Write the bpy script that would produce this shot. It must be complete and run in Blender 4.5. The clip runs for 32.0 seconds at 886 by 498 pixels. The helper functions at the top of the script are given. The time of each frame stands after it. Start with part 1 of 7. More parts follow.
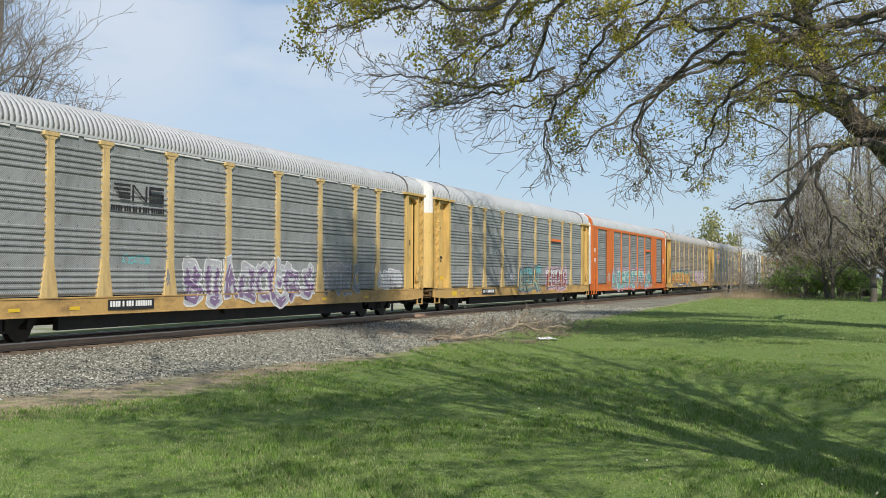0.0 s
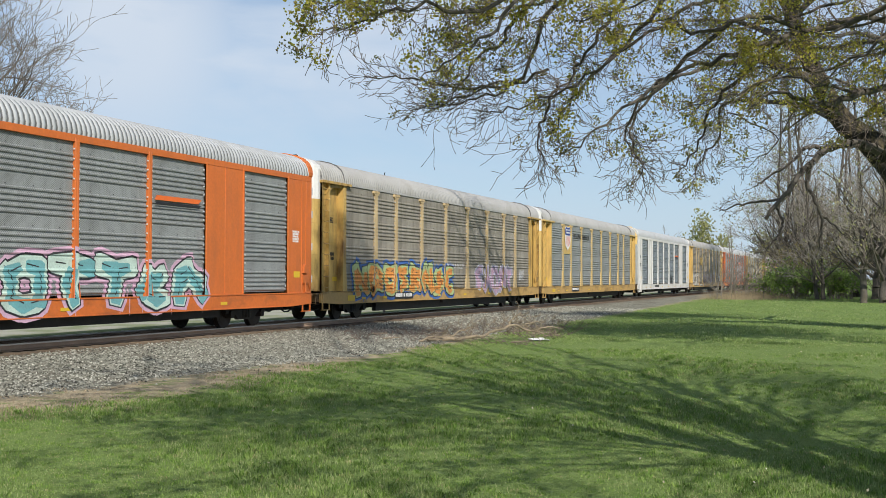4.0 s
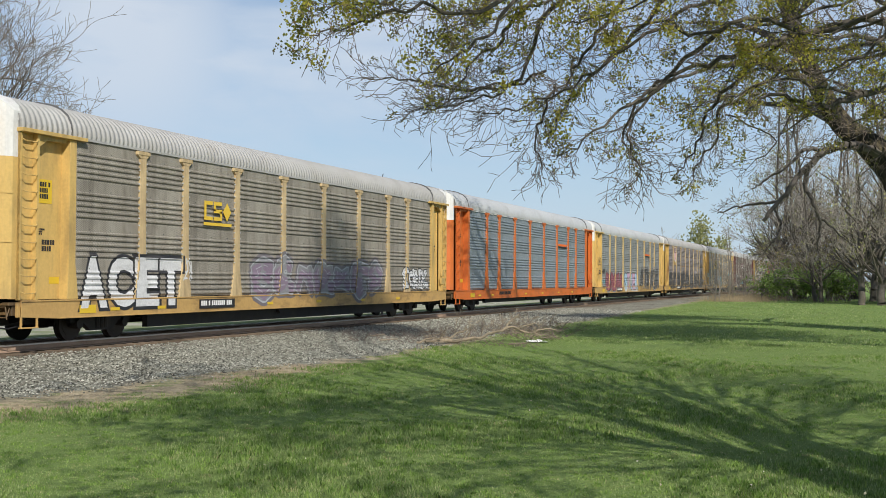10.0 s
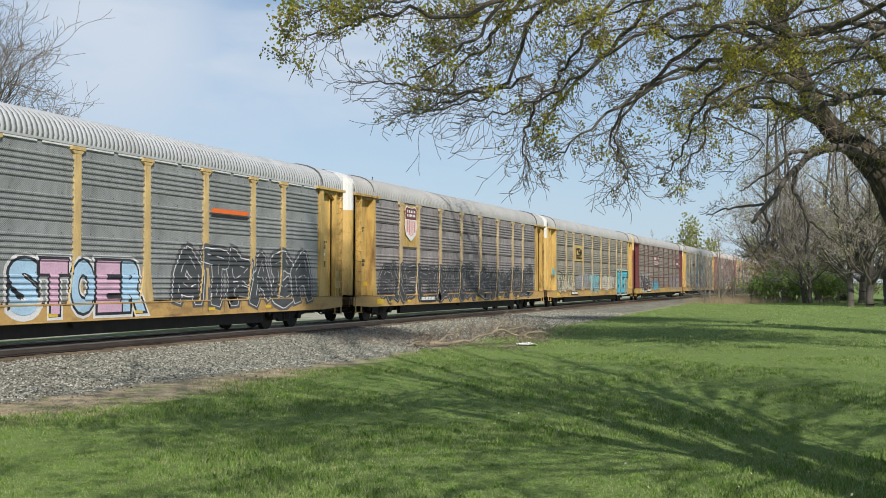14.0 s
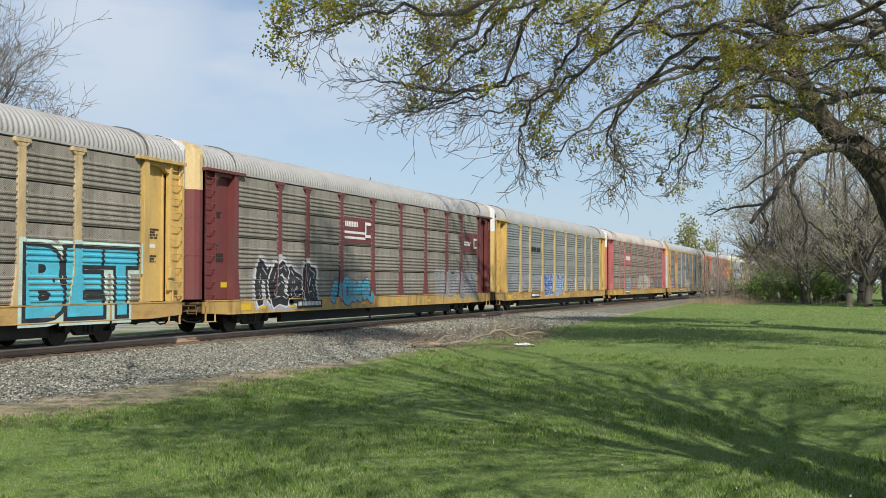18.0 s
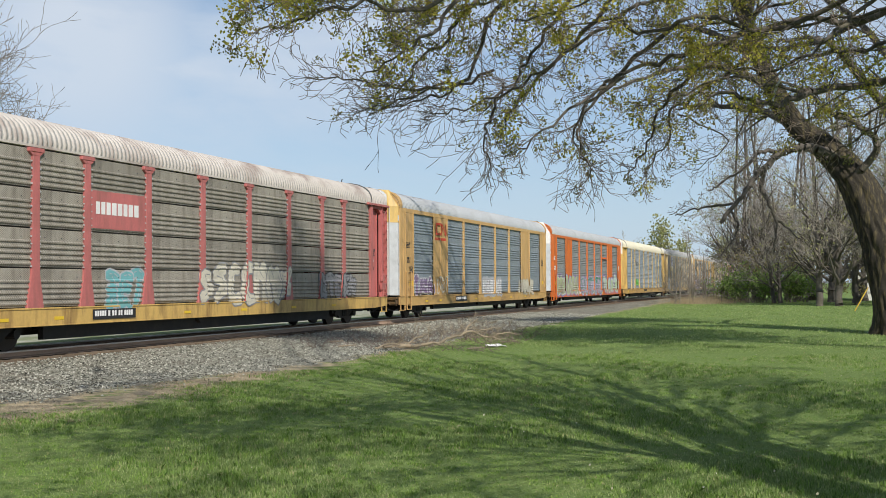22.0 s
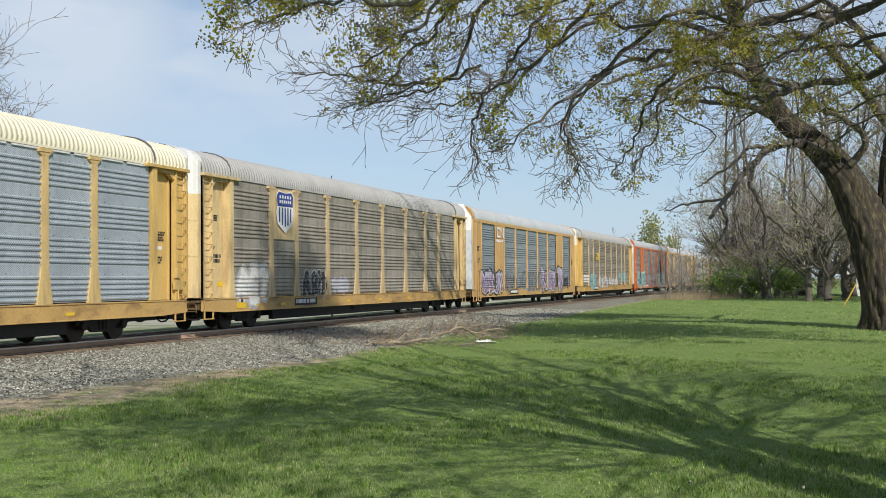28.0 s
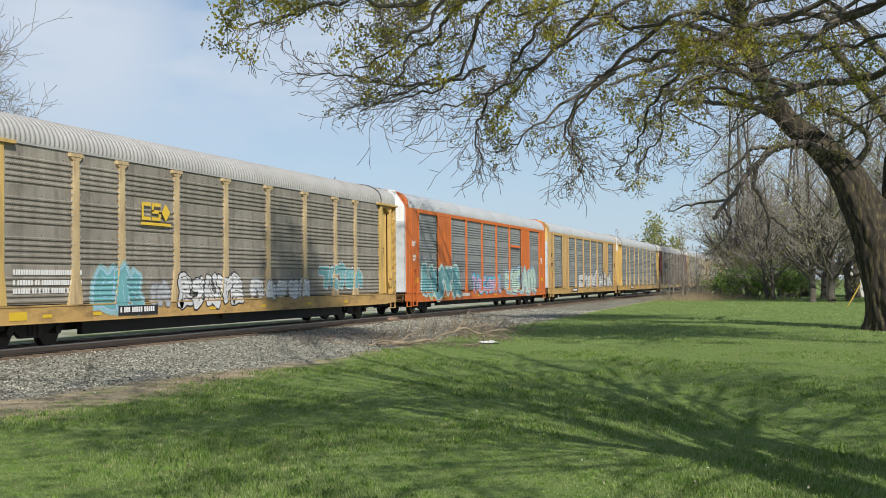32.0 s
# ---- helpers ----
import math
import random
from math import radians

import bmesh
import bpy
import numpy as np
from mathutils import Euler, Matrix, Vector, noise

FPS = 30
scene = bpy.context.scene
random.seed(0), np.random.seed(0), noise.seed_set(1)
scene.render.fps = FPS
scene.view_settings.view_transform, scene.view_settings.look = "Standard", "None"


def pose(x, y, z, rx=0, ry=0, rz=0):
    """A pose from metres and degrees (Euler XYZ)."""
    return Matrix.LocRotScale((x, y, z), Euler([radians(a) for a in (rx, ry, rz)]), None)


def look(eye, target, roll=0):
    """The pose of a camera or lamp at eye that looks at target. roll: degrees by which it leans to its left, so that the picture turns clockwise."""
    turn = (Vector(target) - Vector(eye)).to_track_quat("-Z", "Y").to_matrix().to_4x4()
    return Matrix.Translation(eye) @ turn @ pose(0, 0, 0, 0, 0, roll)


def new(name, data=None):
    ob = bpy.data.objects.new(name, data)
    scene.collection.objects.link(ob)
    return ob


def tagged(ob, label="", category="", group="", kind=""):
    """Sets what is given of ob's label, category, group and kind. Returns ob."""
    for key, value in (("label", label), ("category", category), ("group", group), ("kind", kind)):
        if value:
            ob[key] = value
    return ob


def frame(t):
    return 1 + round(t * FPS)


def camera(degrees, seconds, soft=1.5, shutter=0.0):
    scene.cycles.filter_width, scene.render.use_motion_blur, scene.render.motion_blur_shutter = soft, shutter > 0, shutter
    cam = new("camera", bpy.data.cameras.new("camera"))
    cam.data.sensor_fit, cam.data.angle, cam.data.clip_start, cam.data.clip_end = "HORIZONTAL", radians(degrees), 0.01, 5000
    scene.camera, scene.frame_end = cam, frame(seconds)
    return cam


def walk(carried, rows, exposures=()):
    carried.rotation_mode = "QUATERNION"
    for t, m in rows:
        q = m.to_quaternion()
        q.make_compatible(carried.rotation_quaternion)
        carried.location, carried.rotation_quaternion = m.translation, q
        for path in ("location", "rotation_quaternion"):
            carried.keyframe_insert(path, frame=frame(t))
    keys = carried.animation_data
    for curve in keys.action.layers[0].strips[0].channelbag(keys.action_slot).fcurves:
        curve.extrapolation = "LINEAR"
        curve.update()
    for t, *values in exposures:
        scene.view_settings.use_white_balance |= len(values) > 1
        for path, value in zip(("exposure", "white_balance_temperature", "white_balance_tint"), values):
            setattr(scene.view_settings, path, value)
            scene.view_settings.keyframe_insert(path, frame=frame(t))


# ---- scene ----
# Camera: handheld near one spot on the lawn, panning slowly to the right.
# rows: seconds, turn to the left of the track, tilt up, roll, drift in x, y, z
EYE = Vector((0.0, 0.0, 1.59))
cam = camera(42.78, 32.0, soft=0.85, shutter=0.0)
PATH = [
    (0.0, 21.243, 1.352, 0.248, -0.000, -0.000, 0.000),
    (0.5, 21.166, 1.386, 0.163, -0.005, -0.026, -0.003),
    (1.0, 20.883, 1.378, 0.136, -0.010, -0.049, 0.001),
    (1.5, 20.673, 1.364, 0.185, -0.018, -0.037, 0.001),
    (2.0, 20.727, 1.358, 0.145, -0.013, -0.071, 0.008),
    (2.5, 20.782, 1.464, 0.226, -0.010, -0.065, -0.019),
    (3.0, 20.733, 1.479, 0.248, -0.017, -0.054, -0.025),
    (3.5, 20.809, 1.421, 0.208, -0.004, -0.095, -0.013),
    (5.5, 20.719, 1.462, 0.177, -0.003, -0.077, -0.014),
    (6.0, 20.701, 1.463, 0.216, -0.005, -0.068, -0.005),
    (6.5, 20.731, 1.447, 0.261, 0.004, -0.060, -0.000),
    (7.0, 20.737, 1.459, 0.296, 0.002, -0.054, -0.012),
    (7.5, 20.714, 1.462, 0.322, 0.000, -0.057, -0.000),
    (8.0, 20.696, 1.475, 0.285, -0.008, -0.042, -0.003),
    (8.5, 20.726, 1.446, 0.272, -0.001, -0.053, 0.006),
    (9.0, 20.726, 1.471, 0.213, -0.001, -0.063, 0.008),
    (9.5, 20.784, 1.507, 0.255, 0.018, -0.077, -0.013),
    (10.0, 20.715, 1.510, 0.281, 0.000, -0.064, -0.011),
    (10.5, 20.763, 1.490, 0.246, 0.009, -0.058, -0.003),
    (11.0, 20.722, 1.465, 0.271, 0.001, -0.037, -0.001),
    (11.5, 20.687, 1.444, 0.293, 0.009, -0.038, 0.007),
    (12.0, 20.681, 1.492, 0.184, 0.006, -0.052, 0.005),
    (12.5, 20.415, 1.566, 0.063, 0.022, -0.055, -0.012),
    (13.0, 20.109, 1.589, -0.046, 0.020, -0.059, -0.018),
    (13.5, 20.164, 1.608, 0.004, 0.015, -0.057, -0.007),
    (14.0, 20.219, 1.655, 0.085, 0.027, -0.068, -0.005),
    (14.5, 20.184, 1.674, 0.070, 0.011, -0.061, -0.012),
    (16.5, 20.196, 1.705, 0.071, 0.003, -0.057, -0.020),
    (17.0, 20.201, 1.725, 0.125, 0.005, -0.054, -0.027),
    (17.5, 20.200, 1.754, 0.074, 0.009, -0.050, -0.027),
    (18.0, 20.151, 1.698, 0.044, 0.027, 0.032, -0.015),
    (18.5, 20.218, 1.715, 0.107, 0.056, 0.156, -0.029),
    (19.0, 20.117, 1.736, 0.047, 0.055, 0.183, -0.030),
    (19.5, 20.013, 1.760, 0.060, 0.034, 0.205, -0.055),
    (20.0, 19.412, 1.630, -0.170, 0.048, 0.218, -0.041),
    (20.5, 18.810, 1.758, -0.416, 0.075, 0.209, -0.035),
    (21.0, 18.762, 1.743, -0.406, 0.083, 0.192, -0.040),
    (21.5, 18.855, 1.790, -0.344, 0.078, 0.187, -0.042),
    (22.0, 18.836, 1.795, -0.322, 0.072, 0.188, -0.039),
    (22.5, 18.834, 1.832, -0.193, 0.073, 0.188, -0.061),
    (23.0, 18.802, 1.877, -0.288, 0.074, 0.187, -0.061),
    (23.5, 18.824, 1.888, -0.300, 0.080, 0.176, -0.062),
    (24.0, 18.848, 1.887, -0.301, 0.085, 0.173, -0.063),
    (24.5, 18.797, 1.911, -0.384, 0.072, 0.170, -0.061),
    (25.0, 18.880, 1.885, -0.308, 0.088, 0.179, -0.058),
    (25.5, 18.781, 1.882, -0.325, 0.091, 0.191, -0.057),
    (27.5, 18.379, 1.599, -0.484, 0.097, 0.218, -0.054),
    (28.0, 18.357, 1.622, -0.477, 0.101, 0.203, -0.053),
    (28.5, 18.385, 1.546, -0.520, 0.107, 0.186, -0.055),
    (29.0, 18.441, 1.565, -0.491, 0.110, 0.156, -0.050),
    (29.5, 18.559, 1.650, -0.367, 0.099, 0.155, -0.069),
    (30.0, 18.512, 1.685, -0.419, 0.095, 0.174, -0.053),
    (30.5, 18.489, 1.681, -0.416, 0.097, 0.180, -0.058),
    (31.0, 18.486, 1.665, -0.425, 0.088, 0.198, -0.060),
    (31.5, 18.516, 1.618, -0.483, 0.093, 0.184, -0.057),
    (32.0, 18.519, 1.667, -0.483, 0.093, 0.184, -0.058),
]


def eye_pose(yaw, tilt, roll, dx, dy, dz):
    eye = EYE + Vector((dx, dy, dz))
    a, p = radians(yaw), radians(tilt)
    way = Vector((-math.sin(a) * math.cos(p), math.cos(a) * math.cos(p), math.sin(p)))
    return look(eye, eye + way, roll)


walk(cam, [(t, eye_pose(*v)) for t, *v in PATH], exposures=((0.0, -0.03), (7.0, -0.05), (8.7, -0.16), (9.5, -0.13), (10.5, -0.07), (22.0, -0.08), (28.5, -0.05), (30.0, -0.06), (32.0, -0.09)))

# ---- light ----
SUN_EL, SUN_AZ = radians(37), radians(-50)     # azimuth counted from +x towards +y
to_sun = Vector((math.cos(SUN_EL) * math.cos(SUN_AZ), math.cos(SUN_EL) * math.sin(SUN_AZ), math.sin(SUN_EL)))
sun = new("sun", bpy.data.lights.new("sun", "SUN"))
sun.data.energy, sun.data.angle, sun.data.color = 4.75, radians(0.53), (1.0, 0.95, 0.87)
sun.matrix_world = look(to_sun * 100, (0, 0, 0))

world = bpy.data.worlds.new("sky")
scene.world = world
world.use_nodes = True
wn, wl = world.node_tree.nodes, world.node_tree.links
wn.clear()


def wnode(kind, **values):
    n = wn.new(kind)
    for k, v in values.items():
        n.inputs[k].default_value = v
    return n


sky = wn.new("ShaderNodeTexSky")
sky.sky_type, sky.sun_disc = "NISHITA", False
sky.sun_elevation, sky.sun_rotation = SUN_EL, radians(90) - SUN_AZ
sky.air_density, sky.dust_density, sky.ozone_density = 1.0, 0.15, 3.0
coord = wn.new("ShaderNodeTexCoord")
stretch = wnode("ShaderNodeMapping", Scale=(1.3, 2.2, 5.5), Rotation=(0.15, 0.1, 0.5), Location=(0.35, 0.1, 0.2))
wisps = wnode("ShaderNodeTexNoise", Scale=1.5, Detail=7.0, Roughness=0.52, Distortion=0.35)
ramp = wn.new("ShaderNodeValToRGB")
ramp.color_ramp.elements[0].position, ramp.color_ramp.elements[1].position = 0.45, 0.70
cloud = wnode("ShaderNodeRGB")
cloud.outputs[0].default_value = (7.4, 7.9, 8.6, 1)
mixc = wn.new("ShaderNodeMixRGB")
amount = wnode("ShaderNodeMath")
amount.operation, amount.inputs[1].default_value = "MULTIPLY", 0.9
back = wnode("ShaderNodeBackground", Strength=0.104)
outw = wn.new("ShaderNodeOutputWorld")
wl.new(coord.outputs["Generated"], stretch.inputs["Vector"])
wl.new(stretch.outputs[0], wisps.inputs["Vector"])
wl.new(wisps.outputs["Fac"], ramp.inputs[0])
wl.new(ramp.outputs[0], amount.inputs[0])
aim = wn.new("ShaderNodeVectorMath")              # a broad white cloud over the head of the train
aim.operation, aim.inputs[1].default_value = "DOT_PRODUCT", (-0.587, 0.785, 0.197)
bank = wn.new("ShaderNodeMapRange")
for i, v in enumerate((0.9915, 0.9992, 0.0, 0.85)):
    bank.inputs[i + 1].default_value = v
torn = wn.new("ShaderNodeMapRange")
for i, v in enumerate((0.30, 0.55, 0.25, 1.0)):
    torn.inputs[i + 1].default_value = v
puff, most = wn.new("ShaderNodeMath"), wn.new("ShaderNodeMath")
puff.operation, most.operation = "MULTIPLY", "MAXIMUM"
wl.new(coord.outputs["Generated"], aim.inputs[0])
wl.new(aim.outputs["Value"], bank.inputs[0])
wl.new(wisps.outputs["Fac"], torn.inputs[0])
wl.new(bank.outputs[0], puff.inputs[0])
wl.new(torn.outputs[0], puff.inputs[1])
wl.new(puff.outputs[0], most.inputs[0])
wl.new(amount.outputs[0], most.inputs[1])
wl.new(most.outputs[0], mixc.inputs[0])
wl.new(sky.outputs[0], mixc.inputs[1])
wl.new(cloud.outputs[0], mixc.inputs[2])
height = wn.new("ShaderNodeSeparateXYZ")          # pale haze low over the horizon
wl.new(coord.outputs["Generated"], height.inputs[0])
low = wn.new("ShaderNodeMapRange")
for i, v in enumerate((0.0, 0.30, 0.85, 0.0)):
    low.inputs[i + 1].default_value = v
wl.new(height.outputs[2], low.inputs[0])
haze = wn.new("ShaderNodeMixRGB")
haze.inputs[2].default_value = (4.6, 5.95, 7.7, 1)
wl.new(low.outputs[0], haze.inputs[0])
wl.new(mixc.outputs[0], haze.inputs[1])
wl.new(haze.outputs[0], back.inputs["Color"])
wl.new(back.outputs[0], outw.inputs["Surface"])


# ---- materials ----
def mat(name, color, rough=0.6, metal=0.0, vary=0.25, scale=2.0, fine=40.0, bump=0.0, bump_scale=60.0, dirt=None, dirt_amount=0.0,
        dirt_scale=(1, 1, 1), per_object=0.0, spec=0.5, holes=0.0, streak=None, streak_amount=0.0):
    """Colour broken at two scales, stains of a second colour, fine relief."""
    m = bpy.data.materials.new(name)
    m.use_nodes = True
    nt = m.node_tree
    n, l = nt.nodes, nt.links
    bsdf = n["Principled BSDF"]
    bsdf.inputs["Roughness"].default_value = rough
    bsdf.inputs["Metallic"].default_value = metal
    bsdf.inputs["Specular IOR Level"].default_value = spec
    tc = n.new("ShaderNodeTexCoord")
    big, small = n.new("ShaderNodeTexNoise"), n.new("ShaderNodeTexNoise")
    big.inputs["Scale"].default_value, big.inputs["Detail"].default_value = scale, 5
    small.inputs["Scale"].default_value, small.inputs["Detail"].default_value = fine, 3
    l.new(tc.outputs["Object"], big.inputs["Vector"])
    l.new(tc.outputs["Object"], small.inputs["Vector"])
    add = n.new("ShaderNodeMath")
    add.operation = "ADD"
    l.new(big.outputs["Fac"], add.inputs[0])
    l.new(small.outputs["Fac"], add.inputs[1])
    rng = n.new("ShaderNodeMapRange")
    rng.inputs["From Min"].default_value, rng.inputs["From Max"].default_value = 0.6, 1.4
    rng.inputs["To Min"].default_value, rng.inputs["To Max"].default_value = 1 - vary, 1 + vary
    l.new(add.outputs[0], rng.inputs["Value"])
    last = rng.outputs[0]
    if per_object:
        info = n.new("ShaderNodeObjectInfo")
        r2 = n.new("ShaderNodeMapRange")
        r2.inputs["To Min"].default_value, r2.inputs["To Max"].default_value = 1 - per_object, 1 + per_object
        l.new(info.outputs["Random"], r2.inputs["Value"])
        mul = n.new("ShaderNodeMath")
        mul.operation = "MULTIPLY"
        l.new(last, mul.inputs[0])
        l.new(r2.outputs[0], mul.inputs[1])
        last = mul.outputs[0]
    tint = n.new("ShaderNodeMixRGB")
    tint.blend_type, tint.inputs[0].default_value = "MULTIPLY", 1.0
    tint.inputs[1].default_value = (*color, 1)
    l.new(last, tint.inputs[2])
    col = tint.outputs[0]
    stains = [(dirt, dirt_amount, dirt_scale, 0.48, 0.72)] if dirt else []
    if streak:                              # runs of rust and soot down the sheet
        stains.append((streak, streak_amount, (2.6, 2.6, 0.30), 0.50, 0.74))
        stains.append((streak, streak_amount * 0.45, (17.0, 17.0, 2.2), 0.56, 0.72))
    for stain, share, spread_, low_, high_ in stains:
        mp = n.new("ShaderNodeMapping")
        mp.inputs["Scale"].default_value = spread_
        l.new(tc.outputs["Object"], mp.inputs["Vector"])
        dn = n.new("ShaderNodeTexNoise")
        dn.inputs["Scale"].default_value, dn.inputs["Detail"].default_value, dn.inputs["Roughness"].default_value = 1.0, 8, 0.65
        l.new(mp.outputs[0], dn.inputs["Vector"])
        dr = n.new("ShaderNodeValToRGB")
        dr.color_ramp.elements[0].position, dr.color_ramp.elements[1].position = low_, high_
        l.new(dn.outputs["Fac"], dr.inputs[0])
        da = n.new("ShaderNodeMath")
        da.operation, da.inputs[1].default_value = "MULTIPLY", share
        l.new(dr.outputs[0], da.inputs[0])
        dm = n.new("ShaderNodeMixRGB")
        dm.inputs[2].default_value = (*stain, 1)
        l.new(da.outputs[0], dm.inputs[0])
        l.new(col, dm.inputs[1])
        col = dm.outputs[0]
    if holes:
        sep = n.new("ShaderNodeSeparateXYZ")
        l.new(tc.outputs["Object"], sep.inputs[0])
        dots = None
        for axis, period in ((1, 0.062), (2, 0.049)):
            k = n.new("ShaderNodeMath")
            k.operation, k.inputs[1].default_value = "MULTIPLY", math.tau / period
            l.new(sep.outputs[axis], k.inputs[0])
            s = n.new("ShaderNodeMath")
            s.operation = "SINE"
            l.new(k.outputs[0], s.inputs[0])
            if dots is None:
                dots = s.outputs[0]
            else:
                both = n.new("ShaderNodeMath")
                both.operation = "MULTIPLY"
                l.new(dots, both.inputs[0])
                l.new(s.outputs[0], both.inputs[1])
                dots = both.outputs[0]
        cut = n.new("ShaderNodeMapRange")
        cut.inputs["From Min"].default_value, cut.inputs["From Max"].default_value = 0.25, 0.6
        cut.inputs["To Min"].default_value, cut.inputs["To Max"].default_value = 1.0, 1.0 - holes
        l.new(dots, cut.inputs["Value"])
        dk = n.new("ShaderNodeMixRGB")
        dk.blend_type, dk.inputs[0].default_value = "MULTIPLY", 1.0
        l.new(col, dk.inputs[1])
        l.new(cut.outputs[0], dk.inputs[2])
        col = dk.outputs[0]
    l.new(col, bsdf.inputs["Base Color"])
    if bump:
        bn = n.new("ShaderNodeTexNoise")
        bn.inputs["Scale"].default_value, bn.inputs["Detail"].default_value = bump_scale, 4
        l.new(tc.outputs["Object"], bn.inputs["Vector"])
        b = n.new("ShaderNodeBump")
        b.inputs["Strength"].default_value, b.inputs["Distance"].default_value = bump, 0.02
        l.new(bn.outputs["Fac"], b.inputs["Height"])
        l.new(b.outputs[0], bsdf.inputs["Normal"])
    return m


RUST = (0.12, 0.055, 0.025)
GRIME = (0.10, 0.085, 0.065)


def paint(name, color, wear=0.35, dirt=GRIME):
    return mat(name, color, rough=0.5, vary=0.12, scale=0.9, fine=14, dirt=dirt, dirt_amount=wear, dirt_scale=(2.2, 2.2, 0.55), streak=RUST, streak_amount=min(0.28, wear * 0.5))


YELLOW = paint("yellow_paint", (0.63, 0.425, 0.14), 0.4)
YELLOW_SILL = mat("stained_yellow_paint", (0.50, 0.315, 0.11), 0.55, 0, 0.14, 0.8, 12, dirt=(0.12, 0.07, 0.038), dirt_amount=0.85, dirt_scale=(0.9, 0.9, 2.6))
ORANGE_SILL = mat("stained_orange_paint", (0.60, 0.15, 0.028), 0.5, 0, 0.14, 0.8, 12, dirt=(0.16, 0.06, 0.028), dirt_amount=0.6, dirt_scale=(0.9, 0.9, 2.6))
GOLD = paint("gold_paint", (0.57, 0.355, 0.14), 0.35)
WORN_YELLOW = paint("worn_yellow_paint", (0.57, 0.375, 0.115), 0.9, RUST)
CREAM_YELLOW = paint("faded_yellow_paint", (0.66, 0.50, 0.25), 0.5, RUST)
ORANGE = paint("orange_paint", (0.62, 0.155, 0.030), 0.22)
WHITE_PAINT = paint("white_paint", (0.72, 0.71, 0.68), 0.25)
MAROON = paint("maroon_paint", (0.17, 0.045, 0.045), 0.4)
PINK_RED = paint("faded_red_paint", (0.50, 0.15, 0.14), 0.45)
POST_YELLOW = paint("sunned_yellow_paint", (0.64, 0.46, 0.20), 0.45, RUST)
POST_CREAM = paint("bleached_yellow_paint", (0.61, 0.46, 0.25), 0.55, RUST)
END_STEEL = paint("grimy_end_steel", (0.22, 0.14, 0.06), 0.9, (0.04, 0.03, 0.022))
LAP = mat("dark_seam", (0.12, 0.12, 0.12), 0.7)
BLACK = mat("black_steel", (0.018, 0.017, 0.016), 0.7, vary=0.35, scale=3, dirt=(0.06, 0.045, 0.03), dirt_amount=0.5, dirt_scale=(2, 2, 2))
WHEEL = mat("wheel_steel", (0.035, 0.028, 0.023), 0.6, 0.3, vary=0.3)
HOSE = mat("black_rubber", (0.015, 0.015, 0.016), 0.6)
GREY_PANEL = mat("galvanised_panel", (0.325, 0.34, 0.335), 0.55, 0.15, 0.14, 0.7, 30, dirt=(0.11, 0.11, 0.10), dirt_amount=0.45, dirt_scale=(1.2, 1.2, 0.4), per_object=0.06, holes=0.55, streak=(0.10, 0.10, 0.095), streak_amount=0.22)
BLUE_PANEL = mat("blue_grey_panel", (0.285, 0.33, 0.36), 0.5, 0.15, 0.12, 0.7, 30, dirt=(0.12, 0.12, 0.12), dirt_amount=0.35, dirt_scale=(1.2, 1.2, 0.4), per_object=0.05, holes=0.55, streak=(0.10, 0.10, 0.095), streak_amount=0.22)
LIGHT_PANEL = mat("pale_blue_panel", (0.40, 0.45, 0.49), 0.5, 0.15, 0.14, 0.8, 30, dirt=(0.2, 0.22, 0.24), dirt_amount=0.4, dirt_scale=(1.2, 1.2, 0.5), per_object=0.06, holes=0.55)
BROWN_PANEL = mat("oxidised_panel", (0.345, 0.315, 0.262), 0.65, 0.1, 0.2, 0.8, 26, dirt=(0.07, 0.05, 0.035), dirt_amount=0.6, dirt_scale=(1.5, 1.5, 0.35), per_object=0.10, holes=0.55, streak=(0.085, 0.06, 0.04), streak_amount=0.5)
PURPLE_PANEL = mat("stained_panel", (0.32, 0.29, 0.285), 0.65, 0.1, 0.22, 0.8, 26, dirt=(0.06, 0.045, 0.04), dirt_amount=0.6, dirt_scale=(1.5, 1.5, 0.35), per_object=0.10, holes=0.55, streak=(0.085, 0.06, 0.04), streak_amount=0.5)
GALVANISED = mat("galvanised_strip", (0.50, 0.52, 0.53), 0.5, 0.2, 0.2, 3, 30, dirt=(0.25, 0.25, 0.25), dirt_amount=0.4)
# valley tones of the roofs: shade between the ribs, put into the colour
OLD_VALLEY = mat("shaded_weathered_valley", (0.37, 0.36, 0.34), 0.6, 0.1, 0.3, 1.5, 20)
CREAM_VALLEY = mat("shaded_cream_valley", (0.58, 0.54, 0.41), 0.6, 0.0, 0.2, 1.5, 20)
VALLEY = mat("shaded_roof_valley", (0.15, 0.15, 0.148), 0.6, 0.1, 0.3, 1.5, 20)
ROOF = mat("galvanised_roof", (0.53, 0.54, 0.54), 0.42, 0.2, 0.1, 0.5, 20, dirt=(0.3, 0.29, 0.27), dirt_amount=0.4, dirt_scale=(0.8, 0.8, 0.8))
OLD_ROOF = mat("weathered_roof", (0.44, 0.43, 0.41), 0.5, 0.1, 0.14, 0.6, 20, dirt=(0.28, 0.25, 0.21), dirt_amount=0.5, dirt_scale=(0.8, 0.8, 0.8))
CREAM_ROOF = mat("cream_roof", (0.74, 0.69, 0.52), 0.5, 0.0, 0.08, 0.5, 20)
RUST_ROOF = mat("peeling_roof", (0.56, 0.51, 0.46), 0.6, 0.0, 0.12, 0.6, 20, dirt=(0.13, 0.05, 0.03), dirt_amount=0.9, dirt_scale=(0.7, 0.55, 0.7))
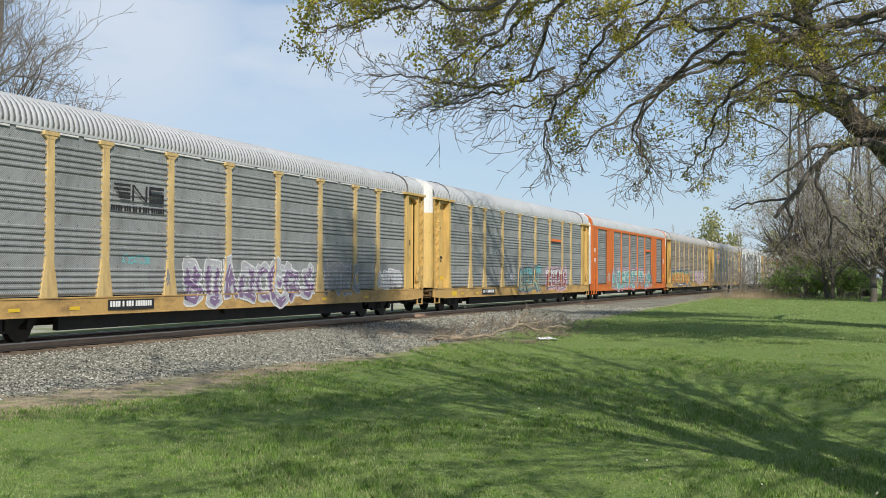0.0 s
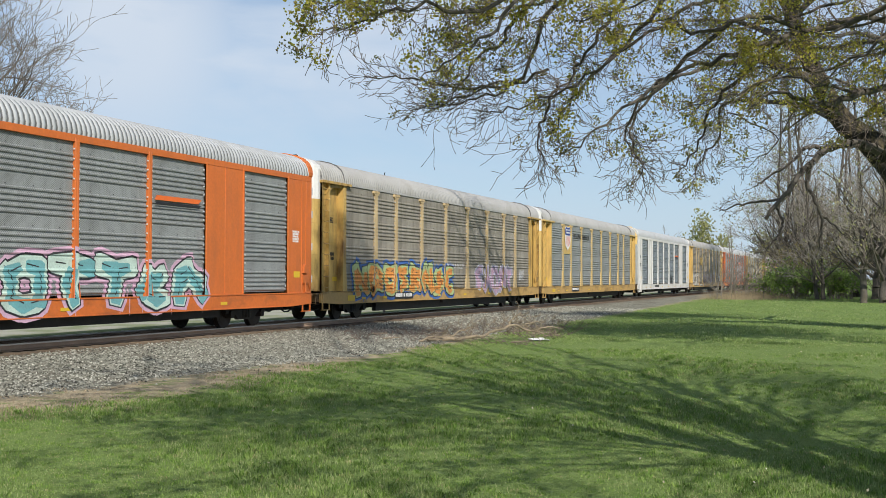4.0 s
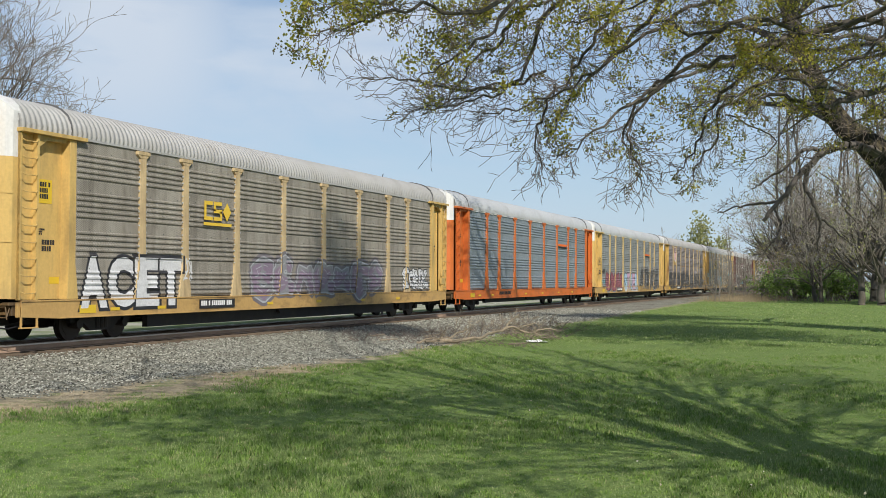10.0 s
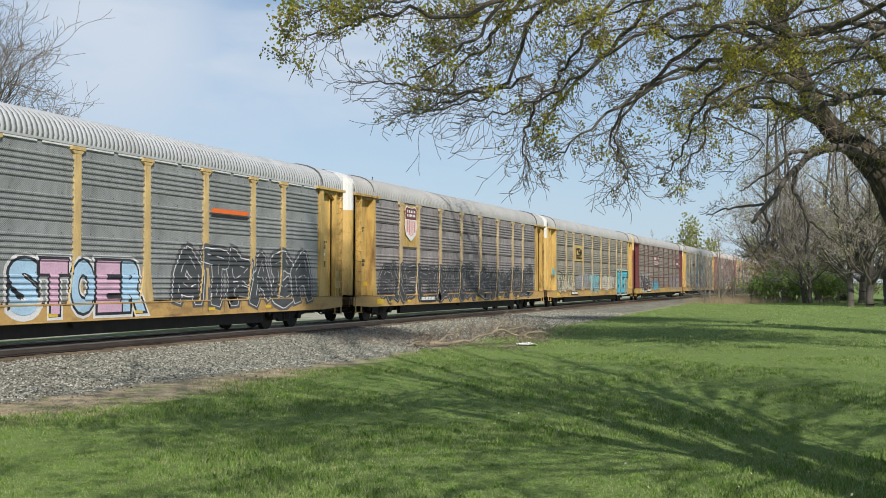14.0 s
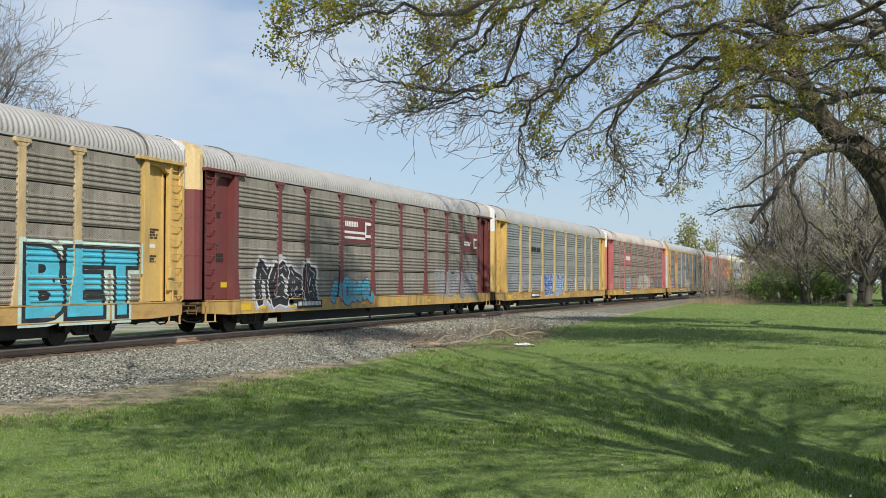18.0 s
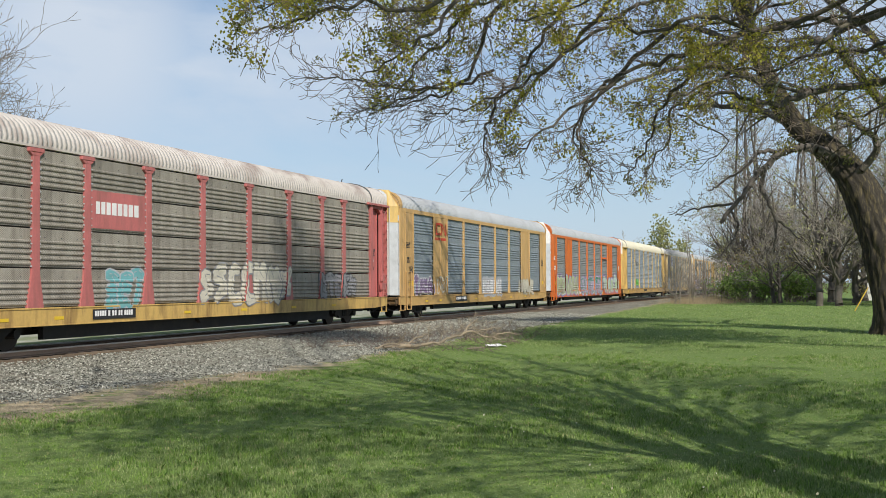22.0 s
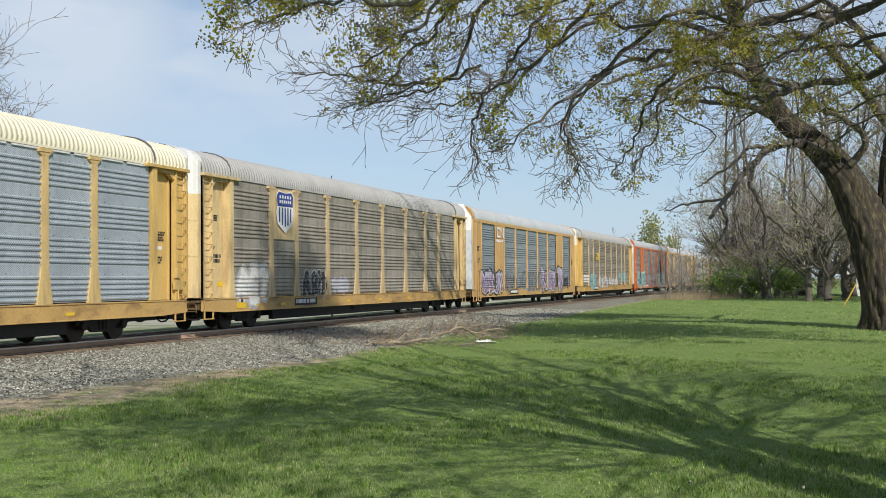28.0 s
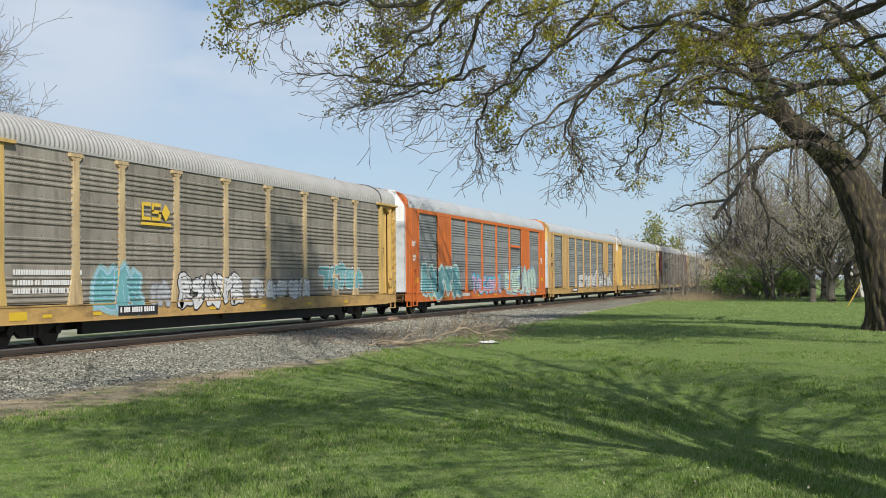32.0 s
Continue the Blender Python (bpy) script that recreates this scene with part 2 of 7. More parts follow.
RAIL = mat("rail_steel", (0.40, 0.28, 0.20), 0.7, 0.0, 0.25, 1.5)
RAIL_TOP = mat("worn_railhead", (0.60, 0.56, 0.52), 0.38, 0.8, 0.15, 2)
TIE = mat("creosoted_tie", (0.17, 0.125, 0.085), 0.9, 0, 0.35, 3, 40, bump=0.5, per_object=0.25)


# ---- mesh helpers ----
def mesh_np(name, verts, faces, material=None, smooth=False):
    """A mesh from arrays; faces all of one size."""
    verts, faces = np.asarray(verts, np.float32), np.asarray(faces, np.int32)
    me = bpy.data.meshes.new(name)
    k = faces.shape[1]
    me.vertices.add(len(verts))
    me.vertices.foreach_set("co", verts.ravel())
    me.loops.add(faces.size)
    me.loops.foreach_set("vertex_index", faces.ravel())
    me.polygons.add(len(faces))
    me.polygons.foreach_set("loop_start", np.arange(0, faces.size, k, dtype=np.int32))
    if smooth:
        me.polygons.foreach_set("use_smooth", np.ones(len(faces), bool))
    if material:
        me.materials.append(material)
    me.update(calc_edges=True)
    return me


def add_box(bm, x0, x1, y0, y1, z0, z1):
    v = [bm.verts.new((x, y, z)) for x in (x0, x1) for y in (y0, y1) for z in (z0, z1)]
    for f in ((0, 1, 3, 2), (4, 6, 7, 5), (0, 4, 5, 1), (2, 3, 7, 6), (0, 2, 6, 4), (1, 5, 7, 3)):
        bm.faces.new([v[i] for i in f])


def add_prism(bm, ring, axis, a, b):
    """A closed outline, pushed from a to b along an axis ('x', 'y' or 'z')."""
    def place(p, q):
        u, w = p
        return {"x": (q, u, w), "y": (u, q, w), "z": (u, w, q)}[axis]
    lo, hi = [bm.verts.new(place(p, a)) for p in ring], [bm.verts.new(place(p, b)) for p in ring]
    n = len(ring)
    for i in range(n):
        bm.faces.new((lo[i], lo[(i + 1) % n], hi[(i + 1) % n], hi[i]))
    bm.faces.new(lo[::-1])
    bm.faces.new(hi)


def add_disc(bm, c, r, width, n=20, axis="x"):
    ring = [(c[1] + r * math.cos(i * math.tau / n), c[2] + r * math.sin(i * math.tau / n)) for i in range(n)]
    add_prism(bm, ring, axis, c[0] - width / 2, c[0] + width / 2)


def add_rod(bm, p, q, r, n=6):
    p, q = Vector(p), Vector(q)
    d = (q - p).normalized()
    a = d.orthogonal().normalized()
    b = d.cross(a)
    rings = [[bm.verts.new(o + a * r * math.cos(i * math.tau / n) + b * r * math.sin(i * math.tau / n)) for i in range(n)] for o in (p, q)]
    for i in range(n):
        bm.faces.new((rings[0][i], rings[0][(i + 1) % n], rings[1][(i + 1) % n], rings[1][i]))
    bm.faces.new(rings[0][::-1])
    bm.faces.new(rings[1])


def finish(bm, name, bevel=0.0, smooth=False):
    if bevel:
        bmesh.ops.bevel(bm, geom=bm.edges[:], offset=bevel, segments=1, affect="EDGES", clamp_overlap=True)
    bmesh.ops.recalc_face_normals(bm, faces=bm.faces[:])
    me = bpy.data.meshes.new(name)
    bm.to_mesh(me)
    bm.free()
    if smooth:
        me.polygons.foreach_set("use_smooth", np.ones(len(me.polygons), bool))
    return me


def part(name, source, material, parent, label="", at=None):
    """One mesh object under a thing or a part; source is a bmesh or a mesh that alike parts share."""
    me = source if isinstance(source, bpy.types.Mesh) else finish(source, name)
    ob = new(name, me)
    if not me.materials:
        me.materials.append(material)
    if me.materials[0] is not material:
        ob.material_slots[0].link = "OBJECT"
        ob.material_slots[0].material = material
    ob.parent = parent
    if at is not None:
        ob.matrix_basis = at
    if label:
        ob["label"] = label
    return ob


MESHES = {}


def shared(key, build):
    if key not in MESHES:
        MESHES[key] = build()
    return MESHES[key]


def lettering(words, size, bold=0.0, shear=0.0):
    """The built-in font as a flat mesh, its left end at the origin, standing in the y-z plane and facing +x."""
    def build():
        cu = bpy.data.curves.new("words", "FONT")
        cu.body, cu.size, cu.offset, cu.shear, cu.resolution_u = words, size, bold, shear, 4
        ob = bpy.data.objects.new("words", cu)
        me = bpy.data.meshes.new_from_object(ob)
        bpy.data.objects.remove(ob)
        me.transform(Matrix(((0, 0, 1, 0), (1, 0, 0, 0), (0, 1, 0, 0), (0, 0, 0, 1))))
        me.materials.clear()
        return me
    return shared(("words", words, size, bold, shear), build)

# ---- the autorack cars ----
# car space: x = 0 on the track's centre line and +x towards the lawn, y = 0 at the leading corner, z = 0 on the rail head
LENGTH, HALF = 27.4, 1.56
TRACK_X = -19.43
POSTS_A = [2.0, 4.6, 6.6, 9.35, 12.25, 15.15, 18.05, 20.8, 22.8, 25.4]
BAYS_B = [(1.75, 4.5), (6.6, 9.3), (9.3, 12.25), (12.25, 15.15), (15.15, 18.1), (18.1, 20.8), (22.9, 25.65)]
DECK, TOP = 1.04, 4.90


def roof_ring():
    half = [(1.50, 4.94), (1.52, 5.06), (1.48, 5.24), (1.38, 5.42), (1.20, 5.57), (0.94, 5.68), (0.56, 5.76), (0.0, 5.79)]
    return half + [(-x, z) for x, z in half[-2::-1]]


def roof_mesh():
    """A sheet corrugated across the car, folded down along both eaves, with an underside."""
    def build():
        ring = roof_ring()
        pitch, n = 0.18, int(LENGTH / 0.18)
        shape = ((0.0, 0), (0.40, 0), (0.50, 1), (0.92, 1))
        steps = [(pitch * (i + f), k) for i in range(n) for f, k in shape] + [(LENGTH, 0)]
        ys, n = [p[0] for p in steps], len(steps) - 1
        rows = []
        for y, k in steps:
            lift = 0.026 * k
            for x, z in ring:
                d = Vector((x, (z - 4.7) * 1.2)).normalized()
                rows.append((x + d.x * lift, y, z + d.y * lift))
        m = len(ring)
        low = [(x * 0.975, y, z - 0.05) for y in (ys[0], ys[-1]) for x, z in ring]
        base = len(rows)
        rows += low
        faces = [(i * m + j, i * m + j + 1, (i + 1) * m + j + 1, (i + 1) * m + j) for i in range(n) for j in range(m - 1)]
        faces += [(base + j, base + m + j, base + m + j + 1, base + j + 1) for j in range(m - 1)]
        me = mesh_np("roof", rows, faces, ROOF)
        me.materials.append(VALLEY)             # valley faces take a darker tone: shade between the ribs as colour
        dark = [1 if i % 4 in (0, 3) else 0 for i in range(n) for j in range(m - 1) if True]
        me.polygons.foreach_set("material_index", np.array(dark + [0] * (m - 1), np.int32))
        return me
    return shared("roof", build)


def panel_mesh(width, height):
    """One screen sheet: four ridges and a plain band."""
    def build():
        prof = rib_profile(height)
        ring = [(x, z) for x, z in prof] + [(-0.02, height), (-0.02, 0.0)]
        bm = bmesh.new()
        add_prism(bm, [(p[0], p[1]) for p in ring], "y", 0.0, width)
        return finish(bm, "panel")
    return shared(("panel", round(width, 3), round(height, 3)), build)


def rivet_mesh(width, height):
    """The rows of rivet heads on a bay, with shallow domes."""
    def build():
        bm = bmesh.new()
        for row in range(8):
            z = height * (row + 0.5) / 8
            for c in range(3):
                y = width * (c + 0.5 + 0.12 * (row % 2)) / 3.2
                add_box(bm, 0.004, 0.03, y - 0.008, y + 0.008, z - 0.008, z + 0.008)
        return finish(bm, "rivets")
    return shared(("rivets", round(width, 2), round(height, 2)), build)


def post_mesh():
    """A side post, flared over the sill, with a wider cap plate."""
    def build():
        bm = bmesh.new()
        outline = [(-0.30, 1.02), (0.30, 1.02), (0.26, 1.25), (0.135, 1.85), (0.125, 4.70), (-0.125, 4.70), (-0.135, 1.85), (-0.26, 1.25)]
        add_prism(bm, outline, "x", HALF - 0.075, HALF)
        add_prism(bm, [(-0.27, 4.78), (0.27, 4.78), (0.27, 4.88), (-0.27, 4.88)], "x", HALF - 0.10, HALF + 0.02)
        add_prism(bm, [(-0.13, 4.69), (0.13, 4.69), (0.26, 4.785), (-0.26, 4.785)], "x", HALF - 0.09, HALF + 0.005)
        return finish(bm, "post", 0.008)
    return shared("post", build)


def thin_post_mesh(width):
    def build():
        bm = bmesh.new()
        w = width / 2
        add_prism(bm, [(-w - 0.12, 1.02), (w + 0.12, 1.02), (w, 1.6), (w, 4.9), (-w, 4.9), (-w, 1.6)], "x", HALF - 0.09, HALF - 0.01)
        return finish(bm, "post", 0.006)
    return shared(("thin_post", width), build)


def sill_mesh():
    """The side sill: a channel with a toe, deeper between the trucks."""
    def build():
        bm = bmesh.new()
        add_prism(bm, [(0.1, 0.66), (0.1, 1.04), (27.3, 1.04), (27.3, 0.66), (26.0, 0.60), (1.4, 0.60)], "x", HALF - 0.07, HALF - 0.015)
        add_box(bm, HALF - 0.10, HALF + 0.005, 0.1, 27.3, 1.005, 1.045)
        add_box(bm, HALF - 0.10, HALF, 1.4, 26.0, 0.595, 0.625)
        return finish(bm, "side_sill", 0.006)
    return shared("sill", build)


def underframe_mesh(low):
    def build():
        bm = bmesh.new()
        add_prism(bm, [(-0.28, 0.42), (0.28, 0.42), (0.28, 0.98), (-0.28, 0.98)], "y", -0.25, LENGTH + 0.25)
        add_box(bm, -HALF + 0.12, HALF - 0.12, 0.1, LENGTH - 0.1, 0.93, 1.01)
        for y in np.arange(1.2, LENGTH, 2.45):
            add_prism(bm, [(-HALF + 0.13, 0.72), (-0.3, 0.46), (0.3, 0.46), (HALF - 0.13, 0.72), (HALF - 0.13, 0.93), (-HALF + 0.13, 0.93)], "y", y - 0.05, y + 0.05)
        for s in (-1, 1):
            add_box(bm, *sorted((s * (HALF - 0.50), s * (HALF - 0.34))), 5.3, LENGTH - 5.3, low, 0.94)
        add_disc(bm, (0.9, 12.5, 0.62), 0.19, 0.9)
        return finish(bm, "underframe")
    return shared(("underframe", low), build)


def ladder_mesh():
    """Two stiles and ten bowed rungs."""
    def build():
        bm = bmesh.new()
        x = HALF - 0.02
        add_box(bm, x - 0.16, x, 0.02, 0.075, 1.05, 4.86)
        add_box(bm, x - 0.16, x, 0.56, 0.64, 1.05, 4.86)
        for i in range(10):
            z = 1.25 + i * 0.385
            add_rod(bm, (x - 0.01, 0.05, z), (x + 0.035, 0.14, z - 0.05), 0.014)
            add_rod(bm, (x + 0.035, 0.14, z - 0.05), (x + 0.035, 0.50, z - 0.05), 0.014)
            add_rod(bm, (x + 0.035, 0.50, z - 0.05), (x - 0.01, 0.60, z), 0.014)
        return finish(bm, "ladder")
    return shared("ladder", build)


def small_ladder_mesh():
    def build():
        bm = bmesh.new()
        x = HALF + 0.05
        for y in (0.0, 0.52):
            add_box(bm, x - 0.03, x + 0.01, y - 0.025, y + 0.025, 0.42, 2.15)
            add_rod(bm, (x, y, 2.1), (x - 0.1, y, 2.1), 0.014)
            add_rod(bm, (x, y, 1.3), (x - 0.1, y, 1.3), 0.014)
        for z in (0.44, 0.72, 1.05, 1.4, 1.75, 2.13):
            add_rod(bm, (x, 0, z), (x, 0.52, z), 0.016)
        return finish(bm, "ladder")
    return shared("small_ladder", build)


def end_door_mesh(split, lower):
    """One half, below or above the paint line, of the bulged radial doors."""
    def build():
        bm = bmesh.new()
        slices = [(0.10, 1.46), (-0.14, 1.46), (-0.30, 1.38), (-0.42, 1.16), (-0.48, 0.80), (-0.50, 0.40), (-0.50, 0.0)]
        if lower:
            for (ya, xa), (yb, xb) in zip(slices, slices[1:]):
                for s in (-1, 1):
                    quad = [bm.verts.new(p) for p in ((s * xa, ya, 1.08), (s * xb, yb, 1.08), (s * xb, yb, split), (s * xa, ya, split))]
                    bm.faces.new(quad)
            for z in (2.35, 3.45):
                for (ya, xa), (yb, xb) in zip(slices[1:], slices[2:]):
                    for s in (-1, 1):
                        bm.faces.new([bm.verts.new(p) for p in ((s * xa * 1.01, ya - 0.012, z), (s * xb * 1.01, yb - 0.012, z), (s * xb * 1.01, yb - 0.012, z + 0.035), (s * xa * 1.01, ya - 0.012, z + 0.035))])
        else:
            ring = roof_ring()
            def height(x):
                for (xa, za), (xb, zb) in zip(ring[:7], ring[1:8]):
                    if xb <= abs(x) <= xa:
                        return zb + (za - zb) * (abs(x) - xb) / (xa - xb) + 0.045
                return 5.2
            for (ya, xa), (yb, xb) in zip(slices, slices[1:]):
                for s in (-1, 1):
                    n = 1
                    bm.faces.new([bm.verts.new(p) for p in ((s * xa, ya, split), (s * xb, yb, split), (s * xb, yb, height(xb)), (s * xa, ya, height(xa)))])
                    bm.faces.new([bm.verts.new(p) for p in ((s * xa, ya, height(xa)), (s * xb, yb, height(xb)), (s * xb, 0.12, height(xb)), (s * xa, 0.12, height(xa)))])
        bmesh.ops.remove_doubles(bm, verts=bm.verts[:], dist=1e-4)
        return finish(bm, "end_door", smooth=False)
    return shared(("end_door", split, lower), build)


def wheelset_mesh():
    def build():
        bm = bmesh.new()
        for s in (-1, 1):
            add_disc(bm, (s * 0.775, 0, 0), 0.42, 0.12, 28)
            add_disc(bm, (s * 0.70, 0, 0), 0.45, 0.03, 28)
            add_disc(bm, (s * 0.84, 0, 0), 0.11, 0.06, 12)
            add_disc(bm, (s * 0.838, 0.0, 0), 0.31, 0.012, 24)
        add_disc(bm, (0, 0, 0), 0.085, 1.9, 12)
        return finish(bm, "wheelset")
    return shared("wheelset", build)


def truck_frame_mesh():
    """Bolster, two cast side frames and the spring nests."""
    def build():
        bm = bmesh.new()
        for s in (-1, 1):
            ring = [(-1.18, 0.44), (-1.18, 0.58), (-0.80, 0.66), (-0.35, 0.74), (0.35, 0.74), (0.80, 0.66), (1.18, 0.58), (1.18, 0.44),
                    (0.72, 0.46), (0.42, 0.24), (-0.42, 0.24), (-0.72, 0.46)]
            add_prism(bm, ring, "x", s * 1.0 - 0.07, s * 1.0 + 0.07)
            for y in (-0.9, 0.9):
                add_disc(bm, (s * 1.02, y, 0.42), 0.12, 0.24, 12)
            for y in (-0.16, 0.0, 0.16):
                add_rod(bm, (s * 1.07, y, 0.30), (s * 1.07, y, 0.56), 0.062, 8)
        add_box(bm, -1.0, 1.0, -0.2, 0.2, 0.50, 0.72)
        add_box(bm, -0.25, 0.25, -0.25, 0.25, 0.70, 0.9)
        return finish(bm, "truck")
    return shared("truck", build)


def coupler_mesh():
    def build():
        bm = bmesh.new()
        add_box(bm, -0.11, 0.11, -0.62, 0.2, 0.72, 0.95)
        add_prism(bm, [(-0.2, -0.62), (0.2, -0.62), (0.22, -0.42), (0.12, -0.3), (-0.12, -0.3), (-0.24, -0.4)], "z", 0.68, 0.99)
        return finish(bm, "coupler", 0.01)
    return shared("coupler", build)


def platform_mesh():
    """The stubby end sill and walkway between two cars."""
    def build():
        bm = bmesh.new()
        add_box(bm, -HALF + 0.1, HALF - 0.1, -0.22, 0.14, 0.93, 1.0)
        add_box(bm, -HALF + 0.2, HALF - 0.14, -0.06, 0.12, 0.70, 0.93)
        for x in (-1.1, 1.1):
            add_rod(bm, (x, -0.2, 0.66), (x + 0.3, -0.2, 0.66), 0.016)
            add_rod(bm, (x, -0.2, 0.66), (x, -0.1, 0.9), 0.016)
            add_rod(bm, (x + 0.3, -0.2, 0.66), (x + 0.3, -0.1, 0.9), 0.016)
        add_rod(bm, (0.25, -0.26, 0.86), (1.42, -0.26, 0.90), 0.018)
        add_rod(bm, (1.42, -0.26, 0.90), (1.46, -0.26, 0.62), 0.018)
        return finish(bm, "end_platform", 0.006)
    return shared("platform", build)


def hose_mesh():
    def build():
        bm = bmesh.new()
        pts = [(0.45, 0.05, 0.78), (0.46, -0.1, 0.55), (0.42, -0.3, 0.38), (0.36, -0.48, 0.36), (0.3, -0.6, 0.44)]
        for a, b in zip(pts, pts[1:]):
            add_rod(bm, a, b, 0.026)
        pts = [(1.3, 0.5, 0.66), (1.3, 0.3, 0.46), (1.25, 0.0, 0.40), (1.15, -0.3, 0.44), (0.9, -0.55, 0.58), (0.5, -0.7, 0.66)]
        for a, b in zip(pts, pts[1:]):
            add_rod(bm, a, b, 0.018)
        return finish(bm, "air_hose")
    return shared("hose", build)


def brake_mesh():
    """The hand-brake gear on a car's end corner."""
    def build():
        bm = bmesh.new()
        add_box(bm, HALF - 0.06, HALF + 0.02, 0.0, 0.45, 1.35, 1.62)
        add_prism(bm, [(0.05, 1.7), (0.35, 1.7), (0.28, 1.98), (0.12, 1.98)], "x", HALF - 0.05, HALF + 0.03)
        add_rod(bm, (HALF, 0.2, 1.4), (HALF, 0.22, 1.05), 0.03)
        add_rod(bm, (HALF, 0.35, 1.5), (HALF, 0.55, 1.15), 0.02)
        return finish(bm, "hand_brake")
    return shared("brake", build)


def placard_mesh(w, h):
    def build():
        bm = bmesh.new()
        add_box(bm, 0, 0.006, 0, w, 0, h)
        return finish(bm, "placard")
    return shared(("placard", w, h), build)


YELLOW_SIGN = mat("yellow_sign", (0.70, 0.47, 0.03), 0.5, vary=0.05)
BLACK_INK = mat("black_lettering", (0.02, 0.02, 0.022), 0.6, vary=0.2)
WHITE_INK = mat("white_lettering", (0.75, 0.74, 0.72), 0.6, vary=0.12)
RED_INK = mat("red_lettering", (0.55, 0.06, 0.03), 0.6, vary=0.1)
BLUE_INK = mat("blue_lettering", (0.03, 0.06, 0.25), 0.6, vary=0.1)
GOLD_INK = mat("gold_lettering", (0.75, 0.5, 0.05), 0.6, vary=0.1)
ORANGE_INK = mat("orange_lettering", (0.8, 0.16, 0.03), 0.6, vary=0.1)


def plate(car, name, y, z, w, h, ink, label="", x=HALF + 0.004):
    return part(name, placard_mesh(round(w, 2), round(h, 2)), ink, car, label, at=Matrix.Translation((x, y, z)))


def bars(car, name, y, z, w, h, rows, ink, label, seed=0, x=HALF + 0.004):
    """Small writing that cannot be read, or a number: a row of plain bars."""
    def build():
        rnd = random.Random(seed)
        bm = bmesh.new()
        lh = h / rows
        for r in range(rows):
            c = 0.0
            end = w * (1 if r == 0 else rnd.uniform(0.7, 1))
            while c < end - lh * 0.3:
                bw = lh * rnd.choice((0.42, 0.48, 0.4))
                add_box(bm, 0, 0.004, c, min(c + bw, end), h - (r + 0.78) * lh, h - r * lh)
                c += bw + lh * (0.14 if rnd.random() < 0.8 else 0.5)
        return finish(bm, name)
    ob = part(name, shared(("bars", w, h, rows, seed), build), ink, car, label, at=Matrix.Translation((x, y, z)))
    ob["kind"] = "stuff"
    return ob


def words(car, text, y, z, size, ink, x=HALF + 0.006, bold=0.0, shear=0.0, name="lettering", label=""):
    return part(name, lettering(text, size, bold, shear), ink, car, label, at=Matrix.Translation((x, y, z)))


# ---- paint that follows the ribs, posts and sill of a side ----
TIERS_A = (DECK + 0.03, (TOP - 0.0 - DECK - 0.03) / 4, HALF - 0.07)
TIERS_B = (1.10, (4.80 - 1.10) / 4, HALF - 0.10)


def rib_profile(height):
    step = height / 6.9
    prof = [(0.0, 0.0)]
    for i in range(5):
        z0 = 0.03 + i * step
        prof += [(0.0, z0), (0.034, z0 + step * 0.16), (0.038, z0 + step * 0.40), (0.006, z0 + step * 0.62)]
    return prof + [(0.004, 0.03 + 5 * step), (0.004, height - 0.012), (0.0, height)]


def slice_ring(ring, axis, cuts):
    """Cut a convex ring of (y, z) at every level on one axis."""
    lo, hi = min(p[axis] for p in ring), max(p[axis] for p in ring)
    pieces = []
    for c in cuts:
        if c <= lo + 1e-5:
            continue
        if c >= hi - 1e-5:
            break
        below, above = [], []
        for p, q in zip(ring, ring[1:] + ring[:1]):
            (below if p[axis] <= c else above).append(p)
            if (p[axis] <= c) != (q[axis] <= c):
                t = (c - p[axis]) / (q[axis] - p[axis])
                m = (p[0] + (q[0] - p[0]) * t, p[1] + (q[1] - p[1]) * t)
                below.append(m)
                above.append(m)
        if len(below) > 2:
            pieces.append(below)
        ring = above
        if len(ring) < 3:
            return pieces
    return pieces + [ring]


SIDE_LINES = {}


def side_lines(kind):
    """Heights of the folds, their profile, and the flush stretches of a side."""
    if kind not in SIDE_LINES:
        z0, h, x0 = TIERS_A if kind == "A" else TIERS_B
        prof = rib_profile(h)
        cuts = sorted({round(c, 3) for c in [1.046] + [z0 + i * h + p[1] for i in range(4) for p in prof]})
        if kind == "A":
            solid = [(y - 0.135, y + 0.135) for y in POSTS_A[1:-1]] + [(0, 2.02), (25.38, LENGTH)]
        else:
            edges = [0.0] + [v for b in BAYS_B for v in b] + [LENGTH]
            solid = [(a - 0.07, b + 0.07) for a, b in zip(edges[::2], edges[1::2])]
        ys = {v for pair in solid for v in pair}
        flares = POSTS_A[1:-1] if kind == "A" else []
        ys = sorted(ys | {y + k for y in flares for k in (-0.30, -0.24, -0.185, 0.185, 0.24, 0.30)})
        SIDE_LINES[kind] = (z0, h, x0, [p[1] for p in prof], [p[0] for p in prof], cuts, solid, ys, flares)
    return SIDE_LINES[kind]


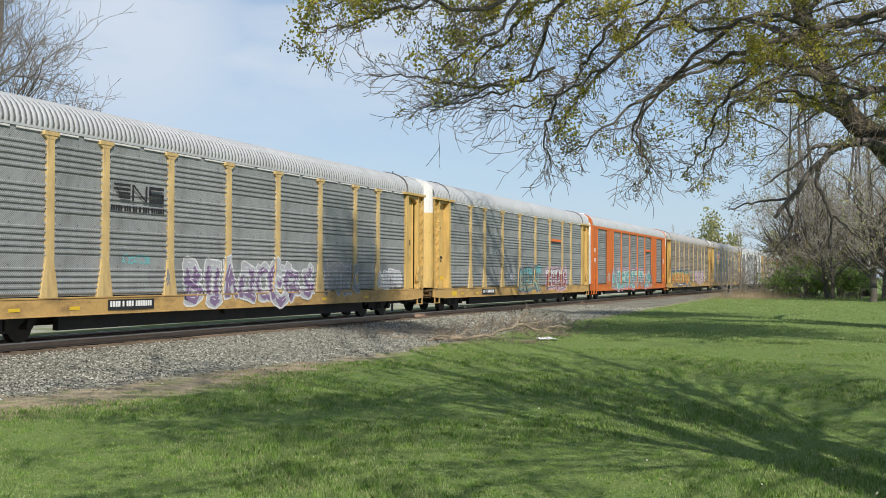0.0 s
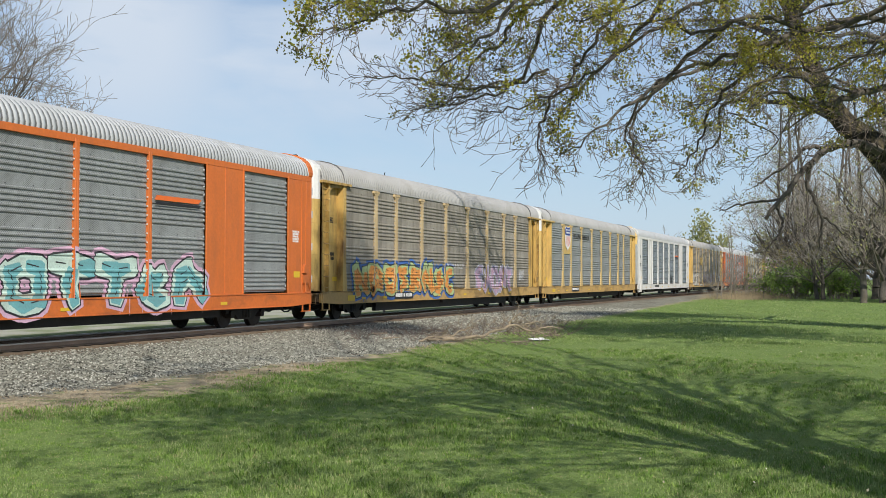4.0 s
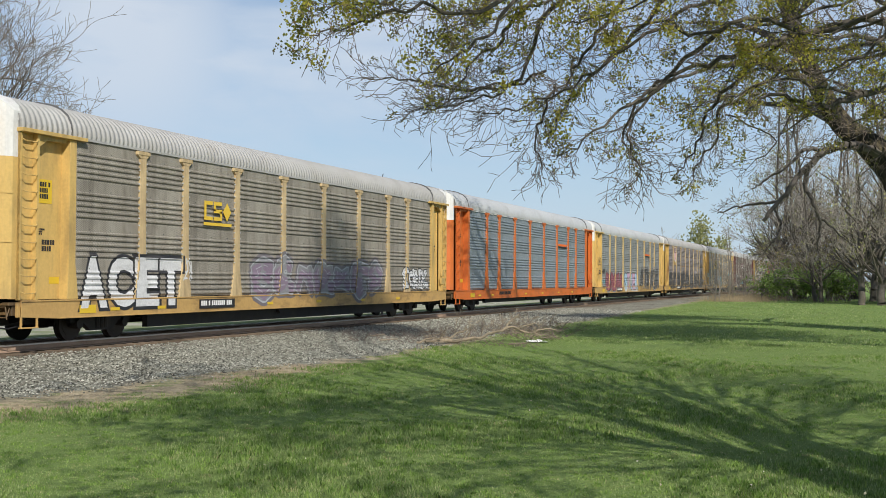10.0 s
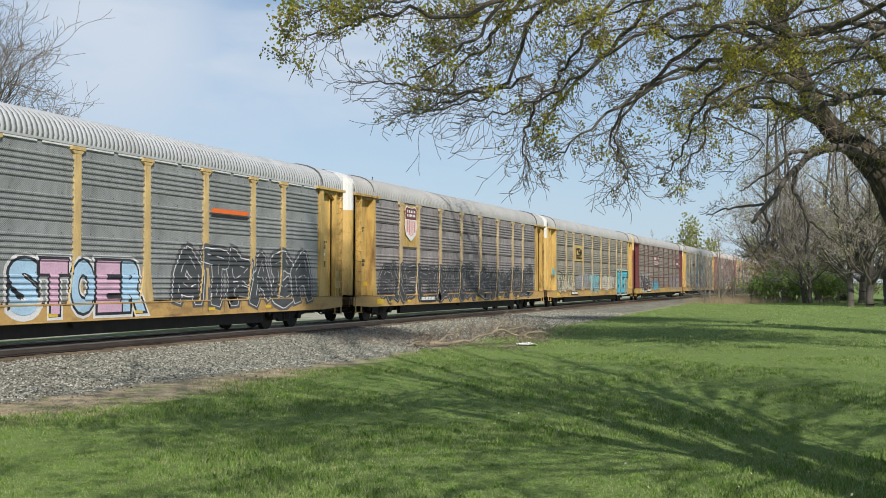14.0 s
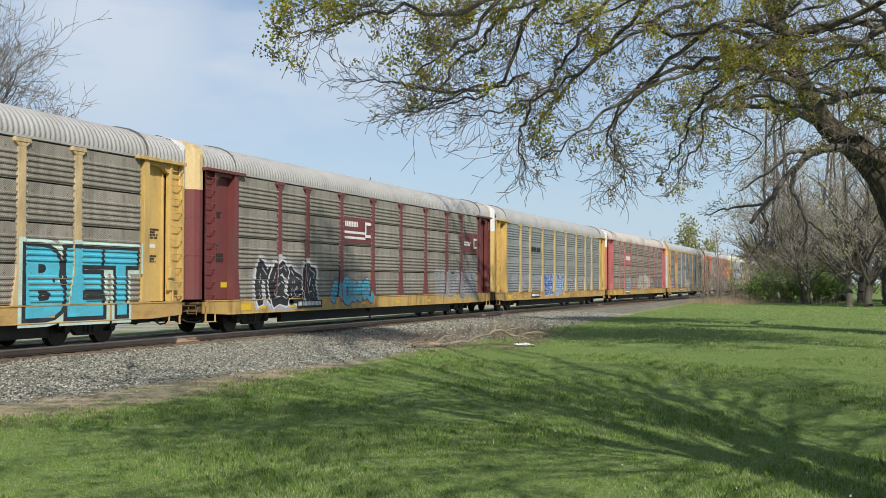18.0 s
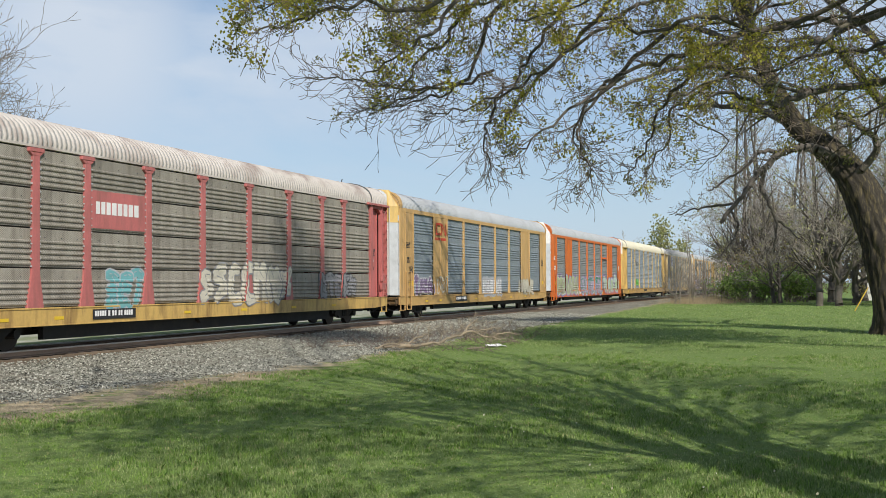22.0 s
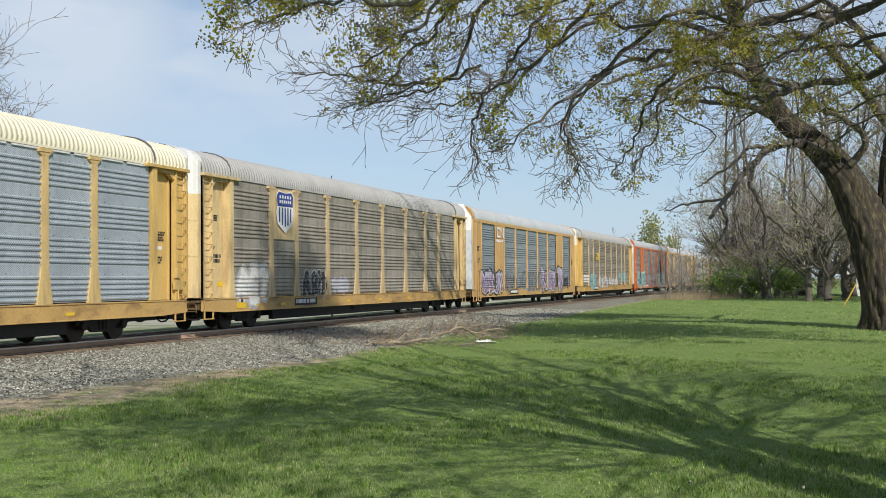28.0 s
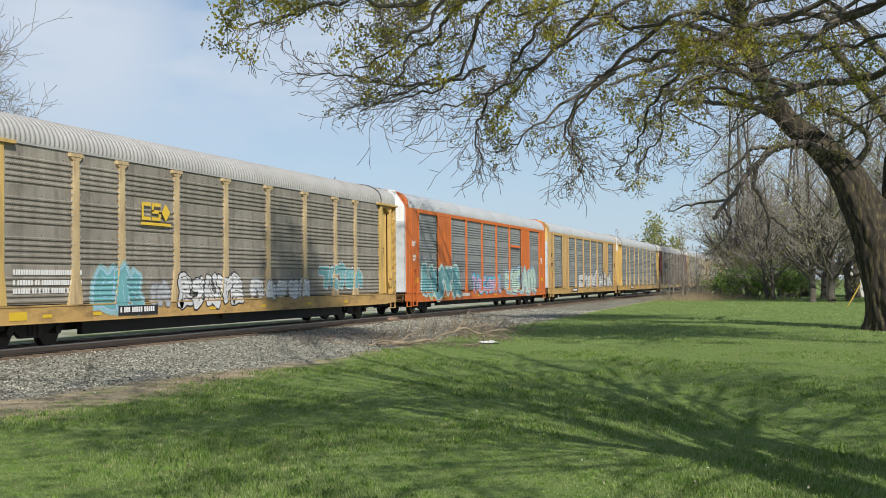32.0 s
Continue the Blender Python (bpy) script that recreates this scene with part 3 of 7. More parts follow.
def conform(rings, kind, lift, coats=9):
    """Cut flat paint at every fold, post and bay edge and lay it on the surface behind it."""
    z0, h, x0, pz, px, cuts, solid, ys, flares = side_lines(kind)
    out = HALF + 0.003 if kind == "A" else HALF + 0.004
    bm = bmesh.new()
    for coat, ring in enumerate(rings):         # strokes that cross lie one over the other
        rise = lift + 0.0003 * (coat % coats)
        for strip in slice_ring(ring, 0, ys):
            cy = sum(p[0] for p in strip) / len(strip)
            on_post = any(a < cy < b for a, b in solid)
            near = min([abs(cy - y) for y in flares], default=9.0)
            for piece in slice_ring(strip, 1, [1.046] if on_post else cuts):
                cz = sum(p[1] for p in piece) / len(piece)
                proud = on_post or near < float(np.interp(cz, (1.02, 1.25, 1.85, 1.9), (0.30, 0.265, 0.14, 0.0)))
                verts = []
                for y, z in piece:
                    if cz < 1.046:
                        x = HALF - 0.011
                    elif proud:
                        x = out
                    else:
                        k = min(max(int((cz - z0) / h), 0), 3)
                        x = x0 + float(np.interp(z - z0 - k * h, pz, px)) + 0.004
                    verts.append(bm.verts.new((x + rise, y, z)))
                bm.faces.new(verts)
    return bm


# ---- graffiti: sprayed letter shapes that cannot be read, in several coats ----
SPRAY = {}


def spray(color):
    if color not in SPRAY:
        SPRAY[color] = mat("spray_paint", color, 0.55, 0, 0.2, 1.6, 22, dirt=(0.16, 0.15, 0.14), dirt_amount=0.3, dirt_scale=(0.5, 1.4, 5.0))
    return SPRAY[color]


STROKES = [
    [((0.1, 0), (0.4, 1)), ((0.4, 1), (0.9, 0)), ((0.25, 0.4), (0.75, 0.4))],
    [((0.15, 0), (0.1, 1)), ((0.1, 1), (0.8, 0.75)), ((0.8, 0.75), (0.2, 0.5)), ((0.2, 0.5), (0.9, 0.2)), ((0.9, 0.2), (0.15, 0))],
    [((0.85, 0.9), (0.2, 0.8)), ((0.2, 0.8), (0.15, 0.2)), ((0.15, 0.2), (0.85, 0.08))],
    [((0.15, 0), (0.15, 1)), ((0.15, 0.95), (0.85, 0.9)), ((0.15, 0.5), (0.7, 0.5)), ((0.15, 0.05), (0.9, 0.05))],
    [((0.2, 0), (0.15, 1)), ((0.15, 1), (0.85, 0.0)), ((0.85, 0), (0.8, 1))],
    [((0.2, 0.1), (0.2, 0.9)), ((0.2, 0.9), (0.8, 0.9)), ((0.8, 0.9), (0.8, 0.1)), ((0.8, 0.1), (0.2, 0.1))],
    [((0.8, 0.9), (0.2, 0.75)), ((0.2, 0.75), (0.8, 0.35)), ((0.8, 0.35), (0.15, 0.1))],
    [((0.5, 0), (0.5, 0.95)), ((0.05, 0.95), (0.95, 0.95))],
]


CAP = [(math.cos(t), math.sin(t)) for t in (0.0, 0.75, math.pi - 0.75, math.pi)]


def flat_strokes(lines, width, grow):
    """Rounded brush strokes as convex rings."""
    rings = []
    for a, b, wa, wb in lines:
        d = (b - a).normalized() if (b - a).length > 1e-4 else Vector((1, 0))
        n = Vector((-d.y, d.x))
        ra, rb = max(wa * width + grow, 0.006), max(wb * width + grow, 0.006)
        pts = [a + n * ra * c - d * ra * q for c, q in CAP] + [b - n * rb * c + d * rb * q for c, q in CAP]
        rings.append([(p.x, p.y) for p in pts])
    return rings


def letter_lines(seed, letters, w, h, lean, wild, bow=0.3):
    """The curved strokes of each letter shape in turn; the letters tilt and crowd one another."""
    rnd = random.Random(seed)
    lw = w / letters
    out = []
    for i in range(letters):
        squash, lift, tilt, wide = rnd.uniform(0.84, 1.0), rnd.uniform(-0.02, 0.06) * h, rnd.uniform(-0.13, 0.13), rnd.uniform(0.88, 1.12)
        one = []
        for (ax, az), (bx, bz) in rnd.choice(STROKES):
            def spot(px, pz):
                u = (i + 0.5 + (px - 0.5) * 0.9 * wide + rnd.uniform(-wild, wild)) * lw + (lean + tilt) * (pz - 0.5) * h
                return Vector((min(max(u, 0), w), min(max((pz * squash + rnd.uniform(-wild, wild)) * h + lift, 0), h * 1.06)))
            a, b = spot(ax, az), spot(bx, bz)
            side = Vector((a.y - b.y, b.x - a.x)) * rnd.uniform(-bow, bow)
            mid = (a + b) / 2 + side
            wa, wm, wb = rnd.uniform(0.75, 1.25), rnd.uniform(0.85, 1.2), rnd.uniform(0.75, 1.25)
            one += [(a, mid, wa, wm), (mid, b, wm, wb)]
        out.append(one)
    return out


def painted(car, kind, name, rings, y, z, lift, ink, label="", coats=9):
    return part(name, conform([[(p + y, q + z) for p, q in ring] for ring in rings], kind, lift, coats), ink, car, label)


def disc_ring(y, z, r, n=9, squash=1.0):
    return [(y + r * math.cos(i * math.tau / n), z + r * squash * math.sin(i * math.tau / n)) for i in range(n)]


def graffiti(car, kind, y0, y1, z0, z1, letters, line, fill, cloud=None, fill2=None, seed=1, fat=0.15, grow=0.05, lean=0.04, wild=0.10, label=""):
    """One sprayed piece: a bubbling cloud behind, fat outlined letter shapes, their fill, a second tone, inner lines and drips."""
    w, h = y1 - y0, z1 - z0
    if fill:
        fat = min(fat * 1.1, w / letters * 0.175)
    inset = fat + grow
    lines = letter_lines(seed, letters, w - 2 * inset, h - 2 * inset, lean, wild)
    rnd = random.Random(seed + 5)
    if cloud:
        rings = []
        for one in lines:
            rings += flat_strokes(one, fat, grow + 0.11)
            for a, b, wa, wb in one:
                if rnd.random() < 0.55:
                    p = a + (b - a) * rnd.random()
                    rings.append(disc_ring(p.x + rnd.uniform(-0.12, 0.12), p.y + rnd.uniform(-0.05, 0.2), rnd.uniform(0.14, 0.30)))
        for _ in range(int(w * 1.2)):
            a = rnd.uniform(0, w - 2 * inset)
            rings.append([(a - 0.018, h * 0.2), (a - 0.012, -inset - rnd.uniform(0.0, 0.12)), (a + 0.012, -inset - rnd.uniform(0.0, 0.1)), (a + 0.018, h * 0.2)])
        painted(car, kind, "graffiti", rings, y0 + inset, z0 + inset, 0.0, spray(cloud), label)
    for i, one in enumerate(lines):
        up = 0.0125 * (i % 2)               # every other letter overlaps its neighbours
        letter = painted(car, kind, "graffiti_letter", flat_strokes(one, fat, grow), y0 + inset, z0 + inset, 0.003 + up, spray(line), label)
        if fill:
            painted(letter, kind, "fill", flat_strokes(one, fat, 0.0), y0 + inset, z0 + inset, 0.006 + up, spray(fill))
        if fill2:
            low = []
            for a, b, wa, wb in one:
                if min(a.y, b.y) < h * 0.55:
                    p, q = (a, b) if a.y < b.y else (b, a)
                    low.append((p, p + (q - p) * 0.7, wa * 0.85, wb * 0.55))
            if low:
                painted(letter, kind, "shade", flat_strokes(low, fat, -0.015), y0 + inset, z0 + inset, 0.009 + up, spray(fill2))["kind"] = "stuff"
        marks = [(a + (b - a) * 0.1 + Vector((0.05, 0.04)), a + (b - a) * rnd.uniform(0.5, 0.9) + Vector((0.05, 0.03)), 1, 0.7) for a, b, wa, wb in one]
        painted(letter, kind, "line", flat_strokes(marks, 0.017, 0.0), y0 + inset, z0 + inset, 0.012 + up, spray(line))["kind"] = "stuff"


def scribble(car, kind, y0, y1, z0, z1, ink, seed=1, fat=0.025, letters=5, label=""):
    """A thin hand-style tag."""
    strokes = [k for one in letter_lines(seed, letters, y1 - y0, z1 - z0, 0.1, 0.1, 0.3) for k in one]
    painted(car, kind, "tag", flat_strokes(strokes, fat, 0.0), y0, z0, 0.002, spray(ink), label)["kind"] = "stuff"


def painted_words(car, kind, text, y, z, size, ink, bold=0.0, lift=0.004, name="lettering", stretch=1.0, lean=0.0, label=""):
    me = lettering(text, size, bold, lean)
    me.calc_loop_triangles()
    rings = [[(me.vertices[k].co.y * stretch, me.vertices[k].co.z) for k in tri.vertices] for tri in me.loop_triangles]
    return painted(car, kind, name, rings, y, z, lift, ink, label, 1)


def block_letters(car, kind, text, y0, y1, z0, z1, line, fills, halo=None, bold=0.07, edge=0.055, label=""):
    """A sprayed word in fat letters, each in its own colour inside an outline."""
    cell = (y1 - y0) / len(text)
    for i, ch in enumerate(text):
        plain = lettering(ch, 1.0, bold)
        co = [v.co for v in plain.vertices]
        ya, yb, za, zb = min(v.y for v in co), max(v.y for v in co), min(v.z for v in co), max(v.z for v in co)
        sy, sz = cell * 0.94 / (yb - ya), (z1 - z0) / (zb - za)
        host = car
        for k, (grow, ink, lift) in enumerate(((edge * 2.0, halo, 0.0), (edge, line, 0.004), (0.0, fills[i % len(fills)], 0.009))):
            if ink is None:
                continue
            me = lettering(ch, 1.0, bold + grow)
            me.calc_loop_triangles()
            rings = [[((me.vertices[q].co.y - (ya + yb) / 2) * sy, (me.vertices[q].co.z - za) * sz) for q in tri.vertices] for tri in me.loop_triangles]
            ob = painted(host, kind, ("graffiti", "graffiti_letter", "fill")[k], rings, y0 + cell * (i + 0.5), z0, lift + 0.0012 * (i % 2), spray(ink), label if host is car else "", 1)
            host = ob if k == 1 else host


# ---- one car of either kind ----
CARS = []


def mirror(m):
    return Matrix.Translation((0, LENGTH, 0)) @ Matrix.Rotation(math.pi, 4, "Z") @ m


IDENT = Matrix.Identity(4)


def running_gear(car, low=0.36):
    part("underframe", underframe_mesh(low), BLACK, car)
    for y in (3.55, LENGTH - 3.55):
        truck = part("truck", truck_frame_mesh(), BLACK, car, at=Matrix.Translation((0, y, 0)))
        for dy in (-0.9, 0.9):
            part("wheelset", wheelset_mesh(), WHEEL, truck, at=Matrix.Translation((0, dy, 0.42)))
    for m in (IDENT, mirror(IDENT)):
        part("coupler", coupler_mesh(), BLACK, car, at=m)
        part("air_hose", hose_mesh(), HOSE, car, at=m)
        part("end_platform", platform_mesh(), END_STEEL, car, at=m)


def bay(car, y0, y1, x, skin, tiers=4, gap=0.0, z0=DECK + 0.03, z1=TOP, rivets=True):
    h = (z1 - z0) / tiers
    for i in range(tiers):
        part("panel", panel_mesh(y1 - y0, h - gap), skin, car, at=Matrix.Translation((x, y0, z0 + i * h)))
    if rivets:
        part("rivets", rivet_mesh(y1 - y0, z1 - z0), LAP, car, at=Matrix.Translation((x, y0, z0)))["kind"] = "stuff"


def far_wall(car, skin, paint_):
    """The side that faces away from the lawn: the same posts and long plain sheets."""
    m = mirror(IDENT)
    part("side_sill", sill_mesh(), paint_, car, at=m)
    for y0, y1 in zip(POSTS_A, POSTS_A[1:]):
        part("panel", panel_mesh(y1 - y0, TOP - DECK - 0.03), skin, car, at=m @ Matrix.Translation((HALF - 0.07, y0, DECK + 0.03)))
    for y in POSTS_A:
        part("post", post_mesh(), paint_, car, at=m @ Matrix.Translation((0, y, 0)))


def end_piece(name):
    """One piece of the vestibule at a corner: pocket wall, corner post, ladder panel, stop or door post."""
    def build():
        bm = bmesh.new()
        if name == "pocket_wall":
            add_box(bm, HALF - 0.30, HALF - 0.24, 0.62, 1.75, 1.05, 4.86)
        elif name == "corner_post":
            add_box(bm, HALF - 0.34, HALF - 0.02, 0.02, 0.06, 1.05, 4.86)
        elif name == "ladder_panel":
            add_box(bm, HALF - 0.20, HALF - 0.15, 0.06, 0.62, 1.05, 4.86)
        elif name == "door_stop":
            add_box(bm, HALF - 0.25, HALF - 0.20, 0.74, 0.77, 1.05, 4.6)
        else:
            add_prism(bm, [(1.62, 1.05), (2.02, 1.05), (1.96, 1.5), (1.90, 1.9), (1.90, 4.86), (1.66, 4.86), (1.66, 1.9)], "x", HALF - 0.24, HALF + 0.01)
        return finish(bm, name, 0.008)
    return shared(("end", name), build)


def header_mesh():
    def build():
        bm = bmesh.new()
        add_box(bm, HALF - 0.34, HALF + 0.07, -0.02, 2.25, 4.86, 4.95)
        add_prism(bm, [(0.64, 4.60), (0.72, 4.60), (0.95, 4.76), (1.62, 4.76), (1.70, 4.86), (0.64, 4.86)], "x", HALF - 0.20, HALF - 0.06)
        return finish(bm, "header", 0.006)
    return shared("header", build)


def stirrup_mesh():
    def build():
        bm = bmesh.new()
        for y in (0.1, 0.62):
            add_box(bm, HALF - 0.06, HALF - 0.02, y, y + 0.05, 0.42, 0.9)
        add_box(bm, HALF - 0.1, HALF, 0.1, 0.67, 0.40, 0.43)
        add_prism(bm, [(0.0, 0.66), (0.0, 1.0), (1.5, 1.0), (1.5, 0.62), (0.75, 0.72)], "x", HALF - 0.10, HALF - 0.04)
        return finish(bm, "step", 0.005)
    return shared("stirrup", build)


def roof_trim_mesh():
    """The dark lap strips near a roof's end and the eave angle."""
    def build():
        bm = bmesh.new()
        ring = roof_ring()
        outer, inner = [(x * 1.028, z + 0.058) for x, z in ring], [(x * 0.99, z + 0.0) for x, z in ring]
        for i in range(len(ring) - 1):
            add_prism(bm, [outer[i], outer[i + 1], inner[i + 1], inner[i]], "y", -0.015, 0.012)
        bmesh.ops.remove_doubles(bm, verts=bm.verts[:], dist=1e-4)
        return finish(bm, "roof_strip")
    return shared("roof_trim", build)


def eave_mesh():
    def build():
        bm = bmesh.new()
        for s in (-1, 1):
            add_box(bm, *sorted((s * 1.44, s * 1.53)), 0.0, LENGTH, 4.90, 4.96)
        return finish(bm, "eave")
    return shared("eave", build)


def cleat_mesh(length):
    """A bright strip between two posts, just under the eave."""
    def build():
        bm = bmesh.new()
        add_box(bm, HALF - 0.03, HALF - 0.02, 0.02, length - 0.02, 4.845, 4.885)
        return finish(bm, "cleat")
    return shared(("cleat", round(length, 2)), build)


def bolt_mesh(gap, z0, z1):
    """Two columns of bright bolt heads, one beside either edge of a post."""
    def build():
        bm = bmesh.new()
        for k in range(15):
            z = z0 + (z1 - z0) * (k + 0.5) / 15
            for y in (-gap, gap):
                add_box(bm, HALF - 0.03, HALF - 0.004, y - 0.018, y + 0.018, z - 0.018, z + 0.018)
        return finish(bm, "bolts")
    return shared(("bolts", gap, z0), build)


def car_a(color, skin, roof, label, tip=None, sill=None, gap=0.0, door_top=WHITE_PAINT, door=None, eave=None, cleats=False):
    car = tagged(new("autorack_car"), label, "railcar", "cars of the train")
    sill = sill or {YELLOW: YELLOW_SILL, WORN_YELLOW: YELLOW_SILL, CREAM_YELLOW: YELLOW_SILL, ORANGE: ORANGE_SILL}.get(color, color)
    upright = color
    if color in (YELLOW, WORN_YELLOW, CREAM_YELLOW):        # the sun has bleached the posts, most of all on the old cars
        upright = POST_CREAM if skin in (BROWN_PANEL, PURPLE_PANEL) else POST_YELLOW
    running_gear(car, 0.38 if color is ORANGE else 0.25)
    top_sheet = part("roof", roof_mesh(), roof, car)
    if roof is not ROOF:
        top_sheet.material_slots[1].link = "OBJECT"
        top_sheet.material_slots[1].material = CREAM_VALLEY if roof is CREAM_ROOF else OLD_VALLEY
    part("eave", eave_mesh(), eave or roof, car)
    part("side_sill", sill_mesh(), sill, car)
    x = HALF - 0.07
    for y0, y1 in zip(POSTS_A, POSTS_A[1:]):
        bay(car, y0, y1, x, skin, 4, gap)
        if cleats:
            half = (y1 - y0) / 2
            for k in (0, 1):
                part("cleat", cleat_mesh(half - 0.15), WHITE_PAINT, car, at=Matrix.Translation((0, y0 + 0.15 + k * half, 0)))
    for y in POSTS_A[1:-1]:
        part("post", post_mesh(), upright, car, at=Matrix.Translation((0, y, 0)))
        part("bolts", bolt_mesh(0.16, 1.95, 4.65), GALVANISED, car, at=Matrix.Translation((0, y, 0)))["kind"] = "stuff"
    for k, m in enumerate((IDENT, mirror(IDENT))):
        flip = Matrix.Diagonal((-1, 1, 1, 1))
        for side in (m, m @ flip):
            for piece in ("pocket_wall", "corner_post", "ladder_panel", "door_stop", "door_post"):
                part(piece, end_piece(piece), color, car, at=side)
            part("header", header_mesh(), color, car, at=side)
            part("ladder", ladder_mesh(), color, car, at=side)
            part("step", stirrup_mesh(), sill, car, at=side)
        low = part("end_door", end_door_mesh(4.28, True), door or color, car, at=m)
        part("end_door_top", end_door_mesh(4.28, False), door_top, car, at=m)
        part("roof_strip", roof_trim_mesh(), LAP, car, at=m @ Matrix.Translation((0, 1.75, 0)))
    part("hand_brake", brake_mesh(), color, car, at=Matrix.Translation((0, LENGTH - 0.75, 0)))
    far_wall(car, skin, color)
    return car


def skin_b_mesh():
    """The closed side of the newer car: one sheet with a window for every bay, thick at the openings."""
    def build():
        bm = bmesh.new()
        x0, x1 = HALF - 0.09, HALF - 0.03
        edges = [0.12] + [v for b in BAYS_B for v in b] + [LENGTH - 0.12]
        for a, b in zip(edges[::2], edges[1::2]):
            if b - a > 0.2:
                add_box(bm, x0, x1, a, b, 1.02, 4.98)
        add_box(bm, x0, x1 + 0.012, 0.12, LENGTH - 0.12, 4.80, 4.98)
        for a, b in BAYS_B:
            add_box(bm, x0, x1 + 0.03, a - 0.07, a, 1.02, 4.86)
            add_box(bm, x0, x1 + 0.03, b, b + 0.07, 1.02, 4.86)
        for y in (5.55, LENGTH - 5.55):
            add_box(bm, x1 - 0.01, x1 + 0.012, y - 0.02, y + 0.02, 1.05, 4.80)
        for y in (0.45, 0.75, LENGTH - 0.45, LENGTH - 0.75):
            add_box(bm, x1 - 0.01, x1 + 0.016, y - 0.03, y + 0.03, 1.05, 4.95)
        return finish(bm, "side_frame", 0.006)
    return shared("skin_b", build)


def end_b_mesh():
    """The upright end post: a tall rounded corner that rises over the roof's end."""
    def build():
        bm = bmesh.new()
        ring = roof_ring()
        outer = [(x * 1.03, z + 0.055) for x, z in ring]
        inner = [(x * 0.80, z - 0.30) for x, z in ring]
        for i in range(len(ring) - 1):
            add_prism(bm, [outer[i], outer[i + 1], inner[i + 1], inner[i]], "y", 0.02, 0.30)
        for s in (-1, 1):
            add_box(bm, *sorted((s * 1.2, s * 1.535)), 0.06, 0.16, 1.05, 4.98)
        return finish(bm, "end_frame", 0.01)
    return shared("end_b", build)


def door_b_mesh(z0, z1):
    """The end doors of the newer car: flat leaves, chamfered corners and, above, a hipped top."""
    def build():
        bm = bmesh.new()
        if z1 < 5:
            add_prism(bm, [(-1.16, 0.1), (-1.16, -0.30), (1.16, -0.30), (1.16, 0.1)], "z", z0, z1)
        else:
            low = [(-1.50, 0.12), (-1.47, -0.06), (-1.15, -0.30), (1.15, -0.30), (1.47, -0.06), (1.50, 0.12)]
            high = [(-1.0, 0.12), (-0.98, -0.06), (-0.8, -0.28), (0.8, -0.28), (0.98, -0.06), (1.0, 0.12)]
            add_prism(bm, low, "z", z0, 5.02)
            a = [bm.verts.new((x, y, 5.02)) for x, y in low]
            b = [bm.verts.new((x, y, 5.77)) for x, y in high]
            for i in range(5):
                bm.faces.new((a[i], a[i + 1], b[i + 1], b[i]))
            bm.faces.new(b)
        for x in (-0.09, 0.09):
            add_rod(bm, (x, -0.33, z0 + 0.02), (x, -0.33, min(z1, 5.6)), 0.02)
        return finish(bm, "end_door", 0.008)
    return shared(("door_b", z0, z1), build)


def door_edge_mesh(s):
    """Bare metal corner strips beside the end doors, with hinges."""
    def build():
        bm = bmesh.new()
        add_prism(bm, [(s * 1.15, -0.30), (s * 1.47, -0.06), (s * 1.50, 0.12), (s * 1.15, 0.12)], "z", 1.08, 4.30)
        for z in (1.5, 2.6, 3.7, 4.5):
            add_rod(bm, (s * 1.485, -0.04, z - 0.12), (s * 1.485, -0.04, z + 0.12), 0.035)
        add_rod(bm, (s * 1.16, -0.32, 1.1), (s * 1.16, -0.32, 5.0), 0.02)
        return finish(bm, "door_edge")
    return shared(("door_edge", s), build)


def car_b(color, skin, roof, label, door=None, top=None, edge=None):
    car = tagged(new("autorack_car"), label, "railcar", "cars of the train")
    running_gear(car)
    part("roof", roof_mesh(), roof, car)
    part("side_sill", sill_mesh(), {GOLD: YELLOW_SILL, ORANGE: ORANGE_SILL}.get(color, color), car)
    part("side_frame", skin_b_mesh(), color, car)
    for y0, y1 in BAYS_B:
        bay(car, y0, y1, HALF - 0.10, skin, 4, 0.0, 1.10, 4.80)
        part("bolts", bolt_mesh((y1 - y0) / 2 - 0.1, 1.15, 4.75), WHITE_PAINT, car, at=Matrix.Translation((-0.015, (y0 + y1) / 2, 0)))["kind"] = "stuff"
    for y in (9.3, 12.25, 15.15, 18.1):
        part("post", thin_post_mesh(0.16), color, car, at=Matrix.Translation((0, y, 0)))
    for m in (IDENT, mirror(IDENT)):
        part("end_frame", end_b_mesh(), color, car, at=m)
        low = part("end_door", door_b_mesh(1.08, 4.3), door or color, car, at=m)
        part("end_door_top", door_b_mesh(4.3, 5.5), top or WHITE_PAINT, car, at=m)
        for s in (-1, 1):
            part("door_edge", door_edge_mesh(s), edge or GALVANISED, car, at=m)
        for side in (m, m @ Matrix.Diagonal((-1, 1, 1, 1))):
            part("step", stirrup_mesh(), color, car, at=side)
        part("ladder", small_ladder_mesh(), color, car, at=m @ Matrix.Translation((0, 0.72, 0)))
    part("hand_brake", brake_mesh(), color, car, at=Matrix.Translation((0, LENGTH - 0.75, 0)))
    far_wall(car, skin, color)
    return car


def put_car(car, y):
    CARS.append((car, y))
    return car


def number_plate(car, y, seed, ink=WHITE_INK, ground=BLACK_INK, w=1.9):
    """The car's mark and number on a dark patch of the sill, as bars."""
    host = plate(car, "number_patch", y, 0.70, w, 0.26, ground)
    bars(car, "number", y + 0.08, 0.74, w - 0.2, 0.18, 1, ink, "", seed, x=HALF + 0.012)
    return host


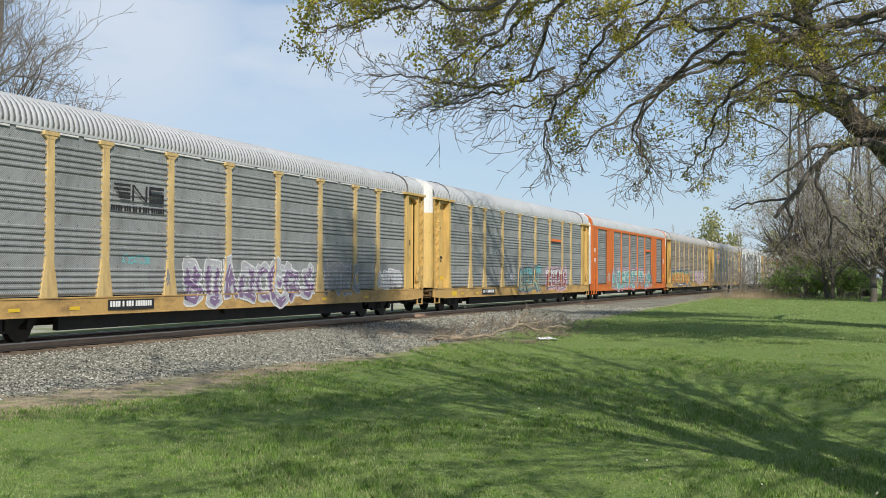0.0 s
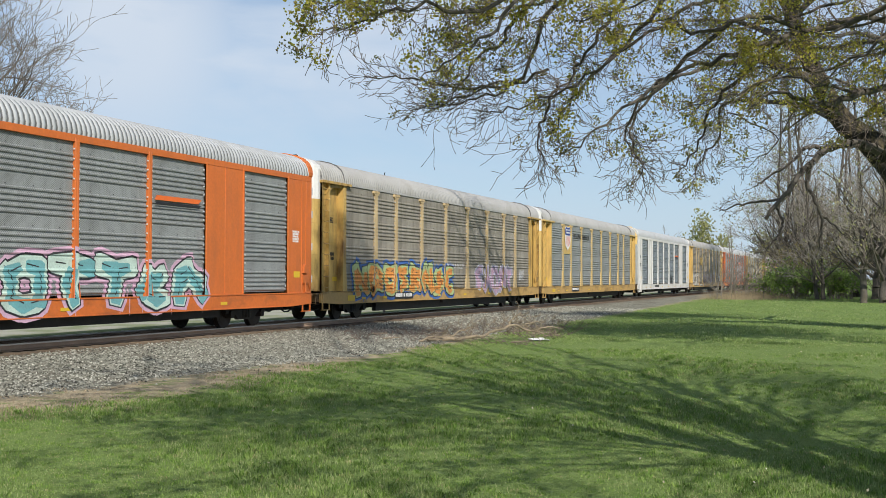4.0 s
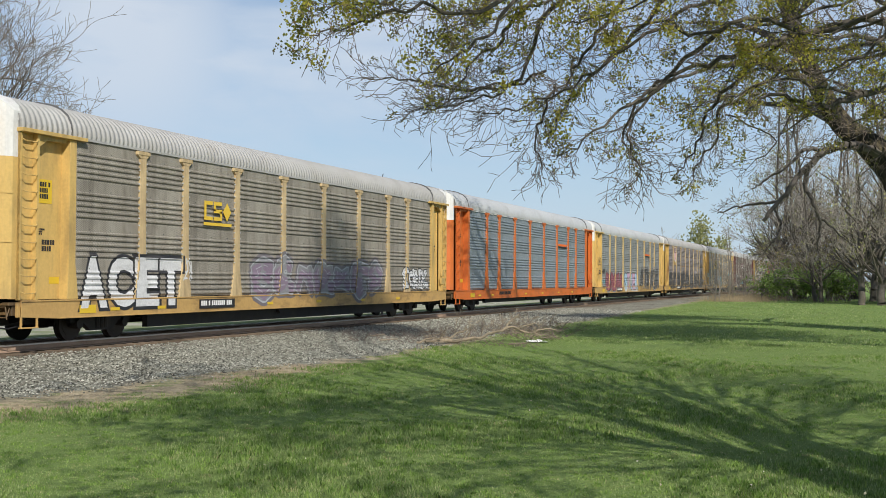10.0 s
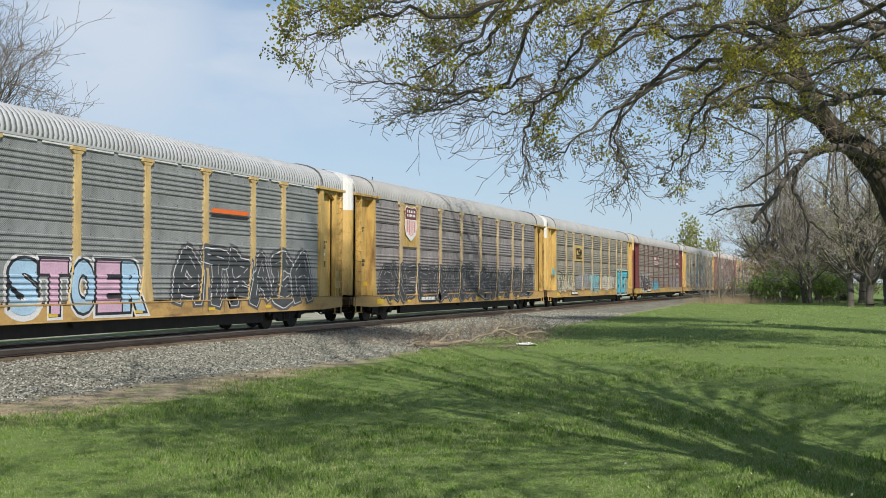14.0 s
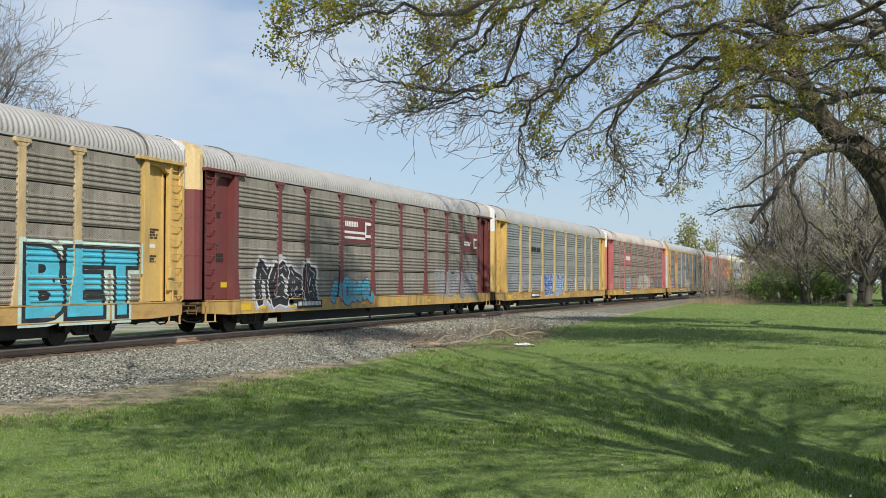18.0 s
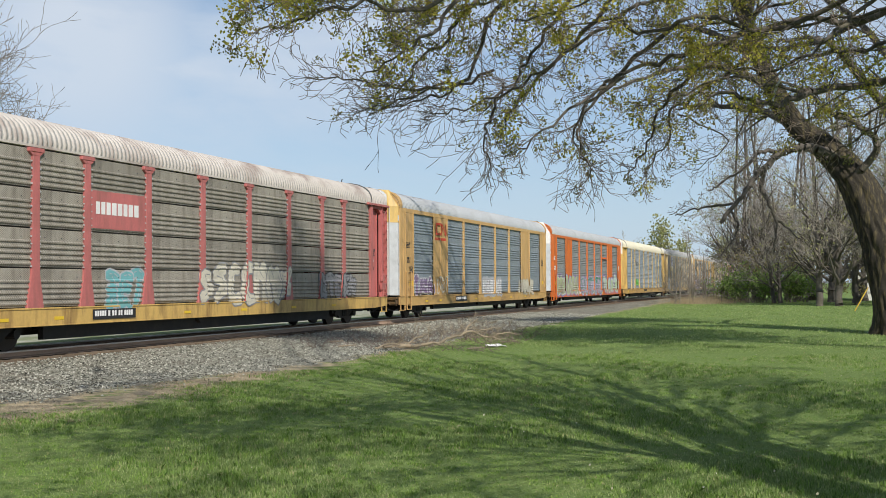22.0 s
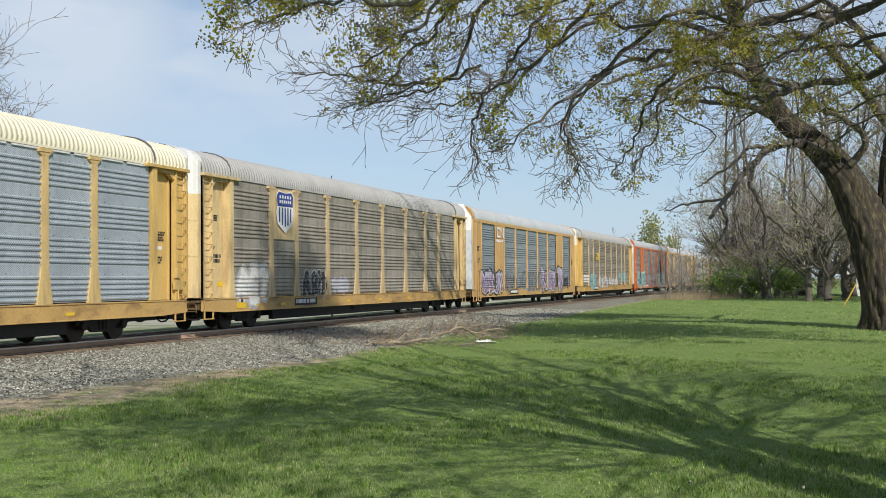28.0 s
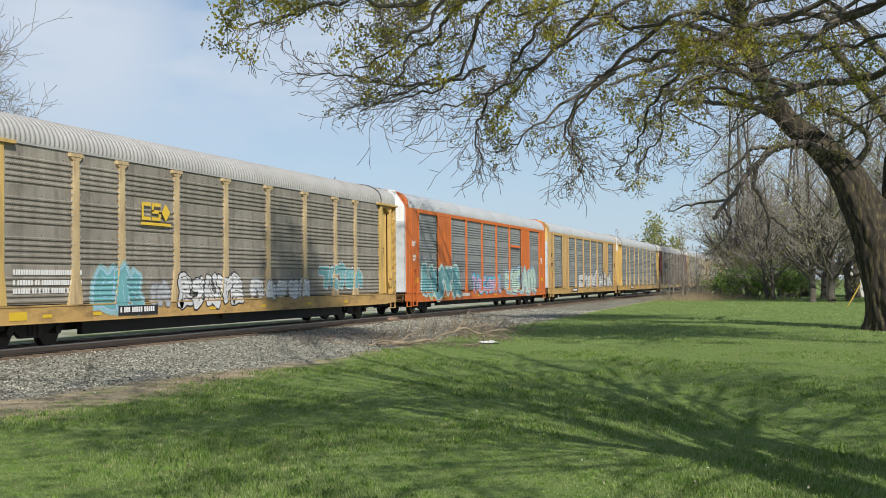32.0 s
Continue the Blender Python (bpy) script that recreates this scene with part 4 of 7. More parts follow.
def sill_marks(car, ys):
    for y in ys:
        plate(car, "reflector", y, 0.74, 0.36, 0.08, YELLOW_SIGN, x=HALF - 0.011)


def end_signs(car, seed, caution=True):
    """Small notices in both vestibules and the warning over the end doors."""
    if caution:
        plate(car, "notice", 1.27, 1.42, 0.34, 0.16, YELLOW_SIGN, x=HALF - 0.238)
        plate(car, "notice", 2.1, 0.70, 0.62, 0.2, YELLOW_SIGN, x=HALF - 0.010)
    bars(car, "stencil", 0.78, 2.55, 0.32, 0.16, 3, BLACK_INK, "", seed, x=HALF - 0.236)
    bars(car, "stencil", 26.0, 2.75, 0.5, 0.3, 4, BLACK_INK, "", seed + 1, x=HALF - 0.236)
    bars(car, "stencil", 26.0, 2.1, 0.4, 0.22, 3, BLACK_INK, "", seed + 2, x=HALF - 0.236)
    plate(car, "sticker", 26.08, 2.52, 0.26, 0.1, WHITE_INK, x=HALF - 0.236)
    bars(car, "stencil", 1.0, 2.15, 0.46, 0.3, 2, BLACK_INK, "", seed + 6, x=HALF - 0.236)
    bars(car, "stencil", 0.9, 3.5, 0.4, 0.2, 4, BLACK_INK, "", seed + 7, x=HALF - 0.236)


def shield(car, y, z, w, h, red=RED_INK, blue=BLUE_INK, ground=None):
    """A striped shield under a blue top, drawn as plain shapes."""
    def outline(k):
        return [(w * 0.5, -h * k), (w * 0.93, h * 0.16), (w * (1 + k), h * 0.45), (w * 0.96, h * 0.7), (w * (1 + k), h * 0.88), (w * 0.86, h * (1 + k) * 0.985), (w * 0.5, h * 0.955),
                (w * 0.14, h * (1 + k) * 0.985), (-w * k, h * 0.88), (w * 0.04, h * 0.7), (-w * k, h * 0.45), (w * 0.07, h * 0.16)]
    bm = bmesh.new()
    add_prism(bm, outline(0.04), "x", 0, 0.006)
    host = part("emblem", bm, WHITE_INK, car, "blue and red shield emblem", at=Matrix.Translation((HALF + 0.012, y, z)))
    bm = bmesh.new()
    add_prism(bm, [(w * 0.04, h * 0.62), (w * 0.96, h * 0.62), (w * 0.96, h * 0.7), (w, h * 0.88), (w * 0.86, h * 0.98), (w * 0.5, h * 0.95), (w * 0.14, h * 0.98), (0, h * 0.88), (w * 0.04, h * 0.7)], "x", 0.006, 0.010)
    part("emblem_top", bm, blue, host)
    bm = bmesh.new()
    for i in range(5):
        c = w * (0.16 + 0.17 * i)
        low = h * (0.12 + 0.6 * abs(c / w - 0.5) ** 1.6)
        add_box(bm, 0.006, 0.010, c - w * 0.035, c + w * 0.035, low, h * 0.59)
    part("emblem_field", bm, red, host)
    bm = bmesh.new()
    for r, z0 in enumerate((0.82, 0.70)):
        for i in range(5 + r):
            c = w * (0.2 + (0.62 / (4 + r)) * i)
            add_box(bm, 0.010, 0.012, c - w * 0.04, c + w * 0.04, h * z0, h * (z0 + 0.075))
    part("emblem_name", bm, WHITE_INK, host)


def block_logo(car, y, z, w, h, ink, glyphs, base=None, name="emblem", label="", underline=False):
    """A railway's mark as plain thick shapes: arcs, slabs and slants."""
    bm = bmesh.new()
    gw = w / len(glyphs)
    t = h * 0.19
    for i, g in enumerate(glyphs):
        a, b = y + i * gw + gw * 0.06, y + (i + 1) * gw - gw * 0.06
        if g == "arc":
            add_box(bm, 0, 0.006, a, b, h - t, h)
            add_box(bm, 0, 0.006, a, a + t, t, h - t)
            add_box(bm, 0, 0.006, a, b, 0, t)
        elif g == "bend":
            add_box(bm, 0, 0.006, a, b, h - t, h)
            add_box(bm, 0, 0.006, a, a + t, h * 0.5, h - t)
            add_box(bm, 0, 0.006, a, b, h * 0.5 - t / 2, h * 0.5 + t / 2)
            add_box(bm, 0, 0.006, b - t, b, t, h * 0.5)
            add_box(bm, 0, 0.006, a, b, 0, t)
        elif g == "cross":
            add_prism(bm, [(a, h * 0.5), ((a + b) / 2, 0), (b, h * 0.5), ((a + b) / 2, h)], "x", 0, 0.006)
        elif g == "zig":
            add_prism(bm, [(a, 0), (b - t, 0), (b, h), (a + t, h)], "x", 0, 0.006)
        elif g == "wave":
            r = t * 0.9
            add_box(bm, 0, 0.006, a, a + r, 0, h)
            add_prism(bm, [(a, h), (a + r, h), (b, 0), (b - r, 0)], "x", 0.0005, 0.0065)
            add_box(bm, 0, 0.006, b - r, b, 0, h)
        elif g == "slab":
            add_box(bm, 0, 0.006, a, b, h * 0.1, h * 0.9)
        elif g == "stripes":
            for k in range(4):
                add_prism(bm, [(a + gw * 0.12 * k, h - (k + 0.6) * h / 4), (b, h - (k + 0.6) * h / 4), (b, h - k * h / 4), (a + gw * 0.12 * k - gw * 0.05, h - k * h / 4)], "x", 0, 0.006)
    if underline:
        add_box(bm, 0, 0.006, y, y + w, -0.28 * h, -0.12 * h)
    bmesh.ops.translate(bm, verts=bm.verts[:], vec=(0, 0, 0))
    return part(name, bm, ink, car, label, at=Matrix.Translation((HALF + 0.018, 0, z)))


# ---- the train, car by car ----
Y0 = [16.4, 45.0, 73.0, 101.1, 129.3, 157.8, 185.9, 214.45, 242.9, 271.35, 299.7, 328.2, 356.6, 385.1, 414.0, 442.8, 471.5, 499.8, 528.5, 557.0, 585.7, 614.0, 642.5]
Y0 += [Y0[-1] + 28.5 * i for i in range(1, 6)]
CYCLE = iter(Y0)
WHITE_S, SILVER, BLACK_S, GREY_S = (0.66, 0.66, 0.66), (0.42, 0.43, 0.45), (0.022, 0.022, 0.026), (0.25, 0.25, 0.26)
PURPLE, LILAC, PINK, RED_S, TEAL, CYAN, BLUE_S, SKY = (0.20, 0.13, 0.24), (0.43, 0.37, 0.49), (0.62, 0.40, 0.52), (0.30, 0.06, 0.09), (0.16, 0.40, 0.42), (0.08, 0.48, 0.62), (0.05, 0.14, 0.42), (0.38, 0.56, 0.72)
LIME, GREEN_S, OLIVE, CREAM_S, ORANGE_S, MINT = (0.42, 0.52, 0.24), (0.05, 0.20, 0.15), (0.36, 0.34, 0.24), (0.58, 0.54, 0.44), (0.70, 0.28, 0.06), (0.52, 0.66, 0.58)


def finish_car(car, kind, seed, number=7.0, mark_ink=BLACK_INK, patch=True):
    """Notices, number bars and reflectors that every car carries."""
    if number:
        if patch:
            number_plate(car, number, seed)
        else:
            bars(car, "number", number, 0.74, 2.0, 0.2, 1, mark_ink, "", seed, x=HALF - 0.010)
    sill_marks(car, [3.3, 5.3, 11.2, 14.6, 18.2, 21.6])
    if kind == "A":
        end_signs(car, seed)
        turn = Matrix.Translation((0.25, -0.512, 4.44)) @ Matrix.Rotation(-math.pi / 2, 4, "Z")
        part("lettering", lettering("EXCESS HEIGHT CAR", 0.15), BLACK_INK, car, at=turn @ Matrix.Translation((0, -0.95, 0)))
        part("number", shared(("endbars", seed % 3), lambda: end_bars(seed)), mark_ink, car, at=turn @ Matrix.Translation((0, -0.75, -0.52)))
    else:
        bars(car, "mark", 0.92, 2.5, 0.42, 0.3, 2, mark_ink, "", seed + 3, x=HALF - 0.028)
        bars(car, "stencil", 0.8, 3.2, 0.5, 0.26, 4, mark_ink, "", seed + 4, x=HALF - 0.028)
        bars(car, "stencil", 26.0, 2.7, 0.5, 0.4, 5, mark_ink, "", seed + 5, x=HALF - 0.028)
        plate(car, "notice", 1.22, 1.5, 0.4, 0.22, YELLOW_SIGN, x=HALF - 0.028)
        plate(car, "notice", 26.1, 1.55, 0.4, 0.2, YELLOW_SIGN, x=HALF - 0.028)
        turn = Matrix.Translation((0.55, -0.308, 4.98)) @ Matrix.Rotation(-math.pi / 2, 4, "Z")
        for i, w in enumerate(("EXCESS", "HEIGHT", "CAR")):
            part("lettering", lettering(w, 0.2), BLACK_INK, car, at=turn @ Matrix.Translation((0, -0.38, -0.22 * i)))


def end_bars(seed):
    bm = bmesh.new()
    for r, n in ((0, 4), (1, 6)):
        for i in range(n):
            add_box(bm, 0, 0.004, i * 0.12, i * 0.12 + 0.085, -0.24 * r, -0.24 * r + 0.17)
    return finish(bm, "number")


def dash(car):
    """An orange dash over a black shadow on one bay."""
    for z, h, ink in ((3.62, 0.13, ORANGE_INK), (3.50, 0.07, BLACK_INK)):
        bm = bmesh.new()
        add_prism(bm, [(0, 0), (2.1, 0), (2.25, h), (0.1, h)], "x", 0, 0.005)
        part("dash", bm, ink, car, at=Matrix.Translation((HALF - 0.02, 18.3, z)))


# black emblem, purple and white pieces
c = put_car(car_a(YELLOW, GREY_PANEL, ROOF, "yellow autorack railcar with grey ribbed panels, black emblem and purple graffiti", cleats=True), next(CYCLE))
block_logo(c, 6.85, 3.46, 2.15, 0.42, BLACK_INK, ["stripes", "wave", "bend"], label="black striped emblem")
bars(c, "emblem_name", 6.8, 3.16, 2.25, 0.17, 1, BLACK_INK, "", 4, x=HALF - 0.02)
finish_car(c, "A", 10, 6.7)
graffiti(c, "A", 9.8, 17.9, 0.66, 2.15, 8, WHITE_S, SILVER, fill2=PURPLE, seed=3, label="white and purple graffiti letters")
graffiti(c, "A", 18.2, 21.4, 0.85, 2.2, 4, SILVER, GREY_S, seed=4)
graffiti(c, "A", 22.6, 25.3, 1.05, 1.85, 4, WHITE_S, SILVER, seed=5)
scribble(c, "A", 7.3, 8.5, 1.85, 2.1, TEAL, 2)
scribble(c, "A", 8.5, 9.3, 1.3, 1.8, GREY_S, 9)

c = put_car(car_a(YELLOW, GREY_PANEL, ROOF, "yellow autorack railcar with grey panels, orange dash and teal graffiti", cleats=True), next(CYCLE))
finish_car(c, "A", 20, 6.2)
dash(c)
graffiti(c, "A", 11.9, 16.6, 0.72, 2.15, 5, BLACK_S, TEAL, cloud=GREY_S, fill2=OLIVE, seed=7, label="teal graffiti letters outlined in black")
graffiti(c, "A", 17.2, 22.1, 0.74, 2.1, 5, BLACK_S, WHITE_S, fill2=RED_S, cloud=PINK, seed=8, label="pink and white graffiti letters")
scribble(c, "A", 10.6, 11.4, 1.4, 1.72, WHITE_S, 3)

c = put_car(car_b(ORANGE, GREY_PANEL, ROOF, "orange autorack railcar with grey panels and large pink and teal graffiti"), next(CYCLE))
finish_car(c, "B", 30, 7.7, patch=False, mark_ink=WHITE_INK)
dash(c)
graffiti(c, "B", 5.6, 21.2, 0.64, 2.2, 9, BLACK_S, MINT, cloud=PINK, fill2=TEAL, seed=12, fat=0.24, label="large white, black and teal graffiti on a pink cloud")
scribble(c, "B", 4.65, 5.3, 1.25, 1.8, WHITE_S, 5)

c = put_car(car_a(WORN_YELLOW, BROWN_PANEL, OLD_ROOF, "rusty yellow autorack railcar with brown panels and multicoloured graffiti"), next(CYCLE))
finish_car(c, "A", 40, 6.4)
graffiti(c, "A", 2.4, 13.7, 0.72, 2.25, 8, BLACK_S, LIME, cloud=BLUE_S, fill2=ORANGE_S, seed=14, fat=0.22, label="lime, orange and blue graffiti letters")
painted_words(c, "A", "AMERICA RULES", 12.3, 1.98, 0.33, spray(WHITE_S), 0.004)
graffiti(c, "A", 16.0, 22.7, 0.74, 2.35, 5, WHITE_S, LILAC, fill2=PINK, seed=16, fat=0.26, label="lilac graffiti letters with white outline")
scribble(c, "A", 23.5, 24.6, 1.45, 1.95, WHITE_S, 6)

c = put_car(car_a(YELLOW, GREY_PANEL, OLD_ROOF, "yellow autorack railcar with grey panels and a shield emblem"), next(CYCLE))
finish_car(c, "A", 50, 6.7)
plate(c, "emblem_panel", 4.72, 3.06, 1.77, 1.76, YELLOW, x=HALF - 0.03)
shield(c, 4.95, 3.34, 1.3, 1.42)
painted_words(c, "A", "BUILDING AMERICA", 7.3, 4.08, 0.43, BLACK_INK, 0.003, 0.010, stretch=1.09)

c = put_car(car_b(WHITE_PAINT, BLUE_PANEL, ROOF, "white autorack railcar with blue-grey panels and an orange dash", edge=GREY_PANEL, top=YELLOW), next(CYCLE))
finish_car(c, "B", 60, 7.6, patch=False)
dash(c)
graffiti(c, "B", 15.4, 18.0, 0.98, 1.86, 4, BLACK_S, None, seed=18, fat=0.05, grow=0.0, label="black outlined tag")
scribble(c, "B", 2.0, 2.7, 1.36, 1.68, WHITE_S, 7)

c = put_car(car_a(YELLOW, BROWN_PANEL, OLD_ROOF, "yellow autorack railcar with weathered panels and bold white graffiti"), next(CYCLE))
finish_car(c, "A", 70, 7.3)
plate(c, "notice", 0.86, 3.3, 0.46, 0.56, YELLOW_SIGN, "yellow notice", x=HALF - 0.236)
bars(c, "stencil", 0.9, 3.38, 0.36, 0.42, 3, BLACK_INK, "", 71, x=HALF - 0.229)
block_logo(c, 7.45, 3.24, 1.5, 0.55, GOLD_INK, ["arc", "bend", "cross"], underline=True, label="gold block emblem")
block_letters(c, "A", "ACET", 2.1, 6.5, 0.82, 2.1, BLACK_S, [WHITE_S], bold=0.06, label="bold white graffiti letters")
graffiti(c, "A", 9.9, 20.6, 0.98, 2.22, 7, SILVER, GREY_S, cloud=(0.17, 0.15, 0.16), fill2=(0.24, 0.18, 0.24), seed=21, fat=0.2, label="faded silver graffiti letters")
graffiti(c, "A", 22.2, 25.3, 1.05, 2.1, 5, BLACK_S, WHITE_S, seed=22)
scribble(c, "A", 6.5, 7.0, 1.5, 2.1, WHITE_S, 11, letters=2)

c = put_car(car_a(ORANGE, BLUE_PANEL, ROOF, "clean orange autorack railcar with blue-grey ribbed panels", cleats=True), next(CYCLE))
finish_car(c, "A", 80, 6.6, patch=False)
dash(c)

c = put_car(car_a(YELLOW, GREY_PANEL, ROOF, "yellow autorack railcar with grey panels, red, blue and silver graffiti", cleats=True), next(CYCLE))
finish_car(c, "A", 90, 7.0)
dash(c)
painted_words(c, "A", "JAEPS", 2.15, 2.02, 0.42, spray(BLACK_S), 0.012, stretch=0.85)
graffiti(c, "A", 3.2, 9.4, 0.70, 2.2, 5, BLACK_S, RED_S, cloud=GREY_S, fill2=(0.36, 0.14, 0.16), seed=24, fat=0.24, label="dark red graffiti letters")
block_letters(c, "A", "STOER", 9.9, 15.1, 0.80, 2.1, BLACK_S, [SKY, PINK], halo=WHITE_S, bold=0.06, edge=0.045, label="pale blue and pink graffiti letters")
graffiti(c, "A", 16.2, 25.2, 0.74, 2.6, 6, WHITE_S, (0.06, 0.065, 0.07), cloud=(0.09, 0.09, 0.095), seed=26, fat=0.26, grow=0.035, label="black graffiti letters with white outline")
scribble(c, "A", 0.75, 1.5, 2.6, 3.2, BLACK_S, 12, letters=3)
scribble(c, "A", 0.75, 1.5, 1.9, 2.3, BLACK_S, 13, letters=4)
scribble(c, "A", 2.1, 3.1, 1.3, 1.6, CYAN, 14, letters=4)

c = put_car(car_a(WORN_YELLOW, PURPLE_PANEL, OLD_ROOF, "rusty yellow autorack railcar with stained panels and dark graffiti", gap=0.035), next(CYCLE))
finish_car(c, "A", 100, 6.8)
plate(c, "emblem_panel", 4.72, 3.06, 1.77, 1.76, WORN_YELLOW, x=HALF - 0.03)
shield(c, 4.95, 3.34, 1.3, 1.42, red=RED_INK, blue=MAROON)
graffiti(c, "A", 2.1, 25.2, 0.68, 2.4, 17, SILVER, (0.05, 0.048, 0.05), cloud=(0.06, 0.056, 0.058), seed=28, fat=0.22, grow=0.025, label="long run of dark graffiti with silver outlines")

c = put_car(car_a(YELLOW, BROWN_PANEL, OLD_ROOF, "yellow autorack railcar with brown panels, silver and blue graffiti", gap=0.04), next(CYCLE))
finish_car(c, "A", 110, 5.8)
plate(c, "emblem_panel", 6.74, 3.0, 2.47, 1.05, YELLOW, x=HALF - 0.03)
block_logo(c, 7.2, 3.32, 1.6, 0.55, BLACK_INK, ["arc", "bend", "cross"], underline=True, label="dark block emblem on a yellow panel")
plate(c, "notice", 0.86, 3.35, 0.46, 0.56, YELLOW_SIGN, "yellow notice", x=HALF - 0.236)
bars(c, "stencil", 0.9, 3.42, 0.36, 0.42, 3, BLACK_INK, "", 71, x=HALF - 0.229)
graffiti(c, "A", 2.15, 7.1, 0.80, 2.3, 5, BLACK_S, OLIVE, fill2=CREAM_S, seed=30, fat=0.26, label="cream bubble graffiti letters")
graffiti(c, "A", 7.3, 11.0, 1.1, 2.2, 5, SILVER, GREY_S, seed=31, fat=0.16)
graffiti(c, "A", 11.3, 14.7, 0.8, 2.25, 4, SKY, TEAL, seed=32)
graffiti(c, "A", 15.4, 20.0, 0.9, 2.2, 5, GREY_S, CREAM_S, seed=33, fat=0.18)
block_letters(c, "A", "BET", 20.9, 25.3, 0.74, 2.4, BLACK_S, [CYAN], halo=MINT, bold=0.05, edge=0.05, label="bright blue graffiti letters outlined in black")
scribble(c, "A", 0.75, 1.6, 2.0, 2.4, CYAN, 17)

c = put_car(car_a(MAROON, BROWN_PANEL, OLD_ROOF, "maroon autorack railcar with brown panels and a yellow sill", sill=WORN_YELLOW, gap=0.04, door_top=CREAM_YELLOW), next(CYCLE))
finish_car(c, "A", 120, 5.8, mark_ink=WHITE_INK)
plate(c, "emblem_panel", 9.5, 3.06, 2.6, 0.98, MAROON, x=HALF - 0.03)
bars(c, "emblem_name", 9.65, 3.62, 1.2, 0.26, 1, WHITE_INK, "white lettering bars", 121, x=HALF - 0.02)
for z in (3.42, 3.22):
    plate(c, "emblem_stripe", 9.6, z, 1.9, 0.09, WHITE_INK, x=HALF - 0.02)
block_logo(c, 11.35, 3.3, 0.6, 0.6, WHITE_INK, ["arc"], label="white arc emblem")
plate(c, "emblem_panel", 22.95, 3.06, 2.3, 0.94, MAROON, x=HALF - 0.03)
bars(c, "emblem_name", 23.2, 3.35, 1.1, 0.22, 2, WHITE_INK, "", 122, x=HALF - 0.02)
block_logo(c, 24.5, 3.25, 0.5, 0.5, WHITE_INK, ["arc"])
graffiti(c, "A", 2.8, 7.7, 0.70, 2.35, 4, WHITE_S, BLACK_S, cloud=SILVER, seed=36, fat=0.2, grow=0.07, label="black graffiti letters with silver edges")
graffiti(c, "A", 8.3, 12.4, 0.74, 1.85, 4, RED_S, CYAN, seed=37, fat=0.2, grow=0.06, label="turquoise graffiti letters edged in red")
graffiti(c, "A", 18.9, 25.2, 0.8, 2.25, 7, SILVER, GREY_S, seed=38, fat=0.15, label="grey graffiti letters")

c = put_car(car_a(YELLOW, GREY_PANEL, OLD_ROOF, "yellow autorack railcar with grey panels and blue graffiti", cleats=True), next(CYCLE))
finish_car(c, "A", 130, 6.7)
bars(c, "emblem_name", 6.85, 3.32, 2.2, 0.36, 1, BLACK_INK, "black lettering bars", 131, x=HALF - 0.02)
graffiti(c, "A", 9.6, 12.1, 0.68, 2.2, 3, WHITE_S, BLUE_S, seed=40, fat=0.2, grow=0.06, label="blue graffiti letters edged in white")
graffiti(c, "A", 12.3, 14.9, 0.70, 2.2, 4, WHITE_S, BLUE_S, fill2=SKY, seed=140, fat=0.17, grow=0.06)
graffiti(c, "A", 15.4, 17.9, 0.95, 2.0, 4, BLACK_S, SILVER, seed=141, fat=0.16, grow=0.03)
for a, b, k in ((3.0, 4.5, 41), (4.8, 6.4, 42), (7.0, 9.1, 43), (19.0, 22.0, 45)):
    graffiti(c, "A", a, b, 1.25, 2.1, 4, SILVER, None, seed=k, fat=0.035, grow=0.0)

c = put_car(car_a(PINK_RED, BROWN_PANEL, RUST_ROOF, "faded red autorack railcar with dark brown panels and a peeling roof", sill=WORN_YELLOW, gap=0.04), next(CYCLE))
finish_car(c, "A", 140, 6.8, mark_ink=WHITE_INK)
plate(c, "emblem_panel", 6.75, 3.06, 2.45, 0.98, PINK_RED, x=HALF - 0.03)
bars(c, "emblem_name", 6.95, 3.34, 2.0, 0.42, 1, WHITE_INK, "white lettering bars on a red panel", 141, x=HALF - 0.02)
graffiti(c, "A", 7.3, 9.3, 0.85, 2.05, 3, SILVER, TEAL, seed=46)
graffiti(c, "A", 11.8, 18.4, 0.85, 2.35, 7, GREY_S, CREAM_S, seed=47, fat=0.17, label="cream graffiti letters")
graffiti(c, "A", 20.4, 24.2, 1.0, 2.1, 5, BLACK_S, GREY_S, seed=48)

c = put_car(car_b(GOLD, BLUE_PANEL, ROOF, "yellow autorack railcar with blue-grey panels and purple graffiti", door=WHITE_PAINT, top=YELLOW), next(CYCLE))
finish_car(c, "B", 150, 7.8)
block_logo(c, 4.7, 3.94, 1.65, 0.6, RED_INK, ["arc", "wave"], label="red wordless emblem")
bars(c, "emblem_name", 4.75, 3.66, 1.6, 0.17, 1, RED_INK, "", 151, x=HALF - 0.026)
graffiti(c, "B", 1.8, 4.7, 0.98, 2.05, 4, WHITE_S, PURPLE, seed=50, fat=0.2, grow=0.06, label="purple bubble graffiti with white edges")
graffiti(c, "B", 4.75, 6.5, 1.15, 1.95, 4, CREAM_S, None, seed=51, fat=0.035, grow=0.0)
graffiti(c, "B", 12.6, 16.7, 0.9, 1.9, 5, GREY_S, WHITE_S, cloud=SILVER, seed=52, fat=0.14, label="white graffiti block")
graffiti(c, "B", 20.1, 24.3, 0.85, 1.95, 5, OLIVE, CREAM_S, seed=53)
scribble(c, "B", 1.1, 1.6, 2.1, 2.4, BLACK_S, 19, letters=3)

